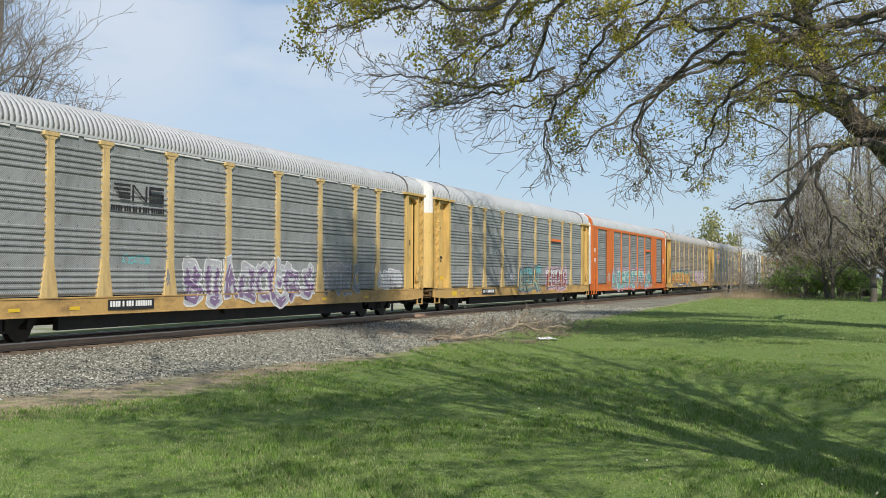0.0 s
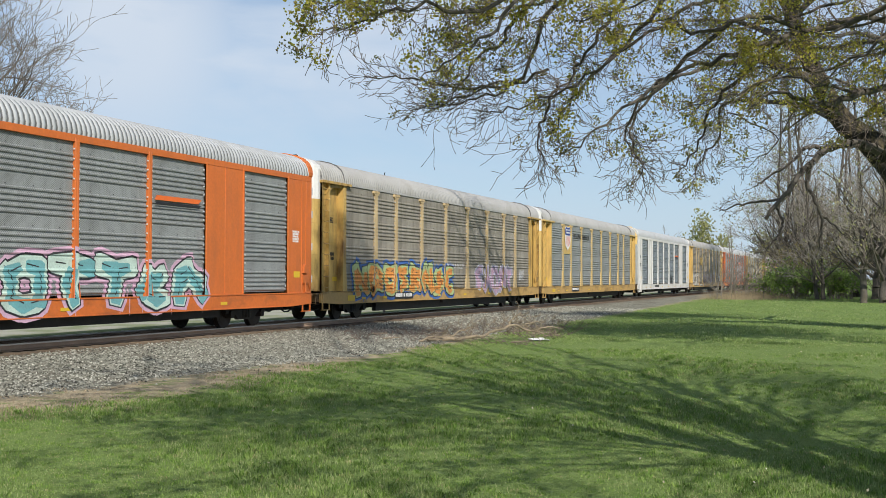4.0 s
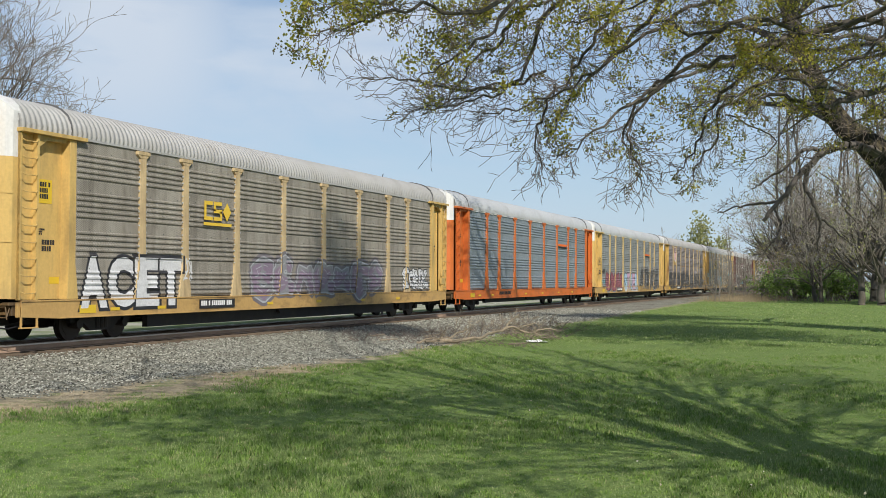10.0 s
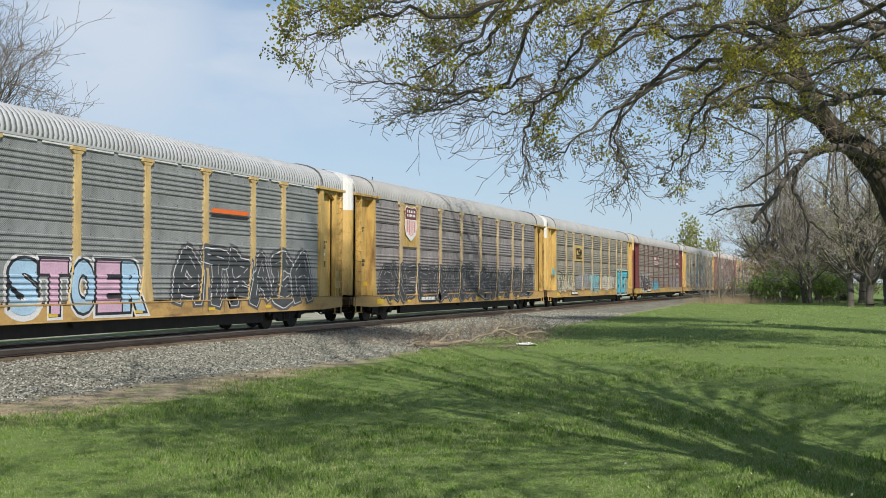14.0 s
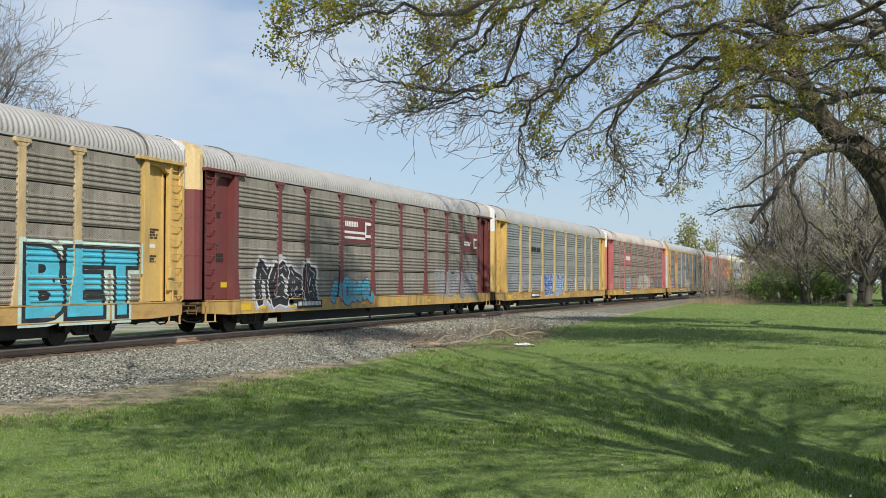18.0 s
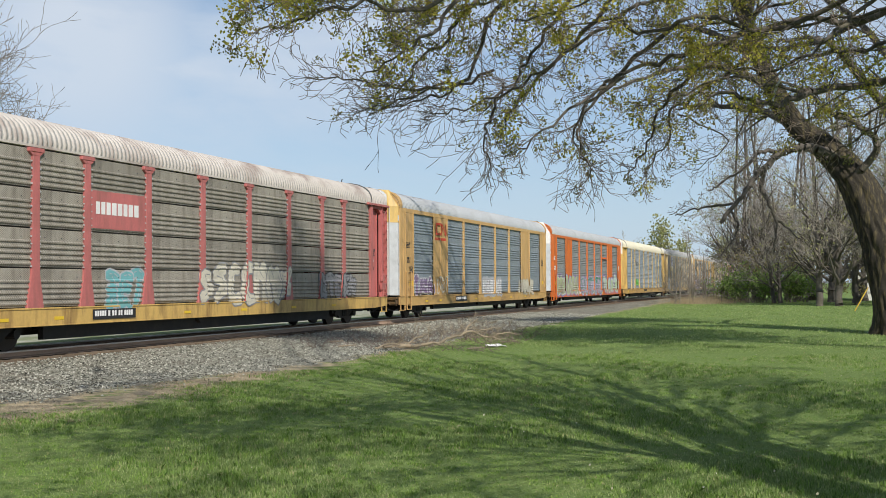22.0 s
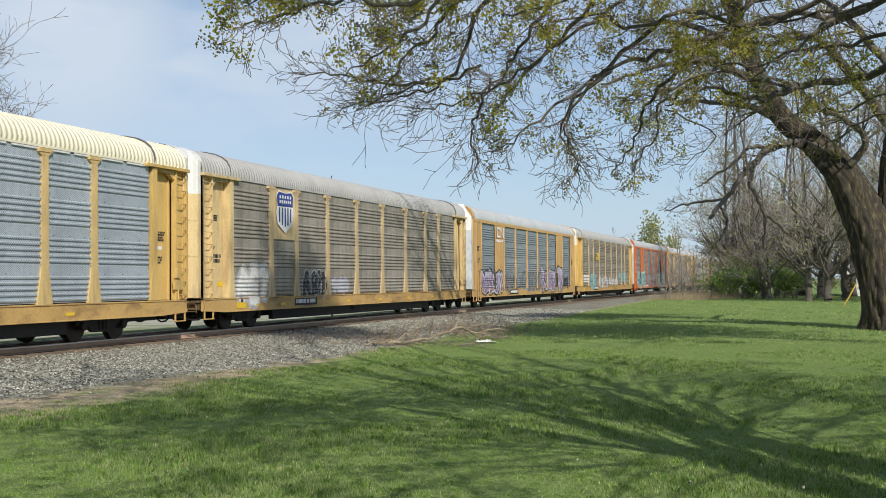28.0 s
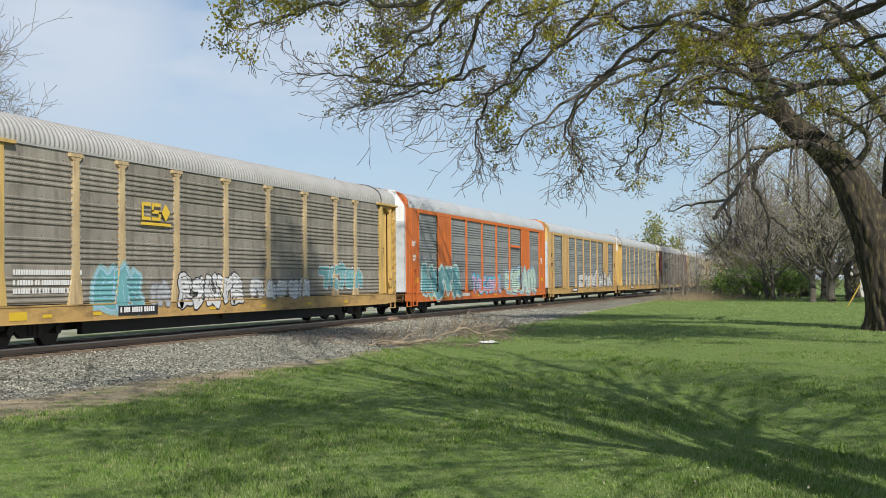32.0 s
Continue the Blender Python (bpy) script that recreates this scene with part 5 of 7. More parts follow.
c = put_car(car_b(ORANGE, GREY_PANEL, ROOF, "orange autorack railcar with green and purple graffiti along its side"), next(CYCLE))
finish_car(c, "B", 160, 7.7, patch=False, mark_ink=WHITE_INK)
dash(c)
graffiti(c, "B", 1.5, 9.2, 0.68, 2.25, 6, WHITE_S, LIME, cloud=(0.30, 0.22, 0.42), fill2=OLIVE, seed=55, fat=0.24, label="green graffiti letters on purple")
graffiti(c, "B", 9.7, 18.6, 0.68, 2.2, 7, WHITE_S, GREEN_S, cloud=(0.33, 0.27, 0.46), fill2=LILAC, seed=56, fat=0.22)
graffiti(c, "B", 18.9, 26.0, 0.68, 2.2, 7, WHITE_S, MINT, cloud=(0.30, 0.22, 0.42), fill2=LIME, seed=57, fat=0.2)

c = put_car(car_a(YELLOW, LIGHT_PANEL, CREAM_ROOF, "yellow autorack railcar with pale blue panels and a cream roof", cleats=True), next(CYCLE))
finish_car(c, "A", 170, 12.0, patch=False)
scribble(c, "A", 6.9, 9.0, 3.25, 3.75, BLACK_S, 60)
graffiti(c, "A", 6.9, 9.0, 1.3, 2.05, 3, (0.1, 0.35, 0.05), (0.2, 0.55, 0.1), seed=61)

c = put_car(car_a(CREAM_YELLOW, BROWN_PANEL, OLD_ROOF, "faded yellow autorack railcar with brown panels and a shield emblem"), next(CYCLE))
finish_car(c, "A", 180, 6.4)
plate(c, "emblem_panel", 4.72, 3.06, 1.77, 1.76, CREAM_YELLOW, x=HALF - 0.03)
shield(c, 4.95, 3.34, 1.3, 1.42, red=BLUE_INK)
graffiti(c, "A", 2.2, 4.6, 0.74, 2.1, 3, CREAM_S, WHITE_S, cloud=SILVER, seed=63, fat=0.12)
graffiti(c, "A", 7.1, 9.2, 0.9, 2.05, 3, SILVER, BLACK_S, seed=64)
graffiti(c, "A", 9.6, 11.6, 1.05, 1.7, 3, LILAC, SILVER, seed=65)

c = put_car(car_b(GOLD, BLUE_PANEL, ROOF, "yellow autorack railcar with a white mark and lilac graffiti", door=WHITE_PAINT), next(CYCLE))
finish_car(c, "B", 190, 7.8)
block_logo(c, 4.75, 4.08, 1.6, 0.6, WHITE_INK, ["arc", "wave"], label="white wordless emblem")
bars(c, "emblem_name", 4.75, 3.8, 1.6, 0.17, 1, WHITE_INK, "", 191, x=HALF - 0.026)
graffiti(c, "B", 1.4, 6.2, 0.7, 2.2, 5, WHITE_S, LILAC, cloud=BLACK_S, fill2=PURPLE, seed=66, fat=0.2, label="lilac graffiti letters")
graffiti(c, "B", 6.3, 9.6, 0.9, 1.9, 4, BLACK_S, GREY_S, seed=69)
graffiti(c, "B", 9.9, 16.0, 0.72, 2.3, 6, SILVER, (0.13, 0.15, 0.16), seed=67, fat=0.2, label="silver and black graffiti letters")
graffiti(c, "B", 16.1, 23.1, 0.72, 2.4, 7, WHITE_S, LILAC, cloud=BLACK_S, fill2=PURPLE, seed=68, fat=0.2)
graffiti(c, "B", 23.2, 25.2, 0.9, 1.9, 2, GREY_S, BLACK_S, seed=70)

c = put_car(car_a(YELLOW, BROWN_PANEL, OLD_ROOF, "yellow autorack railcar with brown panels, turquoise and white graffiti"), next(CYCLE))
finish_car(c, "A", 200, 6.4)
block_logo(c, 7.45, 3.34, 1.5, 0.5, GOLD_INK, ["arc", "bend", "cross"], underline=True, label="gold block emblem")
plate(c, "notice", 0.86, 3.35, 0.46, 0.56, YELLOW_SIGN, "yellow notice", x=HALF - 0.236)
bars(c, "stencil", 0.9, 3.42, 0.36, 0.42, 3, BLACK_INK, "", 71, x=HALF - 0.229)
graffiti(c, "A", 5.2, 7.7, 0.74, 2.15, 2, SKY, TEAL, cloud=(0.30, 0.50, 0.52), seed=72, fat=0.3, label="turquoise graffiti letters")
graffiti(c, "A", 9.2, 13.6, 0.74, 1.95, 5, BLACK_S, WHITE_S, seed=73, fat=0.2, label="white graffiti letters")
graffiti(c, "A", 13.7, 18.7, 0.95, 1.75, 5, GREY_S, WHITE_S, seed=74, fat=0.17)
graffiti(c, "A", 19.2, 23.7, 1.2, 2.25, 5, WHITE_S, TEAL, seed=75)
for z in (1.75, 1.5, 1.3):
    bars(c, "tag", 2.25, z, 2.6, 0.16, 1, WHITE_INK, "", int(z * 100), x=HALF - 0.03)
graffiti(c, "A", 7.8, 9.1, 0.8, 1.7, 2, GREY_S, SILVER, seed=76)

c = put_car(car_b(ORANGE, GREY_PANEL, ROOF, "orange autorack railcar with grey panels and turquoise graffiti"), next(CYCLE))
finish_car(c, "B", 210, 7.8, patch=False, mark_ink=WHITE_INK)
dash(c)
graffiti(c, "B", 1.9, 8.6, 0.74, 2.5, 4, WHITE_S, TEAL, cloud=MINT, seed=78, fat=0.3, label="turquoise and white graffiti letters")
graffiti(c, "B", 10.1, 16.4, 0.8, 2.0, 6, PURPLE, CYAN, fill2=PINK, seed=79, fat=0.18)
graffiti(c, "B", 17.0, 24.8, 0.7, 2.4, 6, BLACK_S, MINT, cloud=SKY, seed=80, fat=0.2)

c = put_car(car_b(GOLD, GREY_PANEL, ROOF, "yellow autorack railcar with grey panels and white graffiti", top=YELLOW), next(CYCLE))
finish_car(c, "B", 220, 7.8)
graffiti(c, "B", 10.3, 25.4, 0.85, 2.2, 9, BLACK_S, WHITE_S, seed=82, fat=0.2, label="white graffiti letters")

c = put_car(car_a(YELLOW, GREY_PANEL, ROOF, "yellow autorack railcar with grey panels", cleats=True), next(CYCLE))
finish_car(c, "A", 230, 6.6)
c = put_car(car_a(MAROON, BROWN_PANEL, OLD_ROOF, "maroon autorack railcar with brown panels", sill=WORN_YELLOW, gap=0.04), next(CYCLE))
finish_car(c, "A", 240, 6.6)
for y in CYCLE:
    put_car(car_a(CREAM_YELLOW, GREY_PANEL, OLD_ROOF, "yellow autorack railcar with grey panels, far down the line"), y)


# ---- ground ----
def ground_material():
    """Lawn, a strip of dead grass and grey ballast in one sheet, parted along the track with ragged edges."""
    m = bpy.data.materials.new("ground")
    m.use_nodes = True
    n, l = m.node_tree.nodes, m.node_tree.links
    bsdf = n["Principled BSDF"]
    bsdf.inputs["Roughness"].default_value, bsdf.inputs["Specular IOR Level"].default_value = 0.95, 0.15
    tc, xyz = n.new("ShaderNodeTexCoord"), n.new("ShaderNodeSeparateXYZ")
    l.new(tc.outputs["Object"], xyz.inputs[0])

    def calc(kind, a, b=None):
        k = n.new("ShaderNodeMath")
        k.operation = kind
        for i, v in enumerate((a, b)):
            if v is None:
                continue
            if isinstance(v, (int, float)):
                k.inputs[i].default_value = v
            else:
                l.new(v, k.inputs[i])
        return k.outputs[0]

    def spread(v, a, b, c, d):
        k = n.new("ShaderNodeMapRange")
        for i, q in enumerate((a, b, c, d)):
            k.inputs[i + 1].default_value = q
        l.new(v, k.inputs[0])
        return k.outputs[0]

    def grain(scale, detail=5, rough=0.6):
        k = n.new("ShaderNodeTexNoise")
        k.inputs["Scale"].default_value, k.inputs["Detail"].default_value, k.inputs["Roughness"].default_value = scale, detail, rough
        l.new(tc.outputs["Object"], k.inputs["Vector"])
        return k.outputs["Fac"]

    def blend(fac, a, b):
        k = n.new("ShaderNodeMixRGB")
        if isinstance(fac, (int, float)):
            k.inputs[0].default_value = fac
        else:
            l.new(fac, k.inputs[0])
        for i, v in ((1, a), (2, b)):
            if isinstance(v, tuple):
                k.inputs[i].default_value = (*v, 1)
            else:
                l.new(v, k.inputs[i])
        return k.outputs[0]

    x, y = xyz.outputs[0], xyz.outputs[1]
    ragged = calc("ADD", spread(grain(0.8), 0, 1, -1.3, 1.3), spread(grain(7.0), 0, 1, -0.35, 0.35))
    edge = calc("ADD", spread(y, 13, 27, -12.9, -11.7), spread(y, 27, 110, 0, -3.4))
    past = calc("SUBTRACT", calc("ADD", x, ragged), edge)          # metres on the lawn's side of the ballast's edge
    width = spread(y, 17, 27, 2.1, 0.45)
    green = blend(spread(grain(0.35), 0.35, 0.65, 0, 1), (0.175, 0.25, 0.08), (0.215, 0.295, 0.10))
    green = blend(spread(grain(14.0), 0.35, 0.7, 0, 0.75), green, (0.13, 0.21, 0.04))
    green = blend(spread(grain(2.2, 6), 0.62, 0.78, 0, 0.5), green, (0.16, 0.15, 0.06))
    green = blend(spread(grain(70.0, 3), 0.45, 0.75, 0, 0.55), green, (0.32, 0.40, 0.13))
    green = blend(spread(grain(1.1, 4), 0.5, 0.72, 0, 0.45), green, (0.125, 0.22, 0.045))
    straw = blend(spread(grain(18.0), 0.3, 0.7, 0, 1), (0.58, 0.49, 0.34), (0.38, 0.31, 0.19))
    straw = blend(spread(grain(4.0, 6), 0.48, 0.62, 0, 0.6), straw, (0.24, 0.21, 0.14))
    straw = blend(spread(grain(1.7, 5), 0.52, 0.62, 0, 0.7), straw, (0.17, 0.24, 0.07))
    stone = n.new("ShaderNodeTexVoronoi")
    stone.inputs["Scale"].default_value = 17.0
    l.new(tc.outputs["Object"], stone.inputs["Vector"])
    sep = n.new("ShaderNodeSeparateColor")
    l.new(stone.outputs["Color"], sep.inputs[0])
    grey = blend(sep.outputs[0], (0.132, 0.13, 0.103), (0.40, 0.395, 0.32))
    grey = blend(spread(grain(0.6), 0.45, 0.7, 0, 0.6), grey, (0.13, 0.10, 0.075))
    rusty = spread(calc("ABSOLUTE", calc("SUBTRACT", x, -19.43)), 1.2, 2.3, 0.8, 0.0)
    grey = blend(rusty, grey, (0.15, 0.085, 0.05))
    lawn_side = spread(past, -0.15, 0.3, 0, 1)
    dead = spread(calc("SUBTRACT", past, width), -0.3, 0.3, 1, 0)
    col = blend(dead, green, straw)
    col = blend(lawn_side, grey, col)
    far_side = spread(x, -23.2, -24.0, 0, 1)                         # beyond the line it is grass again
    beyond = blend(spread(calc("ADD", x, spread(grain(0.5), 0, 1, -1.2, 1.2)), -25.6, -26.4, 0, 1), (0.17, 0.21, 0.08), (0.44, 0.43, 0.35))
    beyond = blend(spread(grain(0.45, 5), 0.48, 0.60, 0, 0.7), beyond, (0.20, 0.25, 0.10))
    beyond = blend(spread(x, -38, -40, 0, 1), beyond, (0.16, 0.19, 0.07))
    col = blend(far_side, col, beyond)
    l.new(col, bsdf.inputs["Base Color"])
    relief = calc("ADD", calc("MULTIPLY", stone.outputs["Distance"], -1.4), grain(45.0))
    bump = n.new("ShaderNodeBump")
    bump.inputs["Strength"].default_value, bump.inputs["Distance"].default_value = 0.9, 0.03
    l.new(relief, bump.inputs["Height"])
    l.new(bump.outputs[0], bsdf.inputs["Normal"])
    return m


LAWN = ground_material()


def ground_z(x, y):
    """The lawn lies 0.3 m under the rail head; the track stands on a low bank of ballast."""
    d = abs(x - TRACK_X)
    bank = 1 - min(max((d - 1.40) / 3.9, 0), 1)
    bank = bank * bank * (3 - 2 * bank)
    far = min(max((d - 60) / 200, 0), 1)
    return -0.34 + 0.03 * math.sin(x * 0.31 + 1) * math.cos(y * 0.23) * (1 - bank) + bank * 0.11 - far * 0.3


xs = np.unique(np.concatenate([np.linspace(-900, -60, 22), np.linspace(-60, -26, 18), np.linspace(-26, -13, 40), np.linspace(-13, 30, 60), np.linspace(30, 900, 22)]))
ys = np.unique(np.concatenate([np.linspace(-900, -40, 16), np.linspace(-40, 90, 131), np.linspace(90, 300, 30), np.linspace(300, 2400, 24)]))
gv = [(x, y, ground_z(x, y)) for y in ys for x in xs]
nx = len(xs)
gf = [(j * nx + i, j * nx + i + 1, (j + 1) * nx + i + 1, (j + 1) * nx + i) for j in range(len(ys) - 1) for i in range(nx - 1)]
ground = tagged(new("ground", mesh_np("ground", gv, gf, LAWN, True)), "mown green lawn with dry edges beside the track bed", "lawn", kind="structure")


# ---- track ----
def rail_mesh():
    bm = bmesh.new()
    ring = [(-0.07, -0.172), (0.07, -0.172), (0.068, -0.155), (0.012, -0.13), (0.010, -0.045), (0.036, -0.035), (0.036, -0.006), (0.028, 0.0), (-0.028, 0.0), (-0.036, -0.006), (-0.036, -0.035), (-0.010, -0.045), (-0.012, -0.13), (-0.068, -0.155)]
    add_prism(bm, ring, "y", -120.0, 700.0)
    me = finish(bm, "rail")
    return me


track = tagged(new("railway_track"), "single railway track of rusty rails on wooden ties in grey ballast", "railway track", kind="structure")
track.location = (TRACK_X, 0, 0)
for s in (-1, 1):
    part("rail", rail_mesh(), RAIL, track, at=Matrix.Translation((s * 0.753, 0, -0.001)))
head_bm = bmesh.new()
add_box(head_bm, -0.038, 0.038, -120.0, 700.0, -0.040, 0.002)
head_me = finish(head_bm, "railhead", 0.004)
for s in (-1, 1):
    part("railhead", head_me, RAIL_TOP, track, "polished running surface", at=Matrix.Translation((s * 0.753, 0, 0.0)))
tie_bm = bmesh.new()
add_box(tie_bm, -1.36, 1.36, -0.115, 0.115, -0.36, -0.174)
tie_me = finish(tie_bm, "tie", 0.012)
for i in range(200):
    part("tie", tie_me, TIE, track, at=pose(random.uniform(-0.07, 0.07), 5 + i * 0.52, random.uniform(-0.012, 0.004), random.uniform(-0.6, 0.6), 0, random.uniform(-1, 1)))


# ---- trees ----
BARK = mat("grey_brown_bark", (0.115, 0.10, 0.085), 0.95, 0, 0.4, 3, 18, bump=1.0, bump_scale=14, dirt=(0.10, 0.09, 0.035), dirt_amount=0.5, dirt_scale=(1.2, 1.2, 0.5))
FURROWED = mat("furrowed_bark", (0.036, 0.030, 0.022), 0.95, 0, 0.35, 5, 26, bump=1.0, bump_scale=20, dirt=(0.19, 0.15, 0.072), dirt_amount=0.95, dirt_scale=(7.5, 7.5, 1.25))
TWIG = mat("dark_twigs", (0.19, 0.15, 0.12), 0.9, 0, 0.35, 2)
PALE_TWIG = mat("pale_twigs", (0.36, 0.32, 0.27), 0.9, 0, 0.3, 0.4)
GREY_TWIG = mat("grey_twigs", (0.235, 0.205, 0.172), 0.9, 0, 0.3, 0.4)
BUD = mat("red_brown_buds", (0.20, 0.165, 0.11), 0.8, 0, 0.3, 0.8, 9)


def island_mix(name, colors, rough=0.85, spec=0.2, through_leaf=0.0):
    """A colour picked per loose piece."""
    m = bpy.data.materials.new(name)
    m.use_nodes = True
    n, l = m.node_tree.nodes, m.node_tree.links
    geo, ramp_ = n.new("ShaderNodeNewGeometry"), n.new("ShaderNodeValToRGB")
    el = ramp_.color_ramp.elements
    while len(el) < len(colors):
        el.new(0.5)
    for i, c in enumerate(colors):
        el[i].position, el[i].color = i / (len(colors) - 1), (*c, 1)
    l.new(geo.outputs["Random Per Island"], ramp_.inputs[0])
    bsdf = n["Principled BSDF"]
    l.new(ramp_.outputs[0], bsdf.inputs["Base Color"])
    if through_leaf:
        thin, both = n.new("ShaderNodeBsdfTranslucent"), n.new("ShaderNodeMixShader")
        both.inputs[0].default_value = through_leaf
        l.new(ramp_.outputs[0], thin.inputs["Color"])
        l.new(bsdf.outputs[0], both.inputs[1])
        l.new(thin.outputs[0], both.inputs[2])
        l.new(both.outputs[0], n["Material Output"].inputs["Surface"])
    bsdf.inputs["Roughness"].default_value, bsdf.inputs["Specular IOR Level"].default_value = rough, spec
    return m


GREEN_LEAF = island_mix("green_leaves", [(0.13, 0.22, 0.05), (0.22, 0.34, 0.08), (0.30, 0.43, 0.11), (0.38, 0.46, 0.17)], 0.6, 0.3, 0.5)
HAZE_LEAF = island_mix("spring_leaves", [(0.24, 0.26, 0.10), (0.36, 0.37, 0.15), (0.46, 0.45, 0.21)], 0.7, 0.2, 0.45)
BLOSSOM = island_mix("yellow_green_blossom", [(0.34, 0.34, 0.06), (0.52, 0.49, 0.08), (0.66, 0.60, 0.14), (0.46, 0.34, 0.08)], 0.6, 0.25, 0.55)
YOUNG_LEAF = island_mix("young_leaves", [(0.16, 0.17, 0.05), (0.26, 0.26, 0.08), (0.34, 0.31, 0.11), (0.30, 0.20, 0.09)], 0.6, 0.25, 0.45)


def tubes(segs, sides):
    """Tapered tubes for rows of (start, end, radius, radius)."""
    a = np.array([s[0] for s in segs]); b = np.array([s[1] for s in segs])
    ra = np.array([s[2] for s in segs])[:, None]; rb = np.array([s[3] for s in segs])[:, None]
    d = b - a
    d /= np.maximum(np.linalg.norm(d, axis=1, keepdims=True), 1e-6)
    ref = np.where(np.abs(d[:, 2:3]) > 0.9, [[1.0, 0, 0]], [[0, 0, 1.0]])
    u = np.cross(d, ref)
    u /= np.maximum(np.linalg.norm(u, axis=1, keepdims=True), 1e-6)
    v = np.cross(d, u)
    n = len(segs)
    verts = np.empty((n, 2 * sides, 3))
    for i in range(sides):
        c, s = math.cos(i * math.tau / sides), math.sin(i * math.tau / sides)
        verts[:, i] = a + (u * c + v * s) * ra
        verts[:, sides + i] = b + (u * c + v * s) * rb
    base = np.arange(n)[:, None] * 2 * sides
    faces = np.concatenate([base + np.array([[i, (i + 1) % sides, sides + (i + 1) % sides, sides + i]]) for i in range(sides)])
    return verts.reshape(-1, 3), faces


def clusters(points, size, count, quad, rng, droop=0.0):
    """Small leaf quads in loose bunches round the points."""
    p = np.repeat(np.asarray(points, float), count, axis=0)
    n = len(p)
    p = p + rng.normal(0, size, (n, 3)) - np.array([0, 0, droop])
    u = rng.normal(0, 1, (n, 3)); u /= np.linalg.norm(u, axis=1, keepdims=True)
    w = np.cross(u, rng.normal(0, 1, (n, 3))); w /= np.maximum(np.linalg.norm(w, axis=1, keepdims=True), 1e-6)
    k = quad * rng.uniform(0.55, 1.3, (n, 1))
    verts = np.stack([p - u * k, p + w * k * 0.75, p + u * k, p - w * k * 0.75], axis=1).reshape(-1, 3)
    return verts, np.arange(4 * n).reshape(n, 4)


def bark_loft(points, radii, sides=72, step=0.09, furrow=0.15, seed=0, flare=0.0):
    """A stem as one skin with upright furrows in its bark."""
    pts = [Vector(p) for p in points]
    line, rad = [], []
    for i in range(len(pts) - 1):
        p0, p1, p2, p3 = pts[max(i - 1, 0)], pts[i], pts[i + 1], pts[min(i + 2, len(pts) - 1)]
        n = max(2, int((p2 - p1).length / step))
        for k in range(n + (i == len(pts) - 2)):
            t = k / n
            line.append(0.5 * ((2 * p1) + (p2 - p0) * t + (2 * p0 - 5 * p1 + 4 * p2 - p3) * t * t + (3 * p1 - p0 - 3 * p2 + p3) * t ** 3))
            rad.append(radii[i] + (radii[i + 1] - radii[i]) * t)
    verts, m = [], len(line)
    for i, p in enumerate(line):
        d = (line[min(i + 1, m - 1)] - line[max(i - 1, 0)]).normalized()
        u = d.cross(Vector((0.2, 1, 0))).normalized()
        v = d.cross(u)
        for k in range(sides):
            a = k * math.tau / sides
            ridge = 0.6 * noise.noise(Vector((math.cos(a) * 2 + seed, math.sin(a) * 2, p.z * 0.7))) + 0.5 - 1.6 * abs(noise.noise(Vector((math.cos(a) * 7.5, math.sin(a) * 7.5 + seed, p.z * 1.1))))
            ridge += 0.35 * noise.noise(Vector((math.cos(a) * 15, math.sin(a) * 15 + seed, p.z * 4.0)))
            r = rad[i] * (1 + furrow * ridge) + flare * math.exp(-max(p.z + 0.35, 0) * 1.6) * (1 + 0.5 * math.cos(a * 5 + seed))
            verts.append(p + (u * math.cos(a) + v * math.sin(a)) * r)
    faces = [(i * sides + k, i * sides + (k + 1) % sides, (i + 1) * sides + (k + 1) % sides, (i + 1) * sides + k) for i in range(m - 1) for k in range(sides)]
    return np.array(verts), np.array(faces)


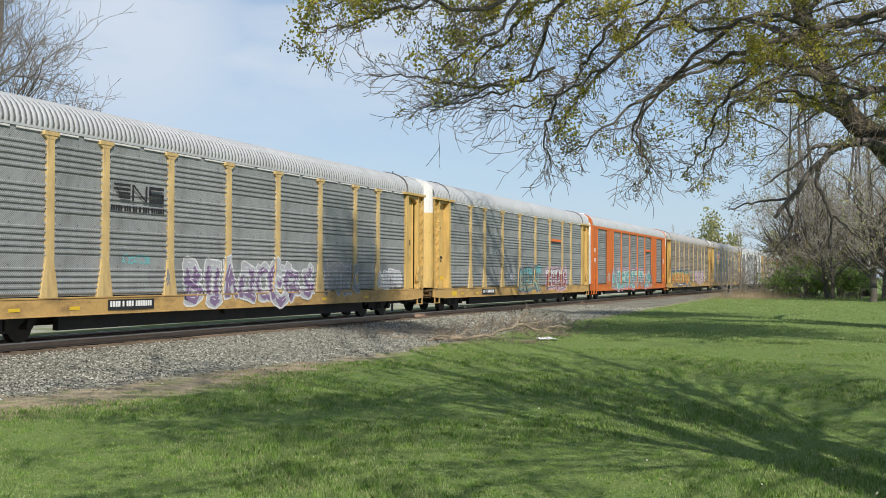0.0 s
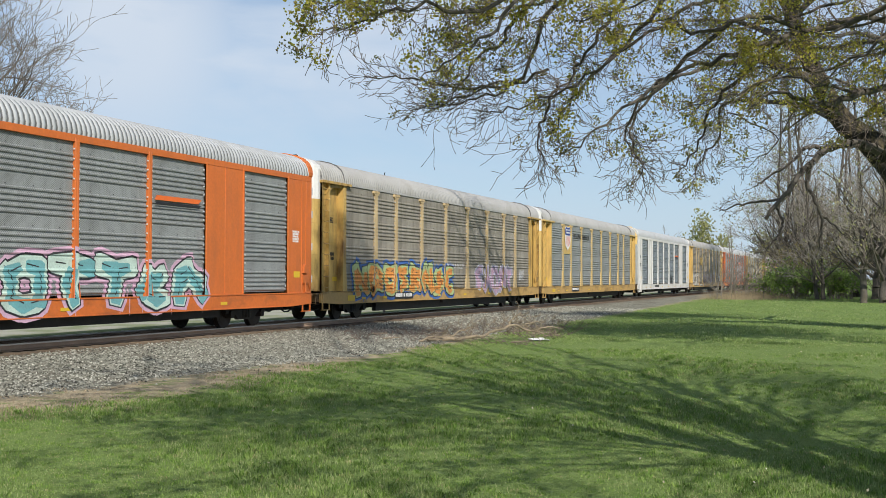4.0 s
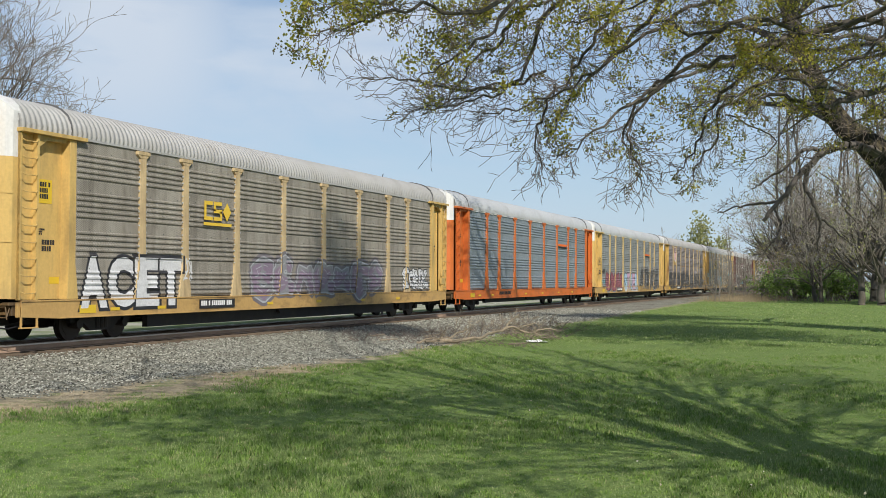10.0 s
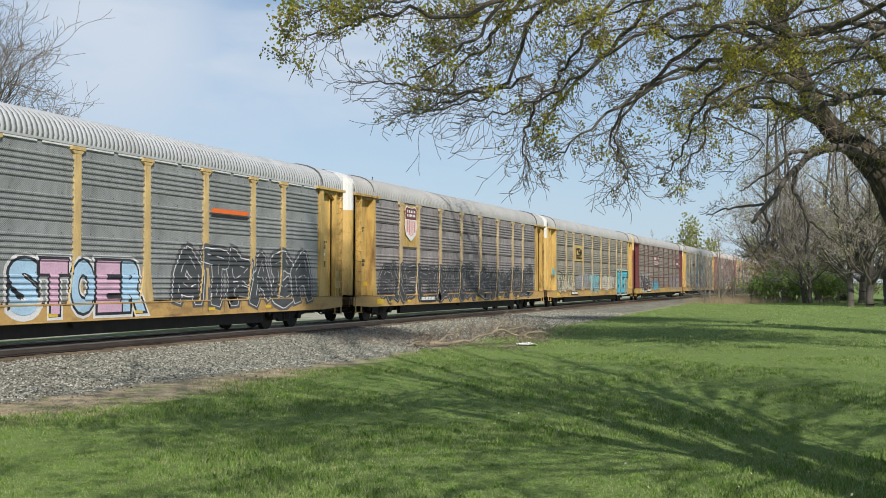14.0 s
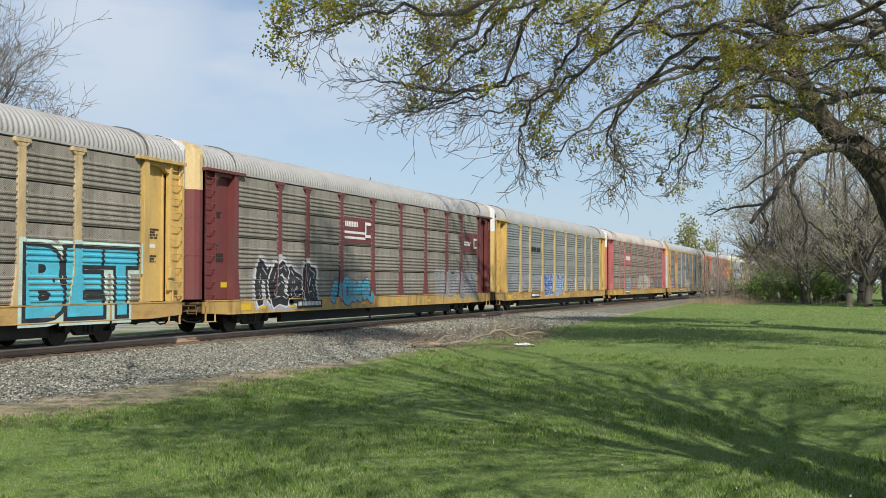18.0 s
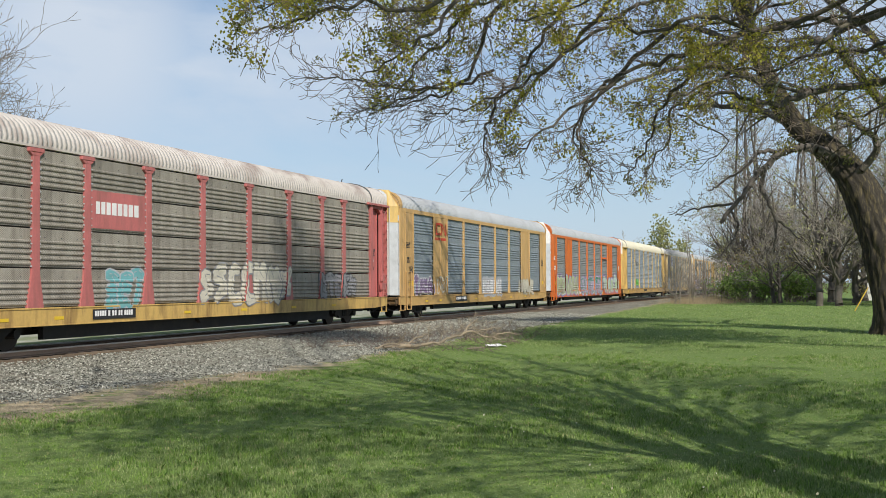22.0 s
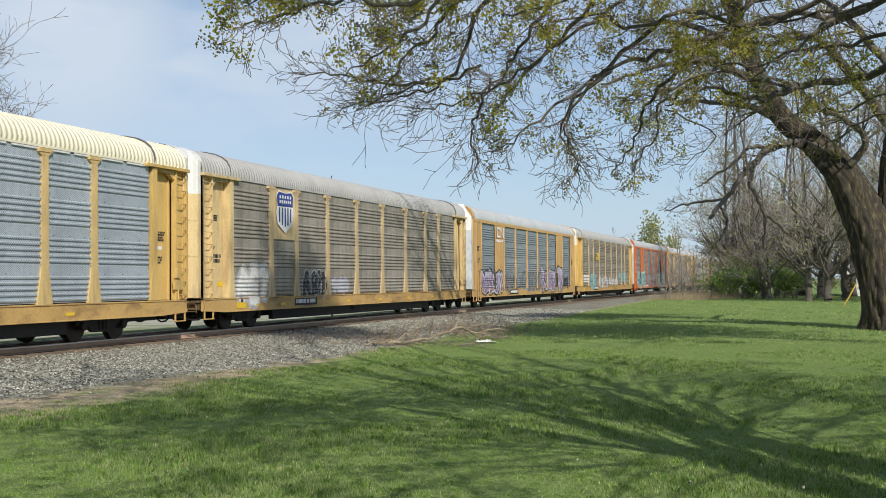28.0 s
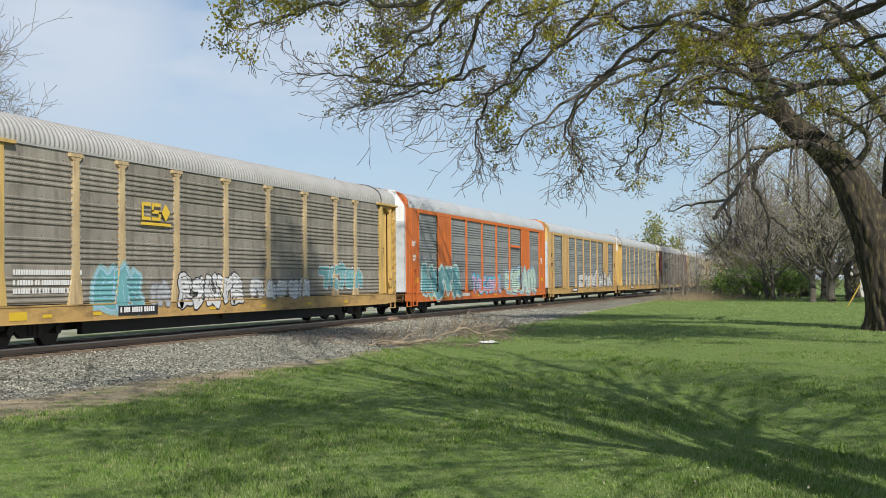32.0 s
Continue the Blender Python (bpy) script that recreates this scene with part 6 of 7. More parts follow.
class Growth:
    """Collects limbs, twigs and twig ends while a tree is grown."""
    def __init__(self, seed):
        self.rnd = random.Random(seed)
        self.rng = np.random.RandomState(seed)
        self.limbs, self.twigs, self.ends, self.lofts = [], [], [], []

    def unit(self):
        r = self.rnd
        return Vector((r.gauss(0, 1), r.gauss(0, 1), r.gauss(0, 1))).normalized()

    def limb(self, points, r0, r1, steps=4, wobble=0.04):
        """A limb along guide points, smoothed and slightly crooked; gives back its fine points and radii."""
        pts = [Vector(p) for p in points]
        fine = []
        for i in range(len(pts) - 1):
            p0, p1, p2, p3 = pts[max(i - 1, 0)], pts[i], pts[i + 1], pts[min(i + 2, len(pts) - 1)]
            for k in range(steps):
                t = k / steps
                q = 0.5 * ((2 * p1) + (p2 - p0) * t + (2 * p0 - 5 * p1 + 4 * p2 - p3) * t * t + (3 * p1 - p0 - 3 * p2 + p3) * t ** 3)
                fine.append(q + self.unit() * wobble * (0 if i == 0 and k == 0 else 1))
        fine.append(pts[-1])
        n = len(fine) - 1
        out = []
        for i in range(n):
            ra, rb = r0 + (r1 - r0) * i / n, r0 + (r1 - r0) * (i + 1) / n
            self.limbs.append((fine[i], fine[i + 1], ra, rb))
            out.append((fine[i], (fine[i + 1] - fine[i]).normalized(), ra, i / n))
        return out

    def branch(self, p, d, length, r, level, bend=0.25, up=0.0, spread=0.9, kids=3, min_r=0.002):
        """A crooked branch that forks; its last order ends in twigs."""
        rnd = self.rnd
        n = max(3, int(length / (0.14 + 0.1 * level)))
        step = length / n
        for i in range(n):
            d = (d + self.unit() * bend * 0.5 + Vector((0, 0, up))).normalized()
            q = p + d * step
            ra, rb = r * (1 - 0.75 * i / n), r * (1 - 0.75 * (i + 1) / n)
            (self.limbs if ra > 0.02 else self.twigs).append((p, q, max(ra, min_r), max(rb, min_r)))
            p = q
            if level > 0 and i > 0 and rnd.random() < kids / n * 1.3:
                side = self.unit()
                side = (side - d * side.dot(d)).normalized()
                self.branch(p, (d + side * spread).normalized(), length * rnd.uniform(0.4, 0.7), max(rb * 0.65, min_r), level - 1, bend, up, spread, kids, min_r)
        self.ends.append(p)

    def dress(self, fine, length, level, rate, up=0.0, bend=0.3, start=0.1, kids=3, ratio=0.45, taper=True, min_r=0.002, forward=0.7):
        """Side branches along a limb."""
        for p, d, r, s in fine:
            if s < start:
                continue
            self.rnd.random()
            for _ in range(int(rate) + (1 if self.rnd.random() < rate % 1 else 0)):
                side = self.unit()
                side = (side - d * side.dot(d)).normalized()
                scale = (1.12 - 0.75 * s) if taper else 1
                self.branch(p, (d * forward + side).normalized(), length * scale * self.rnd.uniform(0.55, 1.15), max(r * ratio, 0.004), level, bend, up, 0.9, kids, min_r)

    def build(self, name, label, base, bark, twig, leaf=None, category="tree", group="", leaf_args=None, sides=8, twig_sides=3, trunk=None):
        tree = tagged(new(name), label, category, group)
        tree.location = base
        off = np.array(base, float)
        v, f = tubes(self.limbs, sides)
        part("branching", mesh_np("branching", v - off, f, bark, True), bark, tree)["kind"] = "stuff"
        for v, f in self.lofts:
            part("trunk", mesh_np("trunk", v - off, f, trunk or bark, True), trunk or bark, tree)
        if self.twigs:
            v, f = tubes(self.twigs, twig_sides)
            part("crown", mesh_np("crown", v - off, f, twig), twig, tree)
        for args in (leaf_args or []):
            leaf, share, size, count, quad = args[:5]
            low, rise = args[5:] or (0, 0)
            pick = [e for e in self.ends if self.rnd.random() < (share * min(max((e.z - low) / rise, 0.12), 1.0) if rise else share)]
            if pick:
                v, f = clusters(pick, size, count, quad, self.rng)
                part("leaves", mesh_np("leaves", v - off, f, leaf), leaf, tree)
        return tree


# the tree beside the viewpoint: its trunk stands outside the view, its lower limbs hang into it
g = Growth(11)
foot = (4.2, 6.4, -0.34)
g.lofts.append(bark_loft([(4.2, 6.4, -0.5), (4.15, 6.4, 1.0), (3.9, 6.6, 3.0), (3.6, 7.0, 5.0), (3.4, 7.2, 6.6), (3.3, 7.5, 8.4)], [0.55, 0.48, 0.44, 0.30, 0.16, 0.06], seed=3, flare=0.2))
NEAR_LIMBS = {
    "a": ([(3.9, 6.6, 2.9), (2.4, 10.4, 4.0), (0.7, 13.6, 3.8), (0.0, 12.8, 3.6), (-0.5, 12.4, 3.4), (-0.9, 12.1, 3.5), (-1.2, 11.9, 3.3)], 0.075, 0.010),
    "b": ([(3.8, 6.8, 3.8), (2.4, 11.0, 5.2), (0.7, 14.7, 4.8), (-0.2, 14.2, 4.7), (-0.9, 13.6, 4.4), (-1.6, 13.1, 4.1), (-2.1, 12.5, 3.8), (-2.5, 11.9, 3.4), (-2.8, 11.4, 3.0), (-3.0, 11.1, 2.8)], 0.085, 0.005),
    "c": ([(3.9, 6.7, 3.4), (2.6, 11.6, 5.0), (0.3, 15.2, 4.7), (-0.8, 15.2, 4.5), (-1.5, 15.6, 4.1), (-2.0, 16.0, 3.9), (-2.0, 16.0, 3.6), (-2.3, 16.2, 3.2), (-2.4, 16.2, 2.8)], 0.07, 0.005),
    "d": ([(3.6, 7.0, 5.0), (1.6, 11.4, 6.4), (-1.2, 13.6, 5.9), (-2.3, 12.4, 5.4), (-3.1, 11.7, 4.6), (-3.4, 11.7, 4.2), (-3.6, 11.6, 3.7), (-4.1, 11.2, 3.6), (-4.6, 10.8, 3.65), (-4.9, 10.5, 3.65)], 0.075, 0.004),
    "e": ([(3.5, 7.0, 5.4), (1.2, 10.4, 6.4), (-1.9, 12.0, 5.5), (-2.8, 10.3, 4.5), (-3.3, 9.6, 4.0), (-3.7, 9.2, 4.0), (-4.0, 8.9, 3.85), (-4.3, 8.6, 3.7), (-4.55, 8.45, 3.65)], 0.06, 0.004),
    "f": ([(3.7, 6.9, 4.4), (1.9, 10.6, 5.6), (-1.1, 12.6, 4.8), (-1.8, 12.2, 4.5), (-2.5, 11.9, 4.0), (-3.1, 11.7, 3.6), (-3.7, 11.6, 3.4), (-4.0, 11.5, 3.4)], 0.055, 0.004),
    "g": ([(-2.0, 12.4, 3.8), (-2.4, 12.3, 3.4), (-2.5, 12.4, 3.1), (-2.4, 12.5, 2.8), (-2.6, 12.5, 2.55)], 0.03, 0.004),
    "h": ([(-3.7, 11.6, 3.7), (-4.2, 11.3, 3.5), (-4.6, 11.0, 3.35)], 0.022, 0.004),
    "i": ([(1.4, 10.2, 6.4), (-0.6, 10.6, 5.7), (-2.2, 10.4, 4.7), (-2.9, 10.0, 4.3), (-3.3, 9.7, 3.8), (-3.6, 9.5, 3.55), (-3.8, 9.3, 3.35)], 0.06, 0.005),
    "j": ([(2.0, 11.6, 5.2), (-0.3, 13.2, 4.4), (-1.1, 12.4, 4.4), (-1.7, 12.1, 4.2), (-2.1, 11.8, 4.3), (-2.7, 11.4, 4.1)], 0.06, 0.006),
    "k": ([(0.0, 12.8, 3.6), (-0.4, 12.6, 3.6), (-0.8, 12.3, 3.7), (-1.4, 12.1, 3.5), (-1.8, 11.9, 3.4)], 0.035, 0.005),
    "l": ([(-1.9, 16.1, 3.9), (-1.2, 16.1, 3.5), (-1.7, 16.1, 3.1)], 0.02, 0.005),
    "n": ([(3.0, 9.6, 4.2), (1.3, 12.1, 4.1), (0.6, 12.7, 4.0), (-0.0, 13.2, 4.05), (-0.6, 13.4, 3.95), (-1.2, 13.3, 4.0), (-1.6, 13.1, 3.8)], 0.05, 0.006),
    "o": ([(3.1, 10.0, 5.0), (1.4, 13.1, 5.1), (0.3, 13.7, 4.9), (-0.4, 13.8, 4.8), (-1.1, 13.6, 4.55), (-1.7, 13.4, 4.5), (-2.2, 13.0, 4.3)], 0.05, 0.006),
    "p": ([(3.2, 10.4, 3.4), (1.5, 14.1, 3.5), (1.0, 14.7, 3.75), (0.5, 15.2, 3.65), (-0.1, 15.2, 3.65), (-0.5, 15.2, 3.5)], 0.045, 0.006),
    "q": ([(2.2, 9.4, 5.4), (0.3, 11.2, 5.0), (-0.8, 11.6, 4.65), (-1.6, 11.6, 4.55), (-2.4, 11.2, 4.3), (-2.8, 10.8, 4.1)], 0.05, 0.006),
    "r": ([(1.6, 10.6, 6.0), (-0.8, 12.1, 5.4), (-1.9, 12.5, 5.15), (-2.8, 12.4, 4.85), (-3.4, 11.7, 4.55), (-3.9, 11.3, 4.3), (-4.2, 11.0, 4.15)], 0.05, 0.006),
    "s": ([(0.6, 9.6, 5.8), (-1.8, 11.0, 5.1), (-2.8, 10.8, 4.75), (-3.5, 10.4, 4.55), (-4.0, 10.0, 4.3), (-4.4, 9.5, 4.15), (-4.75, 9.2, 4.05)], 0.045, 0.006),
    "t": ([(3.0, 9.4, 3.9), (1.2, 12.4, 4.5), (0.6, 13.0, 4.45), (-0.1, 13.2, 4.4), (-0.6, 13.0, 4.3), (-1.1, 12.8, 4.35)], 0.05, 0.006),
    "u": ([(3.1, 9.8, 3.2), (1.4, 12.9, 3.3), (0.8, 13.6, 3.35), (0.4, 14.0, 3.2), (0.0, 14.2, 3.0)], 0.04, 0.006),
    "v": ([(-1.7, 12.1, 5.2), (-2.4, 11.9, 4.7), (-2.8, 11.8, 4.1), (-3.1, 11.8, 3.7), (-3.4, 11.7, 3.4)], 0.05, 0.006),
    "w": ([(-1.9, 12.8, 5.1), (-2.5, 12.7, 4.4), (-3.0, 12.6, 3.9), (-3.3, 12.5, 3.5), (-3.5, 12.5, 3.1)], 0.05, 0.006),
    "x": ([(-1.5, 13.1, 4.5), (-2.1, 13.0, 4.0), (-2.5, 12.9, 3.6), (-2.7, 12.9, 3.2), (-2.5, 12.9, 2.9)], 0.05, 0.006),
    "y": ([(-2.6, 11.1, 5.0), (-3.2, 10.9, 4.4), (-3.5, 10.8, 4.0), (-3.8, 10.7, 3.7), (-4.0, 10.6, 3.3)], 0.05, 0.006),
    "z": ([(-0.9, 13.6, 4.4), (-1.5, 13.6, 3.9), (-1.8, 13.6, 3.6), (-1.9, 13.5, 3.2), (-2.2, 13.5, 2.8)], 0.05, 0.006),
    "fh": ([(-3.3, 11.8, 3.85), (-3.7, 11.7, 3.66), (-4.1, 11.5, 3.5), (-4.5, 11.3, 3.42)], 0.03, 0.005),
    "gl": ([(-3.2, 11.8, 3.7), (-3.3, 11.7, 3.35), (-3.38, 11.65, 3.05), (-3.3, 11.7, 2.75)], 0.03, 0.005),
    "m": ([(2.6, 9.6, 5.0), (0.7, 12.7, 4.6), (0.2, 12.2, 4.1), (-0.1, 12.0, 3.8), (-0.6, 11.8, 3.5)], 0.05, 0.006),
}
for key, (guide, r0, r1) in NEAR_LIMBS.items():
    fine = g.limb(guide, r0 * (0.85 if key == "a" else 0.6), r1 * 0.8, 5, 0.035)
    bare = set(key) <= set("dfhgl")                  # these limbs carry hardly any leaf
    before = len(g.ends)
    g.dress(fine, 0.62 if bare else 0.54, 2, 2.7 if guide[-1][0] < -1.4 else 2.1, up=0.02 if bare else 0.01, bend=0.36, start=0.28, kids=3.6, ratio=0.3, min_r=0.003, forward=1.3 if bare else 0.8)
    if bare:
        g.ends[before:] = [e for e in g.ends[before:] if g.rnd.random() < 0.12]
near_tree = g.build("maple_tree", "spreading maple tree with low limbs and yellow-green spring blossom", foot, BARK, TWIG,
                    trunk=FURROWED, leaf_args=[(BLOSSOM, 0.040, 0.062, 95, 0.0175, 2.9, 1.2), (YOUNG_LEAF, 0.060, 0.035, 30, 0.015, 2.2, 1.0)])
bm = bmesh.new()
for a, b in (((-0.35, 12.47, 3.72), (-0.41, 12.47, 3.62)), ((-0.41, 12.47, 3.62), (-0.47, 12.47, 3.42))):
    add_rod(bm, [p - q for p, q in zip(a, foot)], [p - q for p, q in zip(b, foot)], 0.013)
part("broken_stub", bm, WHITE_PAINT, near_tree, "bare white broken stub without bark")


def upper_crown(g, centre, z0, z1, reach, n, side, min_z, out, core=0.0, start=0.25, thick=0.09):
    """Limbs of a crown above the picture, thick with young leaves; out keeps them off the view."""
    for i in range(n):
        s = i / n
        a = i * 2.4
        p = Vector((*centre, z0 + (z1 - z0) * s)) + Vector((math.cos(a), math.sin(a), 0)) * core * (0.4 + 0.6 * s)
        r = reach * (1 - 0.45 * s) * g.rnd.uniform(0.6, 1.1)
        q = p + Vector((math.cos(a) * r + side[0], math.sin(a) * r + side[1], 0.8 + 1.6 * s))
        q.z = max(q.z, min_z + out * max(q.y, 0))
        mid = (p + q) / 2 + Vector((0, 0, 0.6))
        mid.z = max(mid.z, min_z + out * max(mid.y, 0))
        fine = g.limb([p, mid, q], thick, 0.015, 6, 0.08)
        g.dress(fine, 1.3, 2, 1.1, up=0.05, bend=0.3, start=start, kids=3.0, ratio=0.4, min_r=0.008)


g = Growth(12)
for k in range(6):                         # the trunk forks into limbs that bear the crown
    a = k * math.tau / 6 + 0.4
    g.limb([(3.7, 6.9, 4.6), (3.9 + math.cos(a) * 1.3, 7.2 + math.sin(a) * 1.3, 6.8), (3.9 + math.cos(a) * 2.6, 7.6 + math.sin(a) * 2.6, 9.2), (3.7 + math.cos(a) * 3.6, 8.0 + math.sin(a) * 3.6, 11.4)], 0.10, 0.03, 6, 0.14)
upper_crown(g, (4.2, 6.9), 5.4, 10.2, 9.3, 116, (-0.7, 1.2), 2.9, 0.262, 3.0, 0.3, 0.03)
crown_2 = g.build("maple_crown", "upper crown", foot, BARK, TWIG, leaf_args=[(YOUNG_LEAF, 0.24, 0.17, 8, 0.066)])
for o in list(crown_2.children):        # it belongs to the same tree
    o.parent = near_tree
bpy.data.objects.remove(crown_2)

# a taller tree of the same row, beside the view: only its shade is seen
g = Growth(13)
foot = (6.4, 5.0, -0.34)
g.lofts.append(bark_loft([(6.4, 5.0, -0.5), (6.4, 5.1, 4.0), (6.3, 5.6, 8.0), (6.2, 6.2, 10.5)], [0.48, 0.40, 0.30, 0.16], seed=9, flare=0.2))
for k in range(7):                         # it forks low into slim limbs that spread like a vase
    a = k * math.tau / 7
    g.limb([(6.3, 5.6, 8.0), (6.1 + math.cos(a) * 1.6, 6.6 + math.sin(a) * 1.6, 12.0), (5.6 + math.cos(a) * 2.9, 8.8 + math.sin(a) * 2.9, 18.0), (4.9 + math.cos(a) * 1.8, 11.2 + math.sin(a) * 1.8, 24.0)], 0.085, 0.035, 6, 0.12)
upper_crown(g, (4.9, 11.2), 22.6, 26.0, 3.2, 40, (-0.4, 0.4), 8.0, 0.27)
g.build("maple_tree", "tall maple tree in young leaf, standing beside the lawn", foot, BARK, TWIG, trunk=FURROWED, leaf_args=[(YOUNG_LEAF, 0.42, 0.16, 10, 0.07)])
# and one farther along the row, unseen, added to shade the far lawn
g = Growth(14)
foot = (9.3, 27.5, -0.34)
g.lofts.append(bark_loft([(9.3, 27.5, -0.5), (9.2, 27.5, 2.0), (8.4, 27.7, 6.0), (5.5, 28.0, 11.0), (4.5, 28.0, 13.5)], [0.34, 0.28, 0.20, 0.11, 0.05], seed=10, flare=0.2))
upper_crown(g, (4.2, 28.0), 9.6, 13.6, 7.4, 84, (-0.4, 0.6), 2.6, 0.25, 1.0)
g.build("maple_tree", "unseen maple tree in young leaf, added to shade the far lawn", foot, BARK, TWIG, leaf_args=[(YOUNG_LEAF, 0.30, 0.2, 10, 0.09)])

# the big leaning maple farther down the lawn
g = Growth(23)
foot = (2.0, 44.6, -0.34)
g.lofts.append(bark_loft([(2.6, 44.5, -0.7), (2.55, 44.5, 0.1), (2.36, 44.6, 1.4), (2.05, 44.7, 2.8), (1.70, 44.8, 3.9), (1.22, 44.8, 5.0), (0.72, 44.8, 5.8), (-0.12, 44.8, 6.7), (-1.08, 44.8, 7.6), (-1.9, 44.4, 9.1), (-2.5, 44.2, 10.6)],
                         [0.92, 0.86, 0.84, 0.80, 0.76, 0.66, 0.55, 0.44, 0.37, 0.33, 0.28], seed=5, flare=0.16))
g.lofts.append(bark_loft([(2.5, 44.8, 0.9), (2.75, 45.0, 3.5), (2.8, 45.1, 4.7), (2.85, 45.1, 6.0), (3.1, 45.2, 7.6), (3.3, 45.2, 10.1), (3.7, 45.6, 13.6)], [0.62, 0.58, 0.52, 0.44, 0.38, 0.28, 0.12], seed=8))
FAR_LIMBS = [
    ([(0.4, 44.5, 6.2), (-0.4, 44.0, 6.5), (-0.9, 43.6, 6.5), (-1.5, 43.2, 6.3), (-2.0, 42.7, 5.8), (-2.3, 42.5, 5.5), (-2.8, 42.1, 4.7), (-3.6, 41.8, 3.7)], 0.19, 0.07),
    ([(-2.3, 44.3, 10.2), (-2.9, 44.2, 11.7), (-3.7, 43.5, 13.8), (-5.1, 42.9, 16.5)], 0.36, 0.08),
    ([(-2.1, 42.6, 5.6), (-2.2, 42.6, 4.9), (-1.9, 42.6, 4.3), (-1.7, 42.6, 3.5), (-1.8, 42.6, 2.6)], 0.10, 0.025),
    ([(-3.0, 42.1, 4.4), (-3.8, 42.0, 4.3), (-4.6, 41.9, 4.2), (-5.2, 41.8, 4.0)], 0.06, 0.015),
    ([(-1.5, 43.2, 6.3), (-2.2, 42.7, 6.3), (-2.7, 42.5, 5.8), (-3.5, 42.2, 5.2), (-4.0, 42.0, 4.9)], 0.08, 0.02),
    ([(-1.7, 42.6, 3.8), (-1.2, 42.7, 3.4), (-0.8, 42.7, 3.0)], 0.05, 0.015),
    ([(-3.2, 42.0, 4.1), (-3.0, 42.0, 3.5), (-3.3, 41.9, 2.9), (-3.6, 41.9, 2.5)], 0.05, 0.015),
    ([(1.0, 44.5, 5.4), (1.8, 43.6, 6.5), (1.1, 43.2, 7.2), (0.1, 42.8, 7.7), (-0.8, 42.5, 8.5), (-2.0, 42.1, 8.9)], 0.15, 0.03),
    ([(-1.8, 44.3, 8.8), (-3.6, 43.0, 9.6), (-5.6, 42.4, 9.4), (-7.4, 41.8, 8.8)], 0.18, 0.03),
    ([(-2.4, 44.1, 10.0), (-4.6, 45.6, 11.6), (-7.0, 47.0, 12.2)], 0.18, 0.03),
    ([(2.8, 45.0, 7.0), (1.0, 42.0, 9.0), (0.0, 39.5, 9.6), (-1.4, 37.5, 9.2)], 0.20, 0.03),
    ([(2.9, 45.1, 8.5), (5.0, 47.5, 11.0), (7.2, 49.5, 12.6)], 0.2, 0.03),
    ([(3.0, 45.1, 9.0), (1.0, 47.0, 12.0), (-1.0, 49.5, 14.0)], 0.18, 0.03),
    ([(3.2, 45.3, 11.0), (4.2, 42.0, 14.0), (4.0, 39.5, 16.0)], 0.16, 0.03),
    ([(-0.4, 44.7, 6.8), (-2.0, 46.5, 8.2), (-4.4, 48.6, 9.0), (-6.2, 50.5, 9.2)], 0.2, 0.03),
    ([(3.3, 45.5, 12.5), (2.6, 44.5, 16.0), (2.0, 43.5, 19.0)], 0.14, 0.03),
    ([(-2.8, 44.1, 11.4), (-1.6, 41.5, 14.0), (-1.8, 39.0, 16.0)], 0.16, 0.03),
    ([(-3.9, 43.5, 14.0), (-6.0, 41.0, 16.5), (-7.5, 39.0, 18.0)], 0.12, 0.03),
    ([(-3.4, 43.8, 12.8), (-6.6, 42.4, 14.0), (-9.6, 41.6, 14.2)], 0.14, 0.03),
    ([(2.7, 45.0, 5.0), (4.6, 43.6, 6.4), (6.2, 42.0, 6.8)], 0.16, 0.03),
    ([(-2.8, 44.1, 11.6), (-3.4, 40.5, 14.5), (-4.0, 37.5, 17.0), (-4.4, 34.0, 18.5)], 0.16, 0.04),
    ([(-3.4, 40.5, 14.5), (-5.4, 38.0, 16.0), (-7.4, 35.0, 17.0)], 0.10, 0.03),
    ([(-3.4, 40.5, 14.5), (-2.4, 37.0, 16.5), (-1.4, 33.5, 18.0)], 0.10, 0.03),
    ([(-4.0, 37.5, 17.0), (-6.4, 36.0, 18.5), (-8.0, 33.5, 19.0)], 0.08, 0.03),
    ([(-3.9, 43.5, 14.0), (-4.6, 40.0, 17.0), (-5.4, 36.0, 19.5)], 0.12, 0.03),
]
for i, (guide, r0, r1) in enumerate(FAR_LIMBS):
    fine = g.limb(guide, r0, r1, 6, 0.05)
    if i in (0, 2, 3, 4, 5, 6):         # the low bough is nearly bare
        g.dress(fine, 0.9, 2, 1.0, up=-0.03, bend=0.4, start=0.3, kids=3.0, ratio=0.25, min_r=0.008)
        continue
    g.dress(fine, 2.1, 3, 1.35, up=-0.012, bend=0.42, start=0.2, kids=3.2, ratio=0.36, min_r=0.008)
far_tree = g.build("maple_tree", "large leaning maple tree with deeply furrowed bark and few leaves", foot, BARK, TWIG, sides=10, trunk=FURROWED,
                   leaf_args=[(BLOSSOM, 0.032, 0.12, 28, 0.035, 4.5, 3.0), (YOUNG_LEAF, 0.028, 0.13, 20, 0.04, 4.5, 4.0)])


g = Growth(24)
upper_crown(g, (2.4, 42.5), 13.4, 14.8, 4.6, 50, (0.0, 0.2), 13.4, 0.0)
crown_2 = g.build("maple_crown", "upper crown", foot, BARK, TWIG, leaf_args=[(YOUNG_LEAF, 0.22, 0.2, 9, 0.10)])
for o in list(crown_2.children):        # the same tree above the picture
    o.parent = far_tree
bpy.data.objects.remove(crown_2)


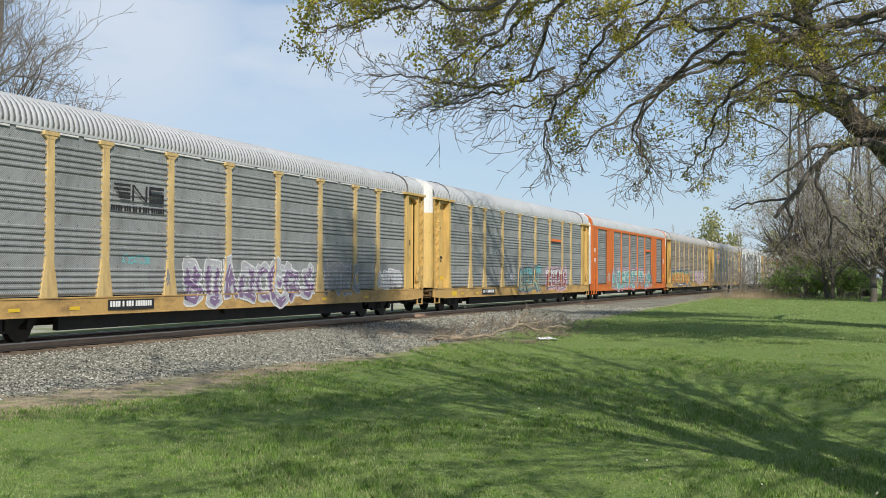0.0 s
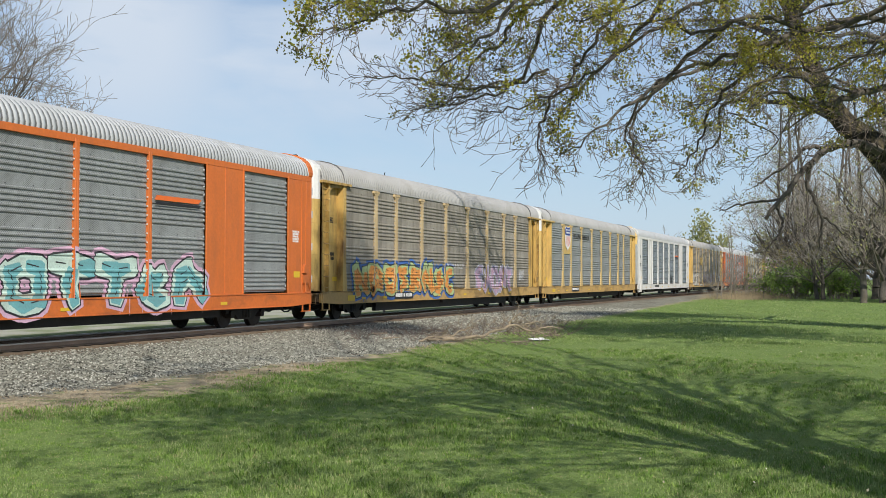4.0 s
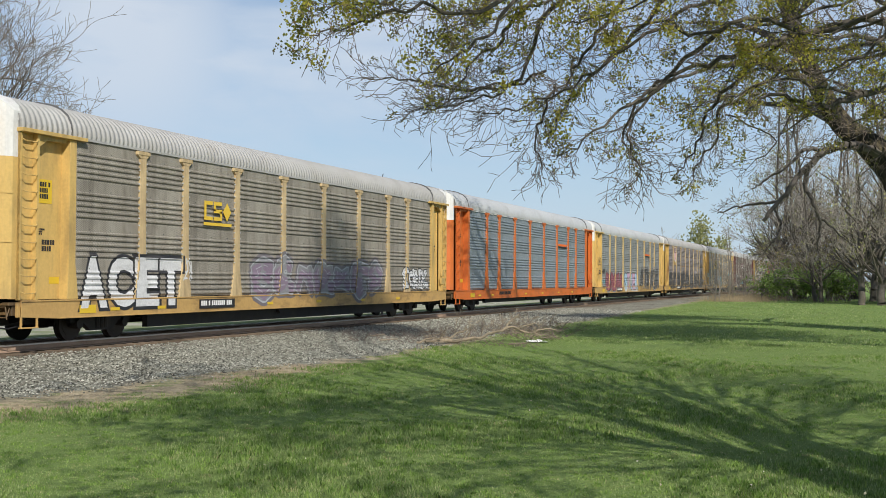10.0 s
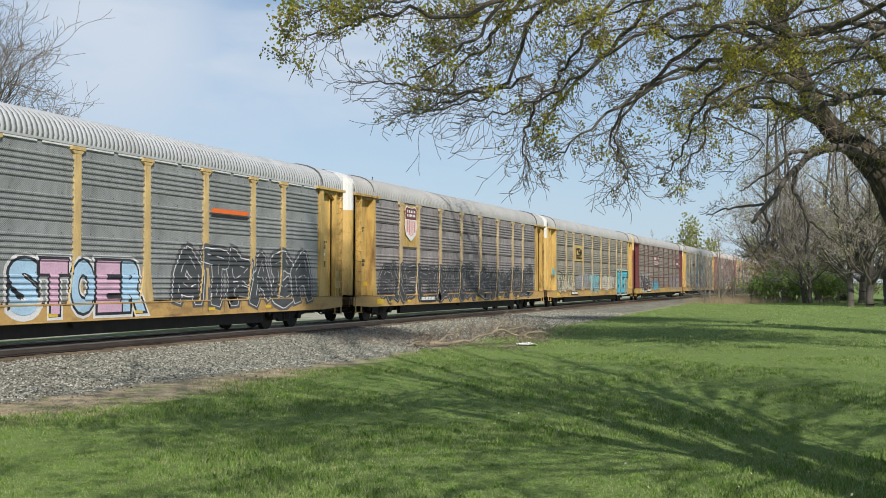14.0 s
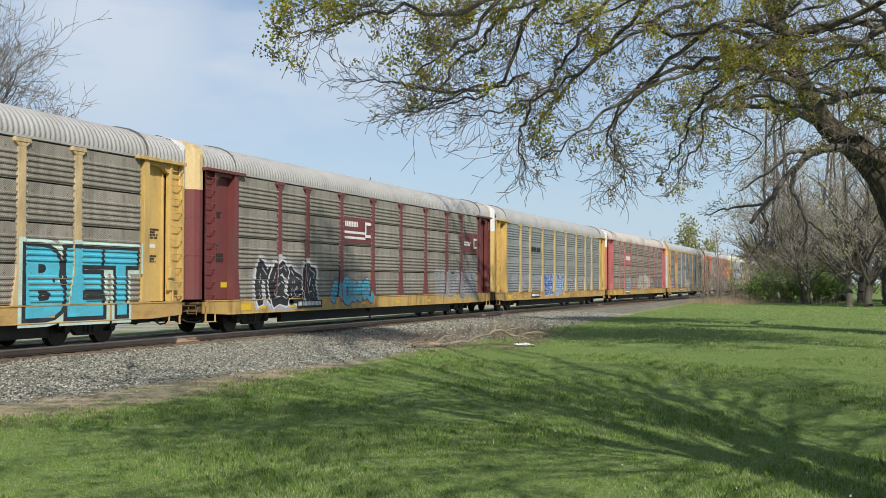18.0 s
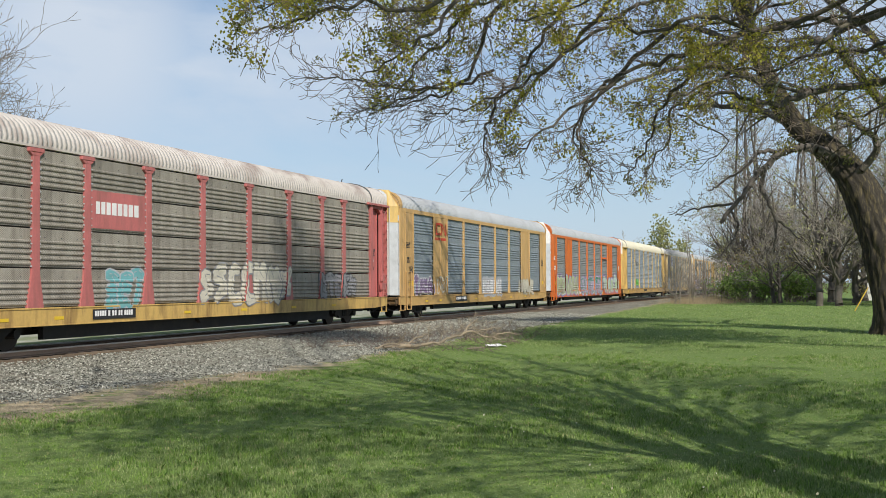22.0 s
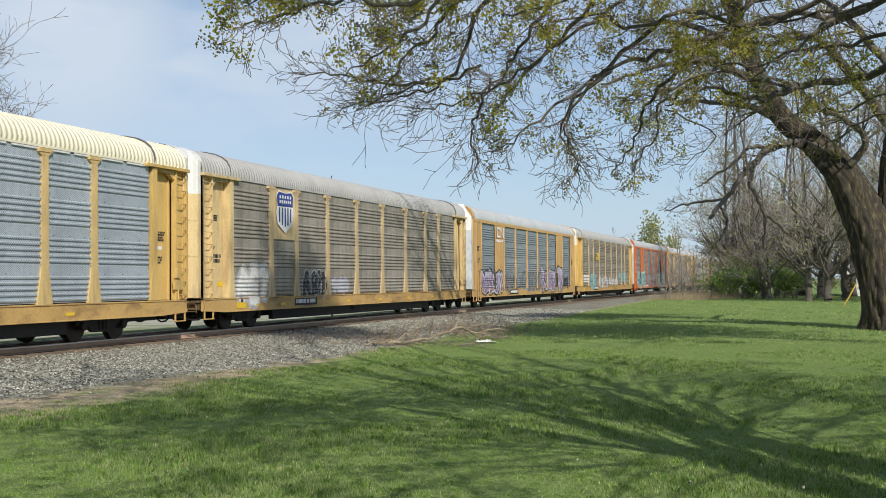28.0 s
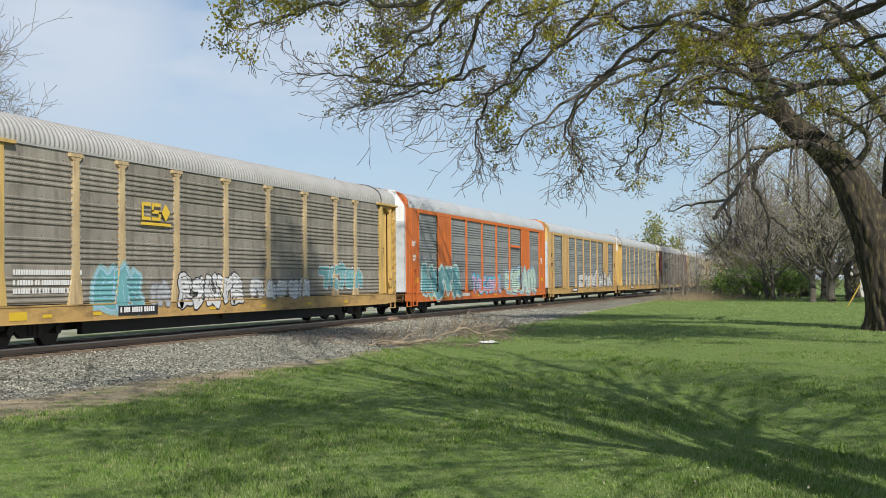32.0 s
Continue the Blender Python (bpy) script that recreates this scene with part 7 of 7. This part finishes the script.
def wild_tree(name, label, base, height, crown, seed, bark, twig, lean=(0, 0), stems=1, leaf_args=None, density=1.0, twig_r=0.012, first=0.25, category="tree", group="", per=1, bend=0.4, rise=0.02):
    """A free-standing tree: one or more stems with limbs all the way up."""
    g = Growth(seed)
    r = g.rnd
    for s in range(stems):
        b = Vector(base) + Vector((r.uniform(-0.5, 0.5), r.uniform(-0.5, 0.5), 0)) * (stems > 1)
        top = b + Vector((lean[0] + r.uniform(-0.06, 0.06) * height, lean[1] + r.uniform(-0.06, 0.06) * height, height * r.uniform(0.85, 1.0)))
        mid = (b + top) / 2 + Vector((r.uniform(-0.03, 0.03), r.uniform(-0.03, 0.03), 0)) * height
        fine = g.limb([b - Vector((0, 0, 0.2)), b + (mid - b) * 0.4, mid, top], height * 0.018, height * 0.003, 7, height * 0.004)
        for p, d, rad, t in fine:
            if t < first or r.random() > density:
                continue
            for _ in range(per):
                a = r.uniform(0, math.tau)
                reach = crown * (1.1 - 0.75 * t) * r.uniform(0.6, 1.1)
                g.branch(p, Vector((math.cos(a), math.sin(a), 0.55 + 0.5 * t)).normalized(), reach, rad * 0.5, 3, bend, rise, 0.75, 3.2, twig_r)
    return g.build(name, label, base, bark, twig, category=category, group=group, sides=6, leaf_args=leaf_args)


# behind the train on the far side of the line
wild_tree("bare_tree", "tall bare grey tree behind the railway line", (-48.5, 50.5, -0.4), 23, 9.0, 5, BARK, GREY_TWIG, density=1.0, twig_r=0.014, first=0.25, stems=2, per=3)
wild_tree("bare_tree", "bare grey tree behind the railway line", (-53.0, 48.0, -0.4), 22, 8.5, 6, BARK, GREY_TWIG, density=1.0, twig_r=0.014, first=0.25, stems=2, per=3)
wild_tree("leafing_tree", "rounded tree with fresh yellow-green leaves beyond the track", (-31, 238, -0.5), 14.5, 7.0, 8, BARK, GREY_TWIG, twig_r=0.03, first=0.2, leaf_args=[(HAZE_LEAF, 0.55, 0.7, 7, 0.28)])
wild_tree("leafing_tree", "tree with fresh yellow-green leaves beyond the track", (-21, 262, -0.5), 12, 6.0, 9, BARK, GREY_TWIG, twig_r=0.03, first=0.2, leaf_args=[(HAZE_LEAF, 0.45, 0.7, 6, 0.28)])
wild_tree("bare_tree", "bare tree showing over the train roofs", (-42, 250, -0.5), 12, 5.0, 10, BARK, PALE_TWIG, twig_r=0.025)
# shrubs on the near side of the bank
for i, (x, y, h) in enumerate([(-12.0, 108, 6.8), (-11.0, 111, 5.0), (-12.8, 104, 4.0), (-10.2, 114, 4.6), (-13.4, 118, 4.2), (-9.4, 118, 5.2)]):
    wild_tree("bare_shrub", "leafless multi-stemmed shrub beside the track bank", (x, y, -0.34), h, 1.9, 40 + i, GREY_TWIG, GREY_TWIG, stems=2, twig_r=0.011, first=0.12, category="shrub", group="shrubs by the track")
# the wood at the end of the lawn
WOOD = [(-9.2, 126, 21, 6.4), (-6.6, 124, 22, 6.0), (-4.2, 128, 23, 6.0), (-7.6, 131, 22, 6.4), (0.75, 96, 15, 4.0), (-0.65, 96.5, 14, 3.8), (-4.6, 108, 13, 3.4), (2.2, 101, 15, 4.0), (5.0, 97, 15, 4.2), (6.8, 99, 16, 4.5),
        (0.2, 110, 16, 4.4), (8.8, 92, 15, 4.2), (-1.5, 127, 15, 4.6), (3.5, 122, 16, 5.0), (9.0, 112, 16, 5.0), (11.5, 100, 15, 4.5),
        (-5.6, 129, 14, 4.6), (-3.0, 133, 16, 5.0), (0.6, 134, 17, 5.2), (5.5, 131, 17, 5.4), (-9.5, 135, 13, 4.6), (7.4, 106, 15, 4.8)]
for i, (x, y, h, c) in enumerate(WOOD):
    leaves = [(HAZE_LEAF, 0.16, 0.3, 5, 0.10)] if i in (0, 3, 5, 8, 15, 21) else [(BUD, 0.10, 0.3, 5, 0.07)]
    if x > -4:
        h, c = h * 1.35, c * 1.2
    wild_tree("bare_tree", "bare woodland tree at the end of the lawn", (x, y, -0.34), h, c, 70 + i, BARK, PALE_TWIG,
              lean=(g.rnd.uniform(-0.8, 0.8), 0), stems=1 + (i % 3 == 0), twig_r=0.014, first=0.16, bend=0.24, rise=0.05, leaf_args=leaves, group="wood", per=2 if i % 3 else 1)


def bush(base, w, h, seed, label, leaf, share, quad=0.11):
    g = Growth(seed)
    for i in range(16):
        a = g.rnd.uniform(0, math.tau)
        g.branch(Vector(base) + Vector((g.rnd.uniform(-0.5, 0.5), g.rnd.uniform(-0.5, 0.5), 0)), Vector((math.cos(a) * w / h, math.sin(a) * w / h, 0.9)).normalized(), h * g.rnd.uniform(0.6, 1.0), 0.045, 2, 0.35, 0.01, 0.9, 3.5, 0.012)
    return g.build("bush", label, base, GREY_TWIG, GREY_TWIG, category="bush", group="bushes", sides=5, leaf_args=[(leaf, share, 0.22, 16, quad)])


for i, (x, y, w, h) in enumerate([(-8.6, 113.0, 1.3, 2.2), (-7.2, 112.4, 1.6, 2.6), (-6.2, 113.6, 1.1, 2.2), (-3.4, 112.6, 1.2, 2.5), (-2.2, 113.2, 1.1, 2.1)]):
    bush((x, y, -0.34), w, h, 200 + i, "green leafy bush under the bare trees", GREEN_LEAF, 0.42)
for i, (x, y, w, h) in enumerate([(-8.0, 119, 2.2, 4.6), (-5.0, 121, 2.4, 5.2), (-2.6, 122, 2.2, 5.0), (0.4, 121, 2.0, 4.2), (9.2, 117, 2.2, 4.2)]):
    bush((x, y, -0.34), w, h, 240 + i, "tangled grey-brown thicket with few leaves", YOUNG_LEAF, 0.25, 0.09)


# ---- grass blades, ballast stones, debris ----
rng = np.random.RandomState(3)
ground_zs = np.vectorize(ground_z)


def lawn_edge(y):
    return np.interp(y, [13, 27], [-12.9, -11.7]) + np.interp(y, [27, 110], [0, -3.4])


def blades(name, label, n, y0, y1, power, h0, h1, width, colors, dry=False, tuft=1):
    """Grass: one slim bent triangle pair a blade, thinning out with distance."""
    y = y0 + (y1 - y0) * np.repeat(rng.uniform(0, 1, n // tuft), tuft) ** power
    left, right = -0.96 * y - 1.0, 0.09 * y + 1.0
    x = left + (right - left) * np.repeat(rng.uniform(0, 1, n // tuft), tuft)
    n = len(x)
    if tuft > 1:
        x, y = x + rng.normal(0, 0.035, n), y + rng.normal(0, 0.035, n)
    edge = lawn_edge(y) + 0.5 * np.sin(y * 1.3) * np.sin(y * 3.1 + 1)
    width_dead = np.interp(y, [17, 27], [2.1, 0.45])
    keep = (x > edge + 0.1) & (x < edge + width_dead + 0.6) if dry else x > edge + width_dead * rng.uniform(0.6, 1.1, n)
    x, y = x[keep], y[keep]
    n = len(x)
    z = ground_zs(x, y) - 0.005
    h = rng.uniform(h0, h1, n) * (0.8 + 0.4 * np.sin(x * 1.1 + 2 * np.sin(y * 0.7)))
    a = rng.uniform(0, math.tau, n)
    lean = rng.normal(0, 0.35, (n, 2)) * h[:, None]
    w = width * rng.uniform(0.7, 1.4, n) * (1 + y / 25)
    base = np.stack([x, y, z], 1)
    side = np.stack([np.cos(a) * w, np.sin(a) * w, 0 * a], 1)
    tip = base + np.stack([lean[:, 0], lean[:, 1], h], 1)
    midp = base + np.stack([lean[:, 0] * 0.3, lean[:, 1] * 0.3, h * 0.6], 1)
    verts = np.stack([base - side, base + side, midp + side * 0.7, tip, midp - side * 0.7], 1).reshape(-1, 3)
    faces = np.arange(5 * n).reshape(n, 5)
    return tagged(new(name, mesh_np(name, verts, faces, island_mix(name + "_blades", colors, through_leaf=0.4))), label, "grass", kind="stuff")


GREENS = [(0.15, 0.22, 0.065), (0.235, 0.335, 0.10), (0.285, 0.39, 0.12), (0.34, 0.44, 0.16), (0.47, 0.50, 0.25)]
blades("grass", "short mown spring grass on the lawn", 400000, 6.4, 36.0, 1.4, 0.02, 0.052, 0.0026, GREENS)
blades("grass", "short mown spring grass farther down the lawn", 150000, 34.0, 112.0, 1.3, 0.04, 0.075, 0.007, GREENS)
blades("grass_tufts", "small lusher tufts in the mown lawn", 84000, 6.4, 30.0, 1.2, 0.035, 0.075, 0.004, [(0.12, 0.21, 0.045), (0.20, 0.33, 0.07), (0.36, 0.48, 0.13)], tuft=14)
blades("grass_tufts", "small dry tufts in the mown lawn", 22000, 6.4, 30.0, 1.2, 0.02, 0.05, 0.003, [(0.40, 0.40, 0.18), (0.50, 0.46, 0.25), (0.30, 0.36, 0.12)], tuft=11)
blades("dry_grass", "straw-coloured dead grass between lawn and ballast", 90000, 10, 36.0, 1.2, 0.015, 0.05, 0.0035, [(0.34, 0.26, 0.16), (0.54, 0.43, 0.30), (0.62, 0.50, 0.36), (0.26, 0.19, 0.12)], dry=True)


def stones(name, label, n, x0, x1, y0, y1, s0, s1, colors):
    x, y = rng.uniform(x0, x1, n), y0 + (y1 - y0) * rng.uniform(0, 1, n) ** 1.4
    keep = x < lawn_edge(y) + rng.normal(0, 0.35, n)
    x, y = x[keep], y[keep]
    n = len(x)
    z = ground_zs(x, y) + 0.006
    r = rng.uniform(s0, s1, n) * (1 + (y > 40) * 0.4)
    octa = np.array([(1, 0, 0), (0, 1, 0), (-1, 0, 0), (0, -1, 0), (0, 0, 0.8), (0, 0, -0.6)])
    v = octa[None] * rng.uniform(0.6, 1.3, (n, 6, 3))
    a = rng.uniform(0, math.tau, n)
    c, s = np.cos(a)[:, None], np.sin(a)[:, None]
    v = np.stack([v[..., 0] * c - v[..., 1] * s, v[..., 0] * s + v[..., 1] * c, v[..., 2]], -1) * r[:, None, None] + np.stack([x, y, z], 1)[:, None]
    f = np.array([(0, 1, 4), (1, 2, 4), (2, 3, 4), (3, 0, 4)])
    faces = (f[None] + (np.arange(n) * 6)[:, None, None]).reshape(-1, 3)
    return tagged(new(name, mesh_np(name, v.reshape(-1, 3), faces, island_mix(name + "_stone", colors, 0.9))), label, "ballast", kind="stuff")


STONES = [(0.037, 0.036, 0.029), (0.122, 0.12, 0.094), (0.265, 0.262, 0.21), (0.365, 0.36, 0.295), (0.585, 0.575, 0.49)]
stones("ballast", "loose grey crushed-stone ballast beside the rails", 70000, -18.4, -10.8, 9, 70, 0.014, 0.034, STONES)
stones("ballast", "rust-brown ballast between and beside the rails", 15000, -21.4, -18.25, 9, 90, 0.015, 0.03, [(0.08, 0.05, 0.033), (0.15, 0.10, 0.07), (0.12, 0.085, 0.065), (0.21, 0.175, 0.15)])


# ---- things lying about ----
g = Growth(31)
base = (-11.0, 32.2, -0.34)
DEAD_WOOD = mat("weathered_dead_wood", (0.31, 0.25, 0.17), 0.9, 0, 0.25, 3, 25, bump=0.4)
for guide, r0, r1 in [([(-11.9, 31.2, -0.26), (-11.5, 31.5, -0.24), (-11.0, 32.1, -0.18), (-10.6, 32.6, -0.02), (-10.2, 33.0, 0.10), (-9.8, 33.2, -0.04), (-9.4, 33.3, -0.14)], 0.034, 0.014),
                      ([(-10.4, 32.8, 0.05), (-10.35, 33.0, 0.30), (-10.1, 33.2, 0.50)], 0.024, 0.009), ([(-9.7, 33.2, -0.06), (-9.4, 33.4, 0.04), (-9.0, 33.6, 0.06)], 0.02, 0.008),
                      ([(-11.7, 31.4, -0.2), (-11.5, 31.8, -0.02), (-11.3, 32.0, 0.06)], 0.02, 0.009), ([(-12.4, 30.6, -0.28), (-11.9, 30.9, -0.18), (-11.6, 30.6, -0.28)], 0.02, 0.008),
                      ([(-10.2, 33.0, 0.02), (-9.9, 33.4, 0.18), (-9.5, 33.7, 0.20)], 0.018, 0.007), ([(-12.3, 31.0, -0.28), (-12.0, 31.5, -0.2), (-11.5, 31.4, -0.24)], 0.03, 0.012)]:
    g.dress(g.limb(guide, r0 * 1.6, r1 * 1.5, 4, 0.04), 0.55, 2, 1.3, up=0.02, bend=0.45, start=0.2, kids=2.4, ratio=0.4, min_r=0.007)
g.build("fallen_branch", "broken dead tree branch lying on the bank", base, DEAD_WOOD, DEAD_WOOD, category="branch")
for k, (x, y, r, h) in enumerate([(-10.4, 36.2, 1.0, 0.65), (-11.6, 37.5, 1.1, 0.6), (-9.7, 35.0, 0.7, 0.45), (-12.6, 33.6, 1.1, 0.4), (-9.6, 31.2, 0.8, 0.22), (-12.9, 39.5, 1.2, 0.5),
                                  (-13.6, 35.0, 1.3, 0.4), (-14.6, 37.2, 1.4, 0.35), (-12.0, 32.0, 1.0, 0.3), (-11.0, 40.5, 1.0, 0.6), (-13.8, 31.6, 1.2, 0.3), (-15.2, 33.8, 1.3, 0.28)]):
    g = Growth(300 + k)
    for i in range(34):
        a = g.rnd.uniform(0, math.tau)
        g.branch(Vector((x + g.rnd.uniform(-r, r), y + g.rnd.uniform(-r, r), -0.33)), Vector((math.cos(a), math.sin(a), g.rnd.uniform(0.2, 1.2))).normalized(), h * g.rnd.uniform(0.7, 1.5), 0.012, 1, 0.3, 0.0, 0.9, 2.5, 0.004)
    g.limbs.append((Vector((x - 0.2, y, -0.3)), Vector((x + 0.3, y + 0.2, -0.26)), 0.022, 0.015))
    g.build("brush_pile", "low tangle of dry twigs on the bank", (x, y, -0.34), DEAD_WOOD, TWIG, category="brush", group="brush on the bank")

LITTER = mat("white_plastic", (0.80, 0.79, 0.77), 0.5, 0, 0.1, 6)
bm = bmesh.new()
bmesh.ops.create_grid(bm, x_segments=12, y_segments=6, size=0.5)
for v in bm.verts:
    v.co.x *= 0.62
    v.co.y *= 0.5
    v.co.z = 0.05 + 0.07 * noise.noise(v.co * 5) + 0.03 * noise.noise(v.co * 13)
bmesh.ops.solidify(bm, geom=bm.faces[:], thickness=0.01)
rag = tagged(new("plastic_scrap", finish(bm, "plastic_scrap")), "crumpled white plastic scrap lying on the grass", "litter")
rag.data.materials.append(LITTER)
rag.matrix_world = pose(-9.45, 33.0, -0.34, 0, 0, 20)

# small pale leaves and petals on the grass
n = 220
fx, fy = rng.uniform(-9, 2, n), rng.uniform(9.5, 40, n)
fp = np.stack([fx, fy, ground_zs(fx, fy) + 0.07], 1)
v, f = clusters(fp, 0.004, 1, 0.014, rng)
tagged(new("fallen_leaf", mesh_np("fallen_leaf", v, f, island_mix("dry_leaf", [(0.5, 0.4, 0.22), (0.6, 0.58, 0.45), (0.35, 0.2, 0.1)]))), "scattered dry leaves and petals on the lawn", "leaves", kind="stuff")

# dry weeds at the foot of the shrubs
wx, wy = rng.normal(-11.3, 1.6, 2600), rng.uniform(101, 121, 2600)
h = rng.uniform(0.15, 0.75, 2600) * (1 + 0.5 * np.sin(wx * 2.3) * np.sin(wy * 1.1))
segs = [(Vector((x, y, -0.34)), Vector((x + rng.normal(0, 0.12), y + rng.normal(0, 0.12), -0.34 + k)), 0.012, 0.004) for x, y, k in zip(wx, wy, h)]
v, f = tubes(segs, 3)
tagged(new("dry_weeds", mesh_np("dry_weeds", v, f, island_mix("dry_stalks", [(0.30, 0.22, 0.13), (0.42, 0.34, 0.22), (0.22, 0.17, 0.11)]))), "tall dry weeds at the foot of the shrubs", "weeds", kind="stuff")


# ---- a pole behind the train, with a small device on its tip ----
POLE_WOOD = mat("grey_pole_wood", (0.17, 0.145, 0.12), 0.9, 0, 0.3, 2)
pole = tagged(new("utility_pole"), "weathered pole with a small dark fitting behind the train", "pole")
pole.location = (-24.4, 55.3, -0.4)
bm = bmesh.new()
add_rod(bm, (0, 0, 0), (0, 0, 7.1), 0.07, 10)
part("pole", bm, POLE_WOOD, pole)
bm = bmesh.new()
add_box(bm, -0.10, 0.12, -0.05, 0.05, 7.1, 7.18)
add_rod(bm, (-0.06, 0, 7.15), (-0.03, 0, 7.42), 0.04, 8)
add_rod(bm, (-0.03, 0, 7.40), (0.02, 0, 7.58), 0.025, 8)
add_rod(bm, (0.1, 0, 7.14), (0.42, 0, 7.10), 0.03, 8)
part("fitting", bm, BLACK, pole)

# ---- the shed and the guy wire at the far end of the lawn ----
SIDING = mat("white_siding", (0.72, 0.71, 0.68), 0.6, 0, 0.06, 1)
SHINGLE = mat("grey_shingles", (0.16, 0.16, 0.165), 0.9, 0, 0.2, 3)
shed = tagged(new("garden_shed"), "small white shed with a grey roof behind the trees", "shed")
shed.location = (4.9, 128, -0.4)
bm = bmesh.new()
add_prism(bm, [(-2.2, 0), (2.2, 0), (2.2, 2.6), (0, 3.6), (-2.2, 2.6)], "y", -2.5, 2.5)
part("wall", bm, SIDING, shed)
for s in (-1, 1):
    bm = bmesh.new()
    add_prism(bm, [(s * 2.5, 2.50), (0, 3.65), (0, 3.77), (s * 2.55, 2.62)], "y", -2.8, 2.8)
    part("roof", bm, SHINGLE, shed)
bm = bmesh.new()
add_box(bm, -2.0, -1.1, -2.53, -2.5, 0.05, 2.1)
part("door", bm, BLACK, shed, "dark door")
guy = tagged(new("guy_wire"), "slanted guy wire with a yellow plastic guard", "guy wire")
guy.location = (1.5, 75.0, -0.34)
bm = bmesh.new()
add_rod(bm, (0, 0, -0.1), (3.6, 0.5, 6.6), 0.012)
part("wire", bm, GREY_TWIG, guy)
bm = bmesh.new()
add_rod(bm, (0.05, 0.01, 0.1), (0.85, 0.12, 1.56), 0.03, 8)
part("guard", bm, YELLOW_SIGN, guy, "yellow plastic guard")


# ---- movement ----
def travel(t):
    """Metres that the train has rolled by t seconds."""
    u = t / 32
    return 16.7851 * t + 0.3552 * 32 * (u * u - u) - 0.0196 * 32 * (u ** 3 - u)


WHEEL_RADIUS = 0.42
SPINS = [Matrix.Rotation(travel(i / FPS) / WHEEL_RADIUS, 4, "X") for i in range(32 * FPS + 1)]      # the wheels roll


def motions():
    rolling = {}
    for car, y in CARS:
        walk(car, [(t, pose(TRACK_X, y - travel(t), 0)) for t in range(0, 33, 2)])
        for truck in (o for o in car.children if o.name.startswith("truck")):
            for wheelset in truck.children:
                spot = wheelset.location.copy()
                axle = round(spot.y, 2)
                if axle not in rolling:
                    walk(wheelset, [(i / FPS, Matrix.Translation(spot) @ spin) for i, spin in enumerate(SPINS)])
                    rolling[axle] = wheelset.animation_data
                else:       # every leading and every trailing axle rolls like the first of its kind
                    wheelset.rotation_mode = "QUATERNION"
                    keys = wheelset.animation_data_create()
                    keys.action = rolling[axle].action
                    keys.action_slot = rolling[axle].action_slot


motions()
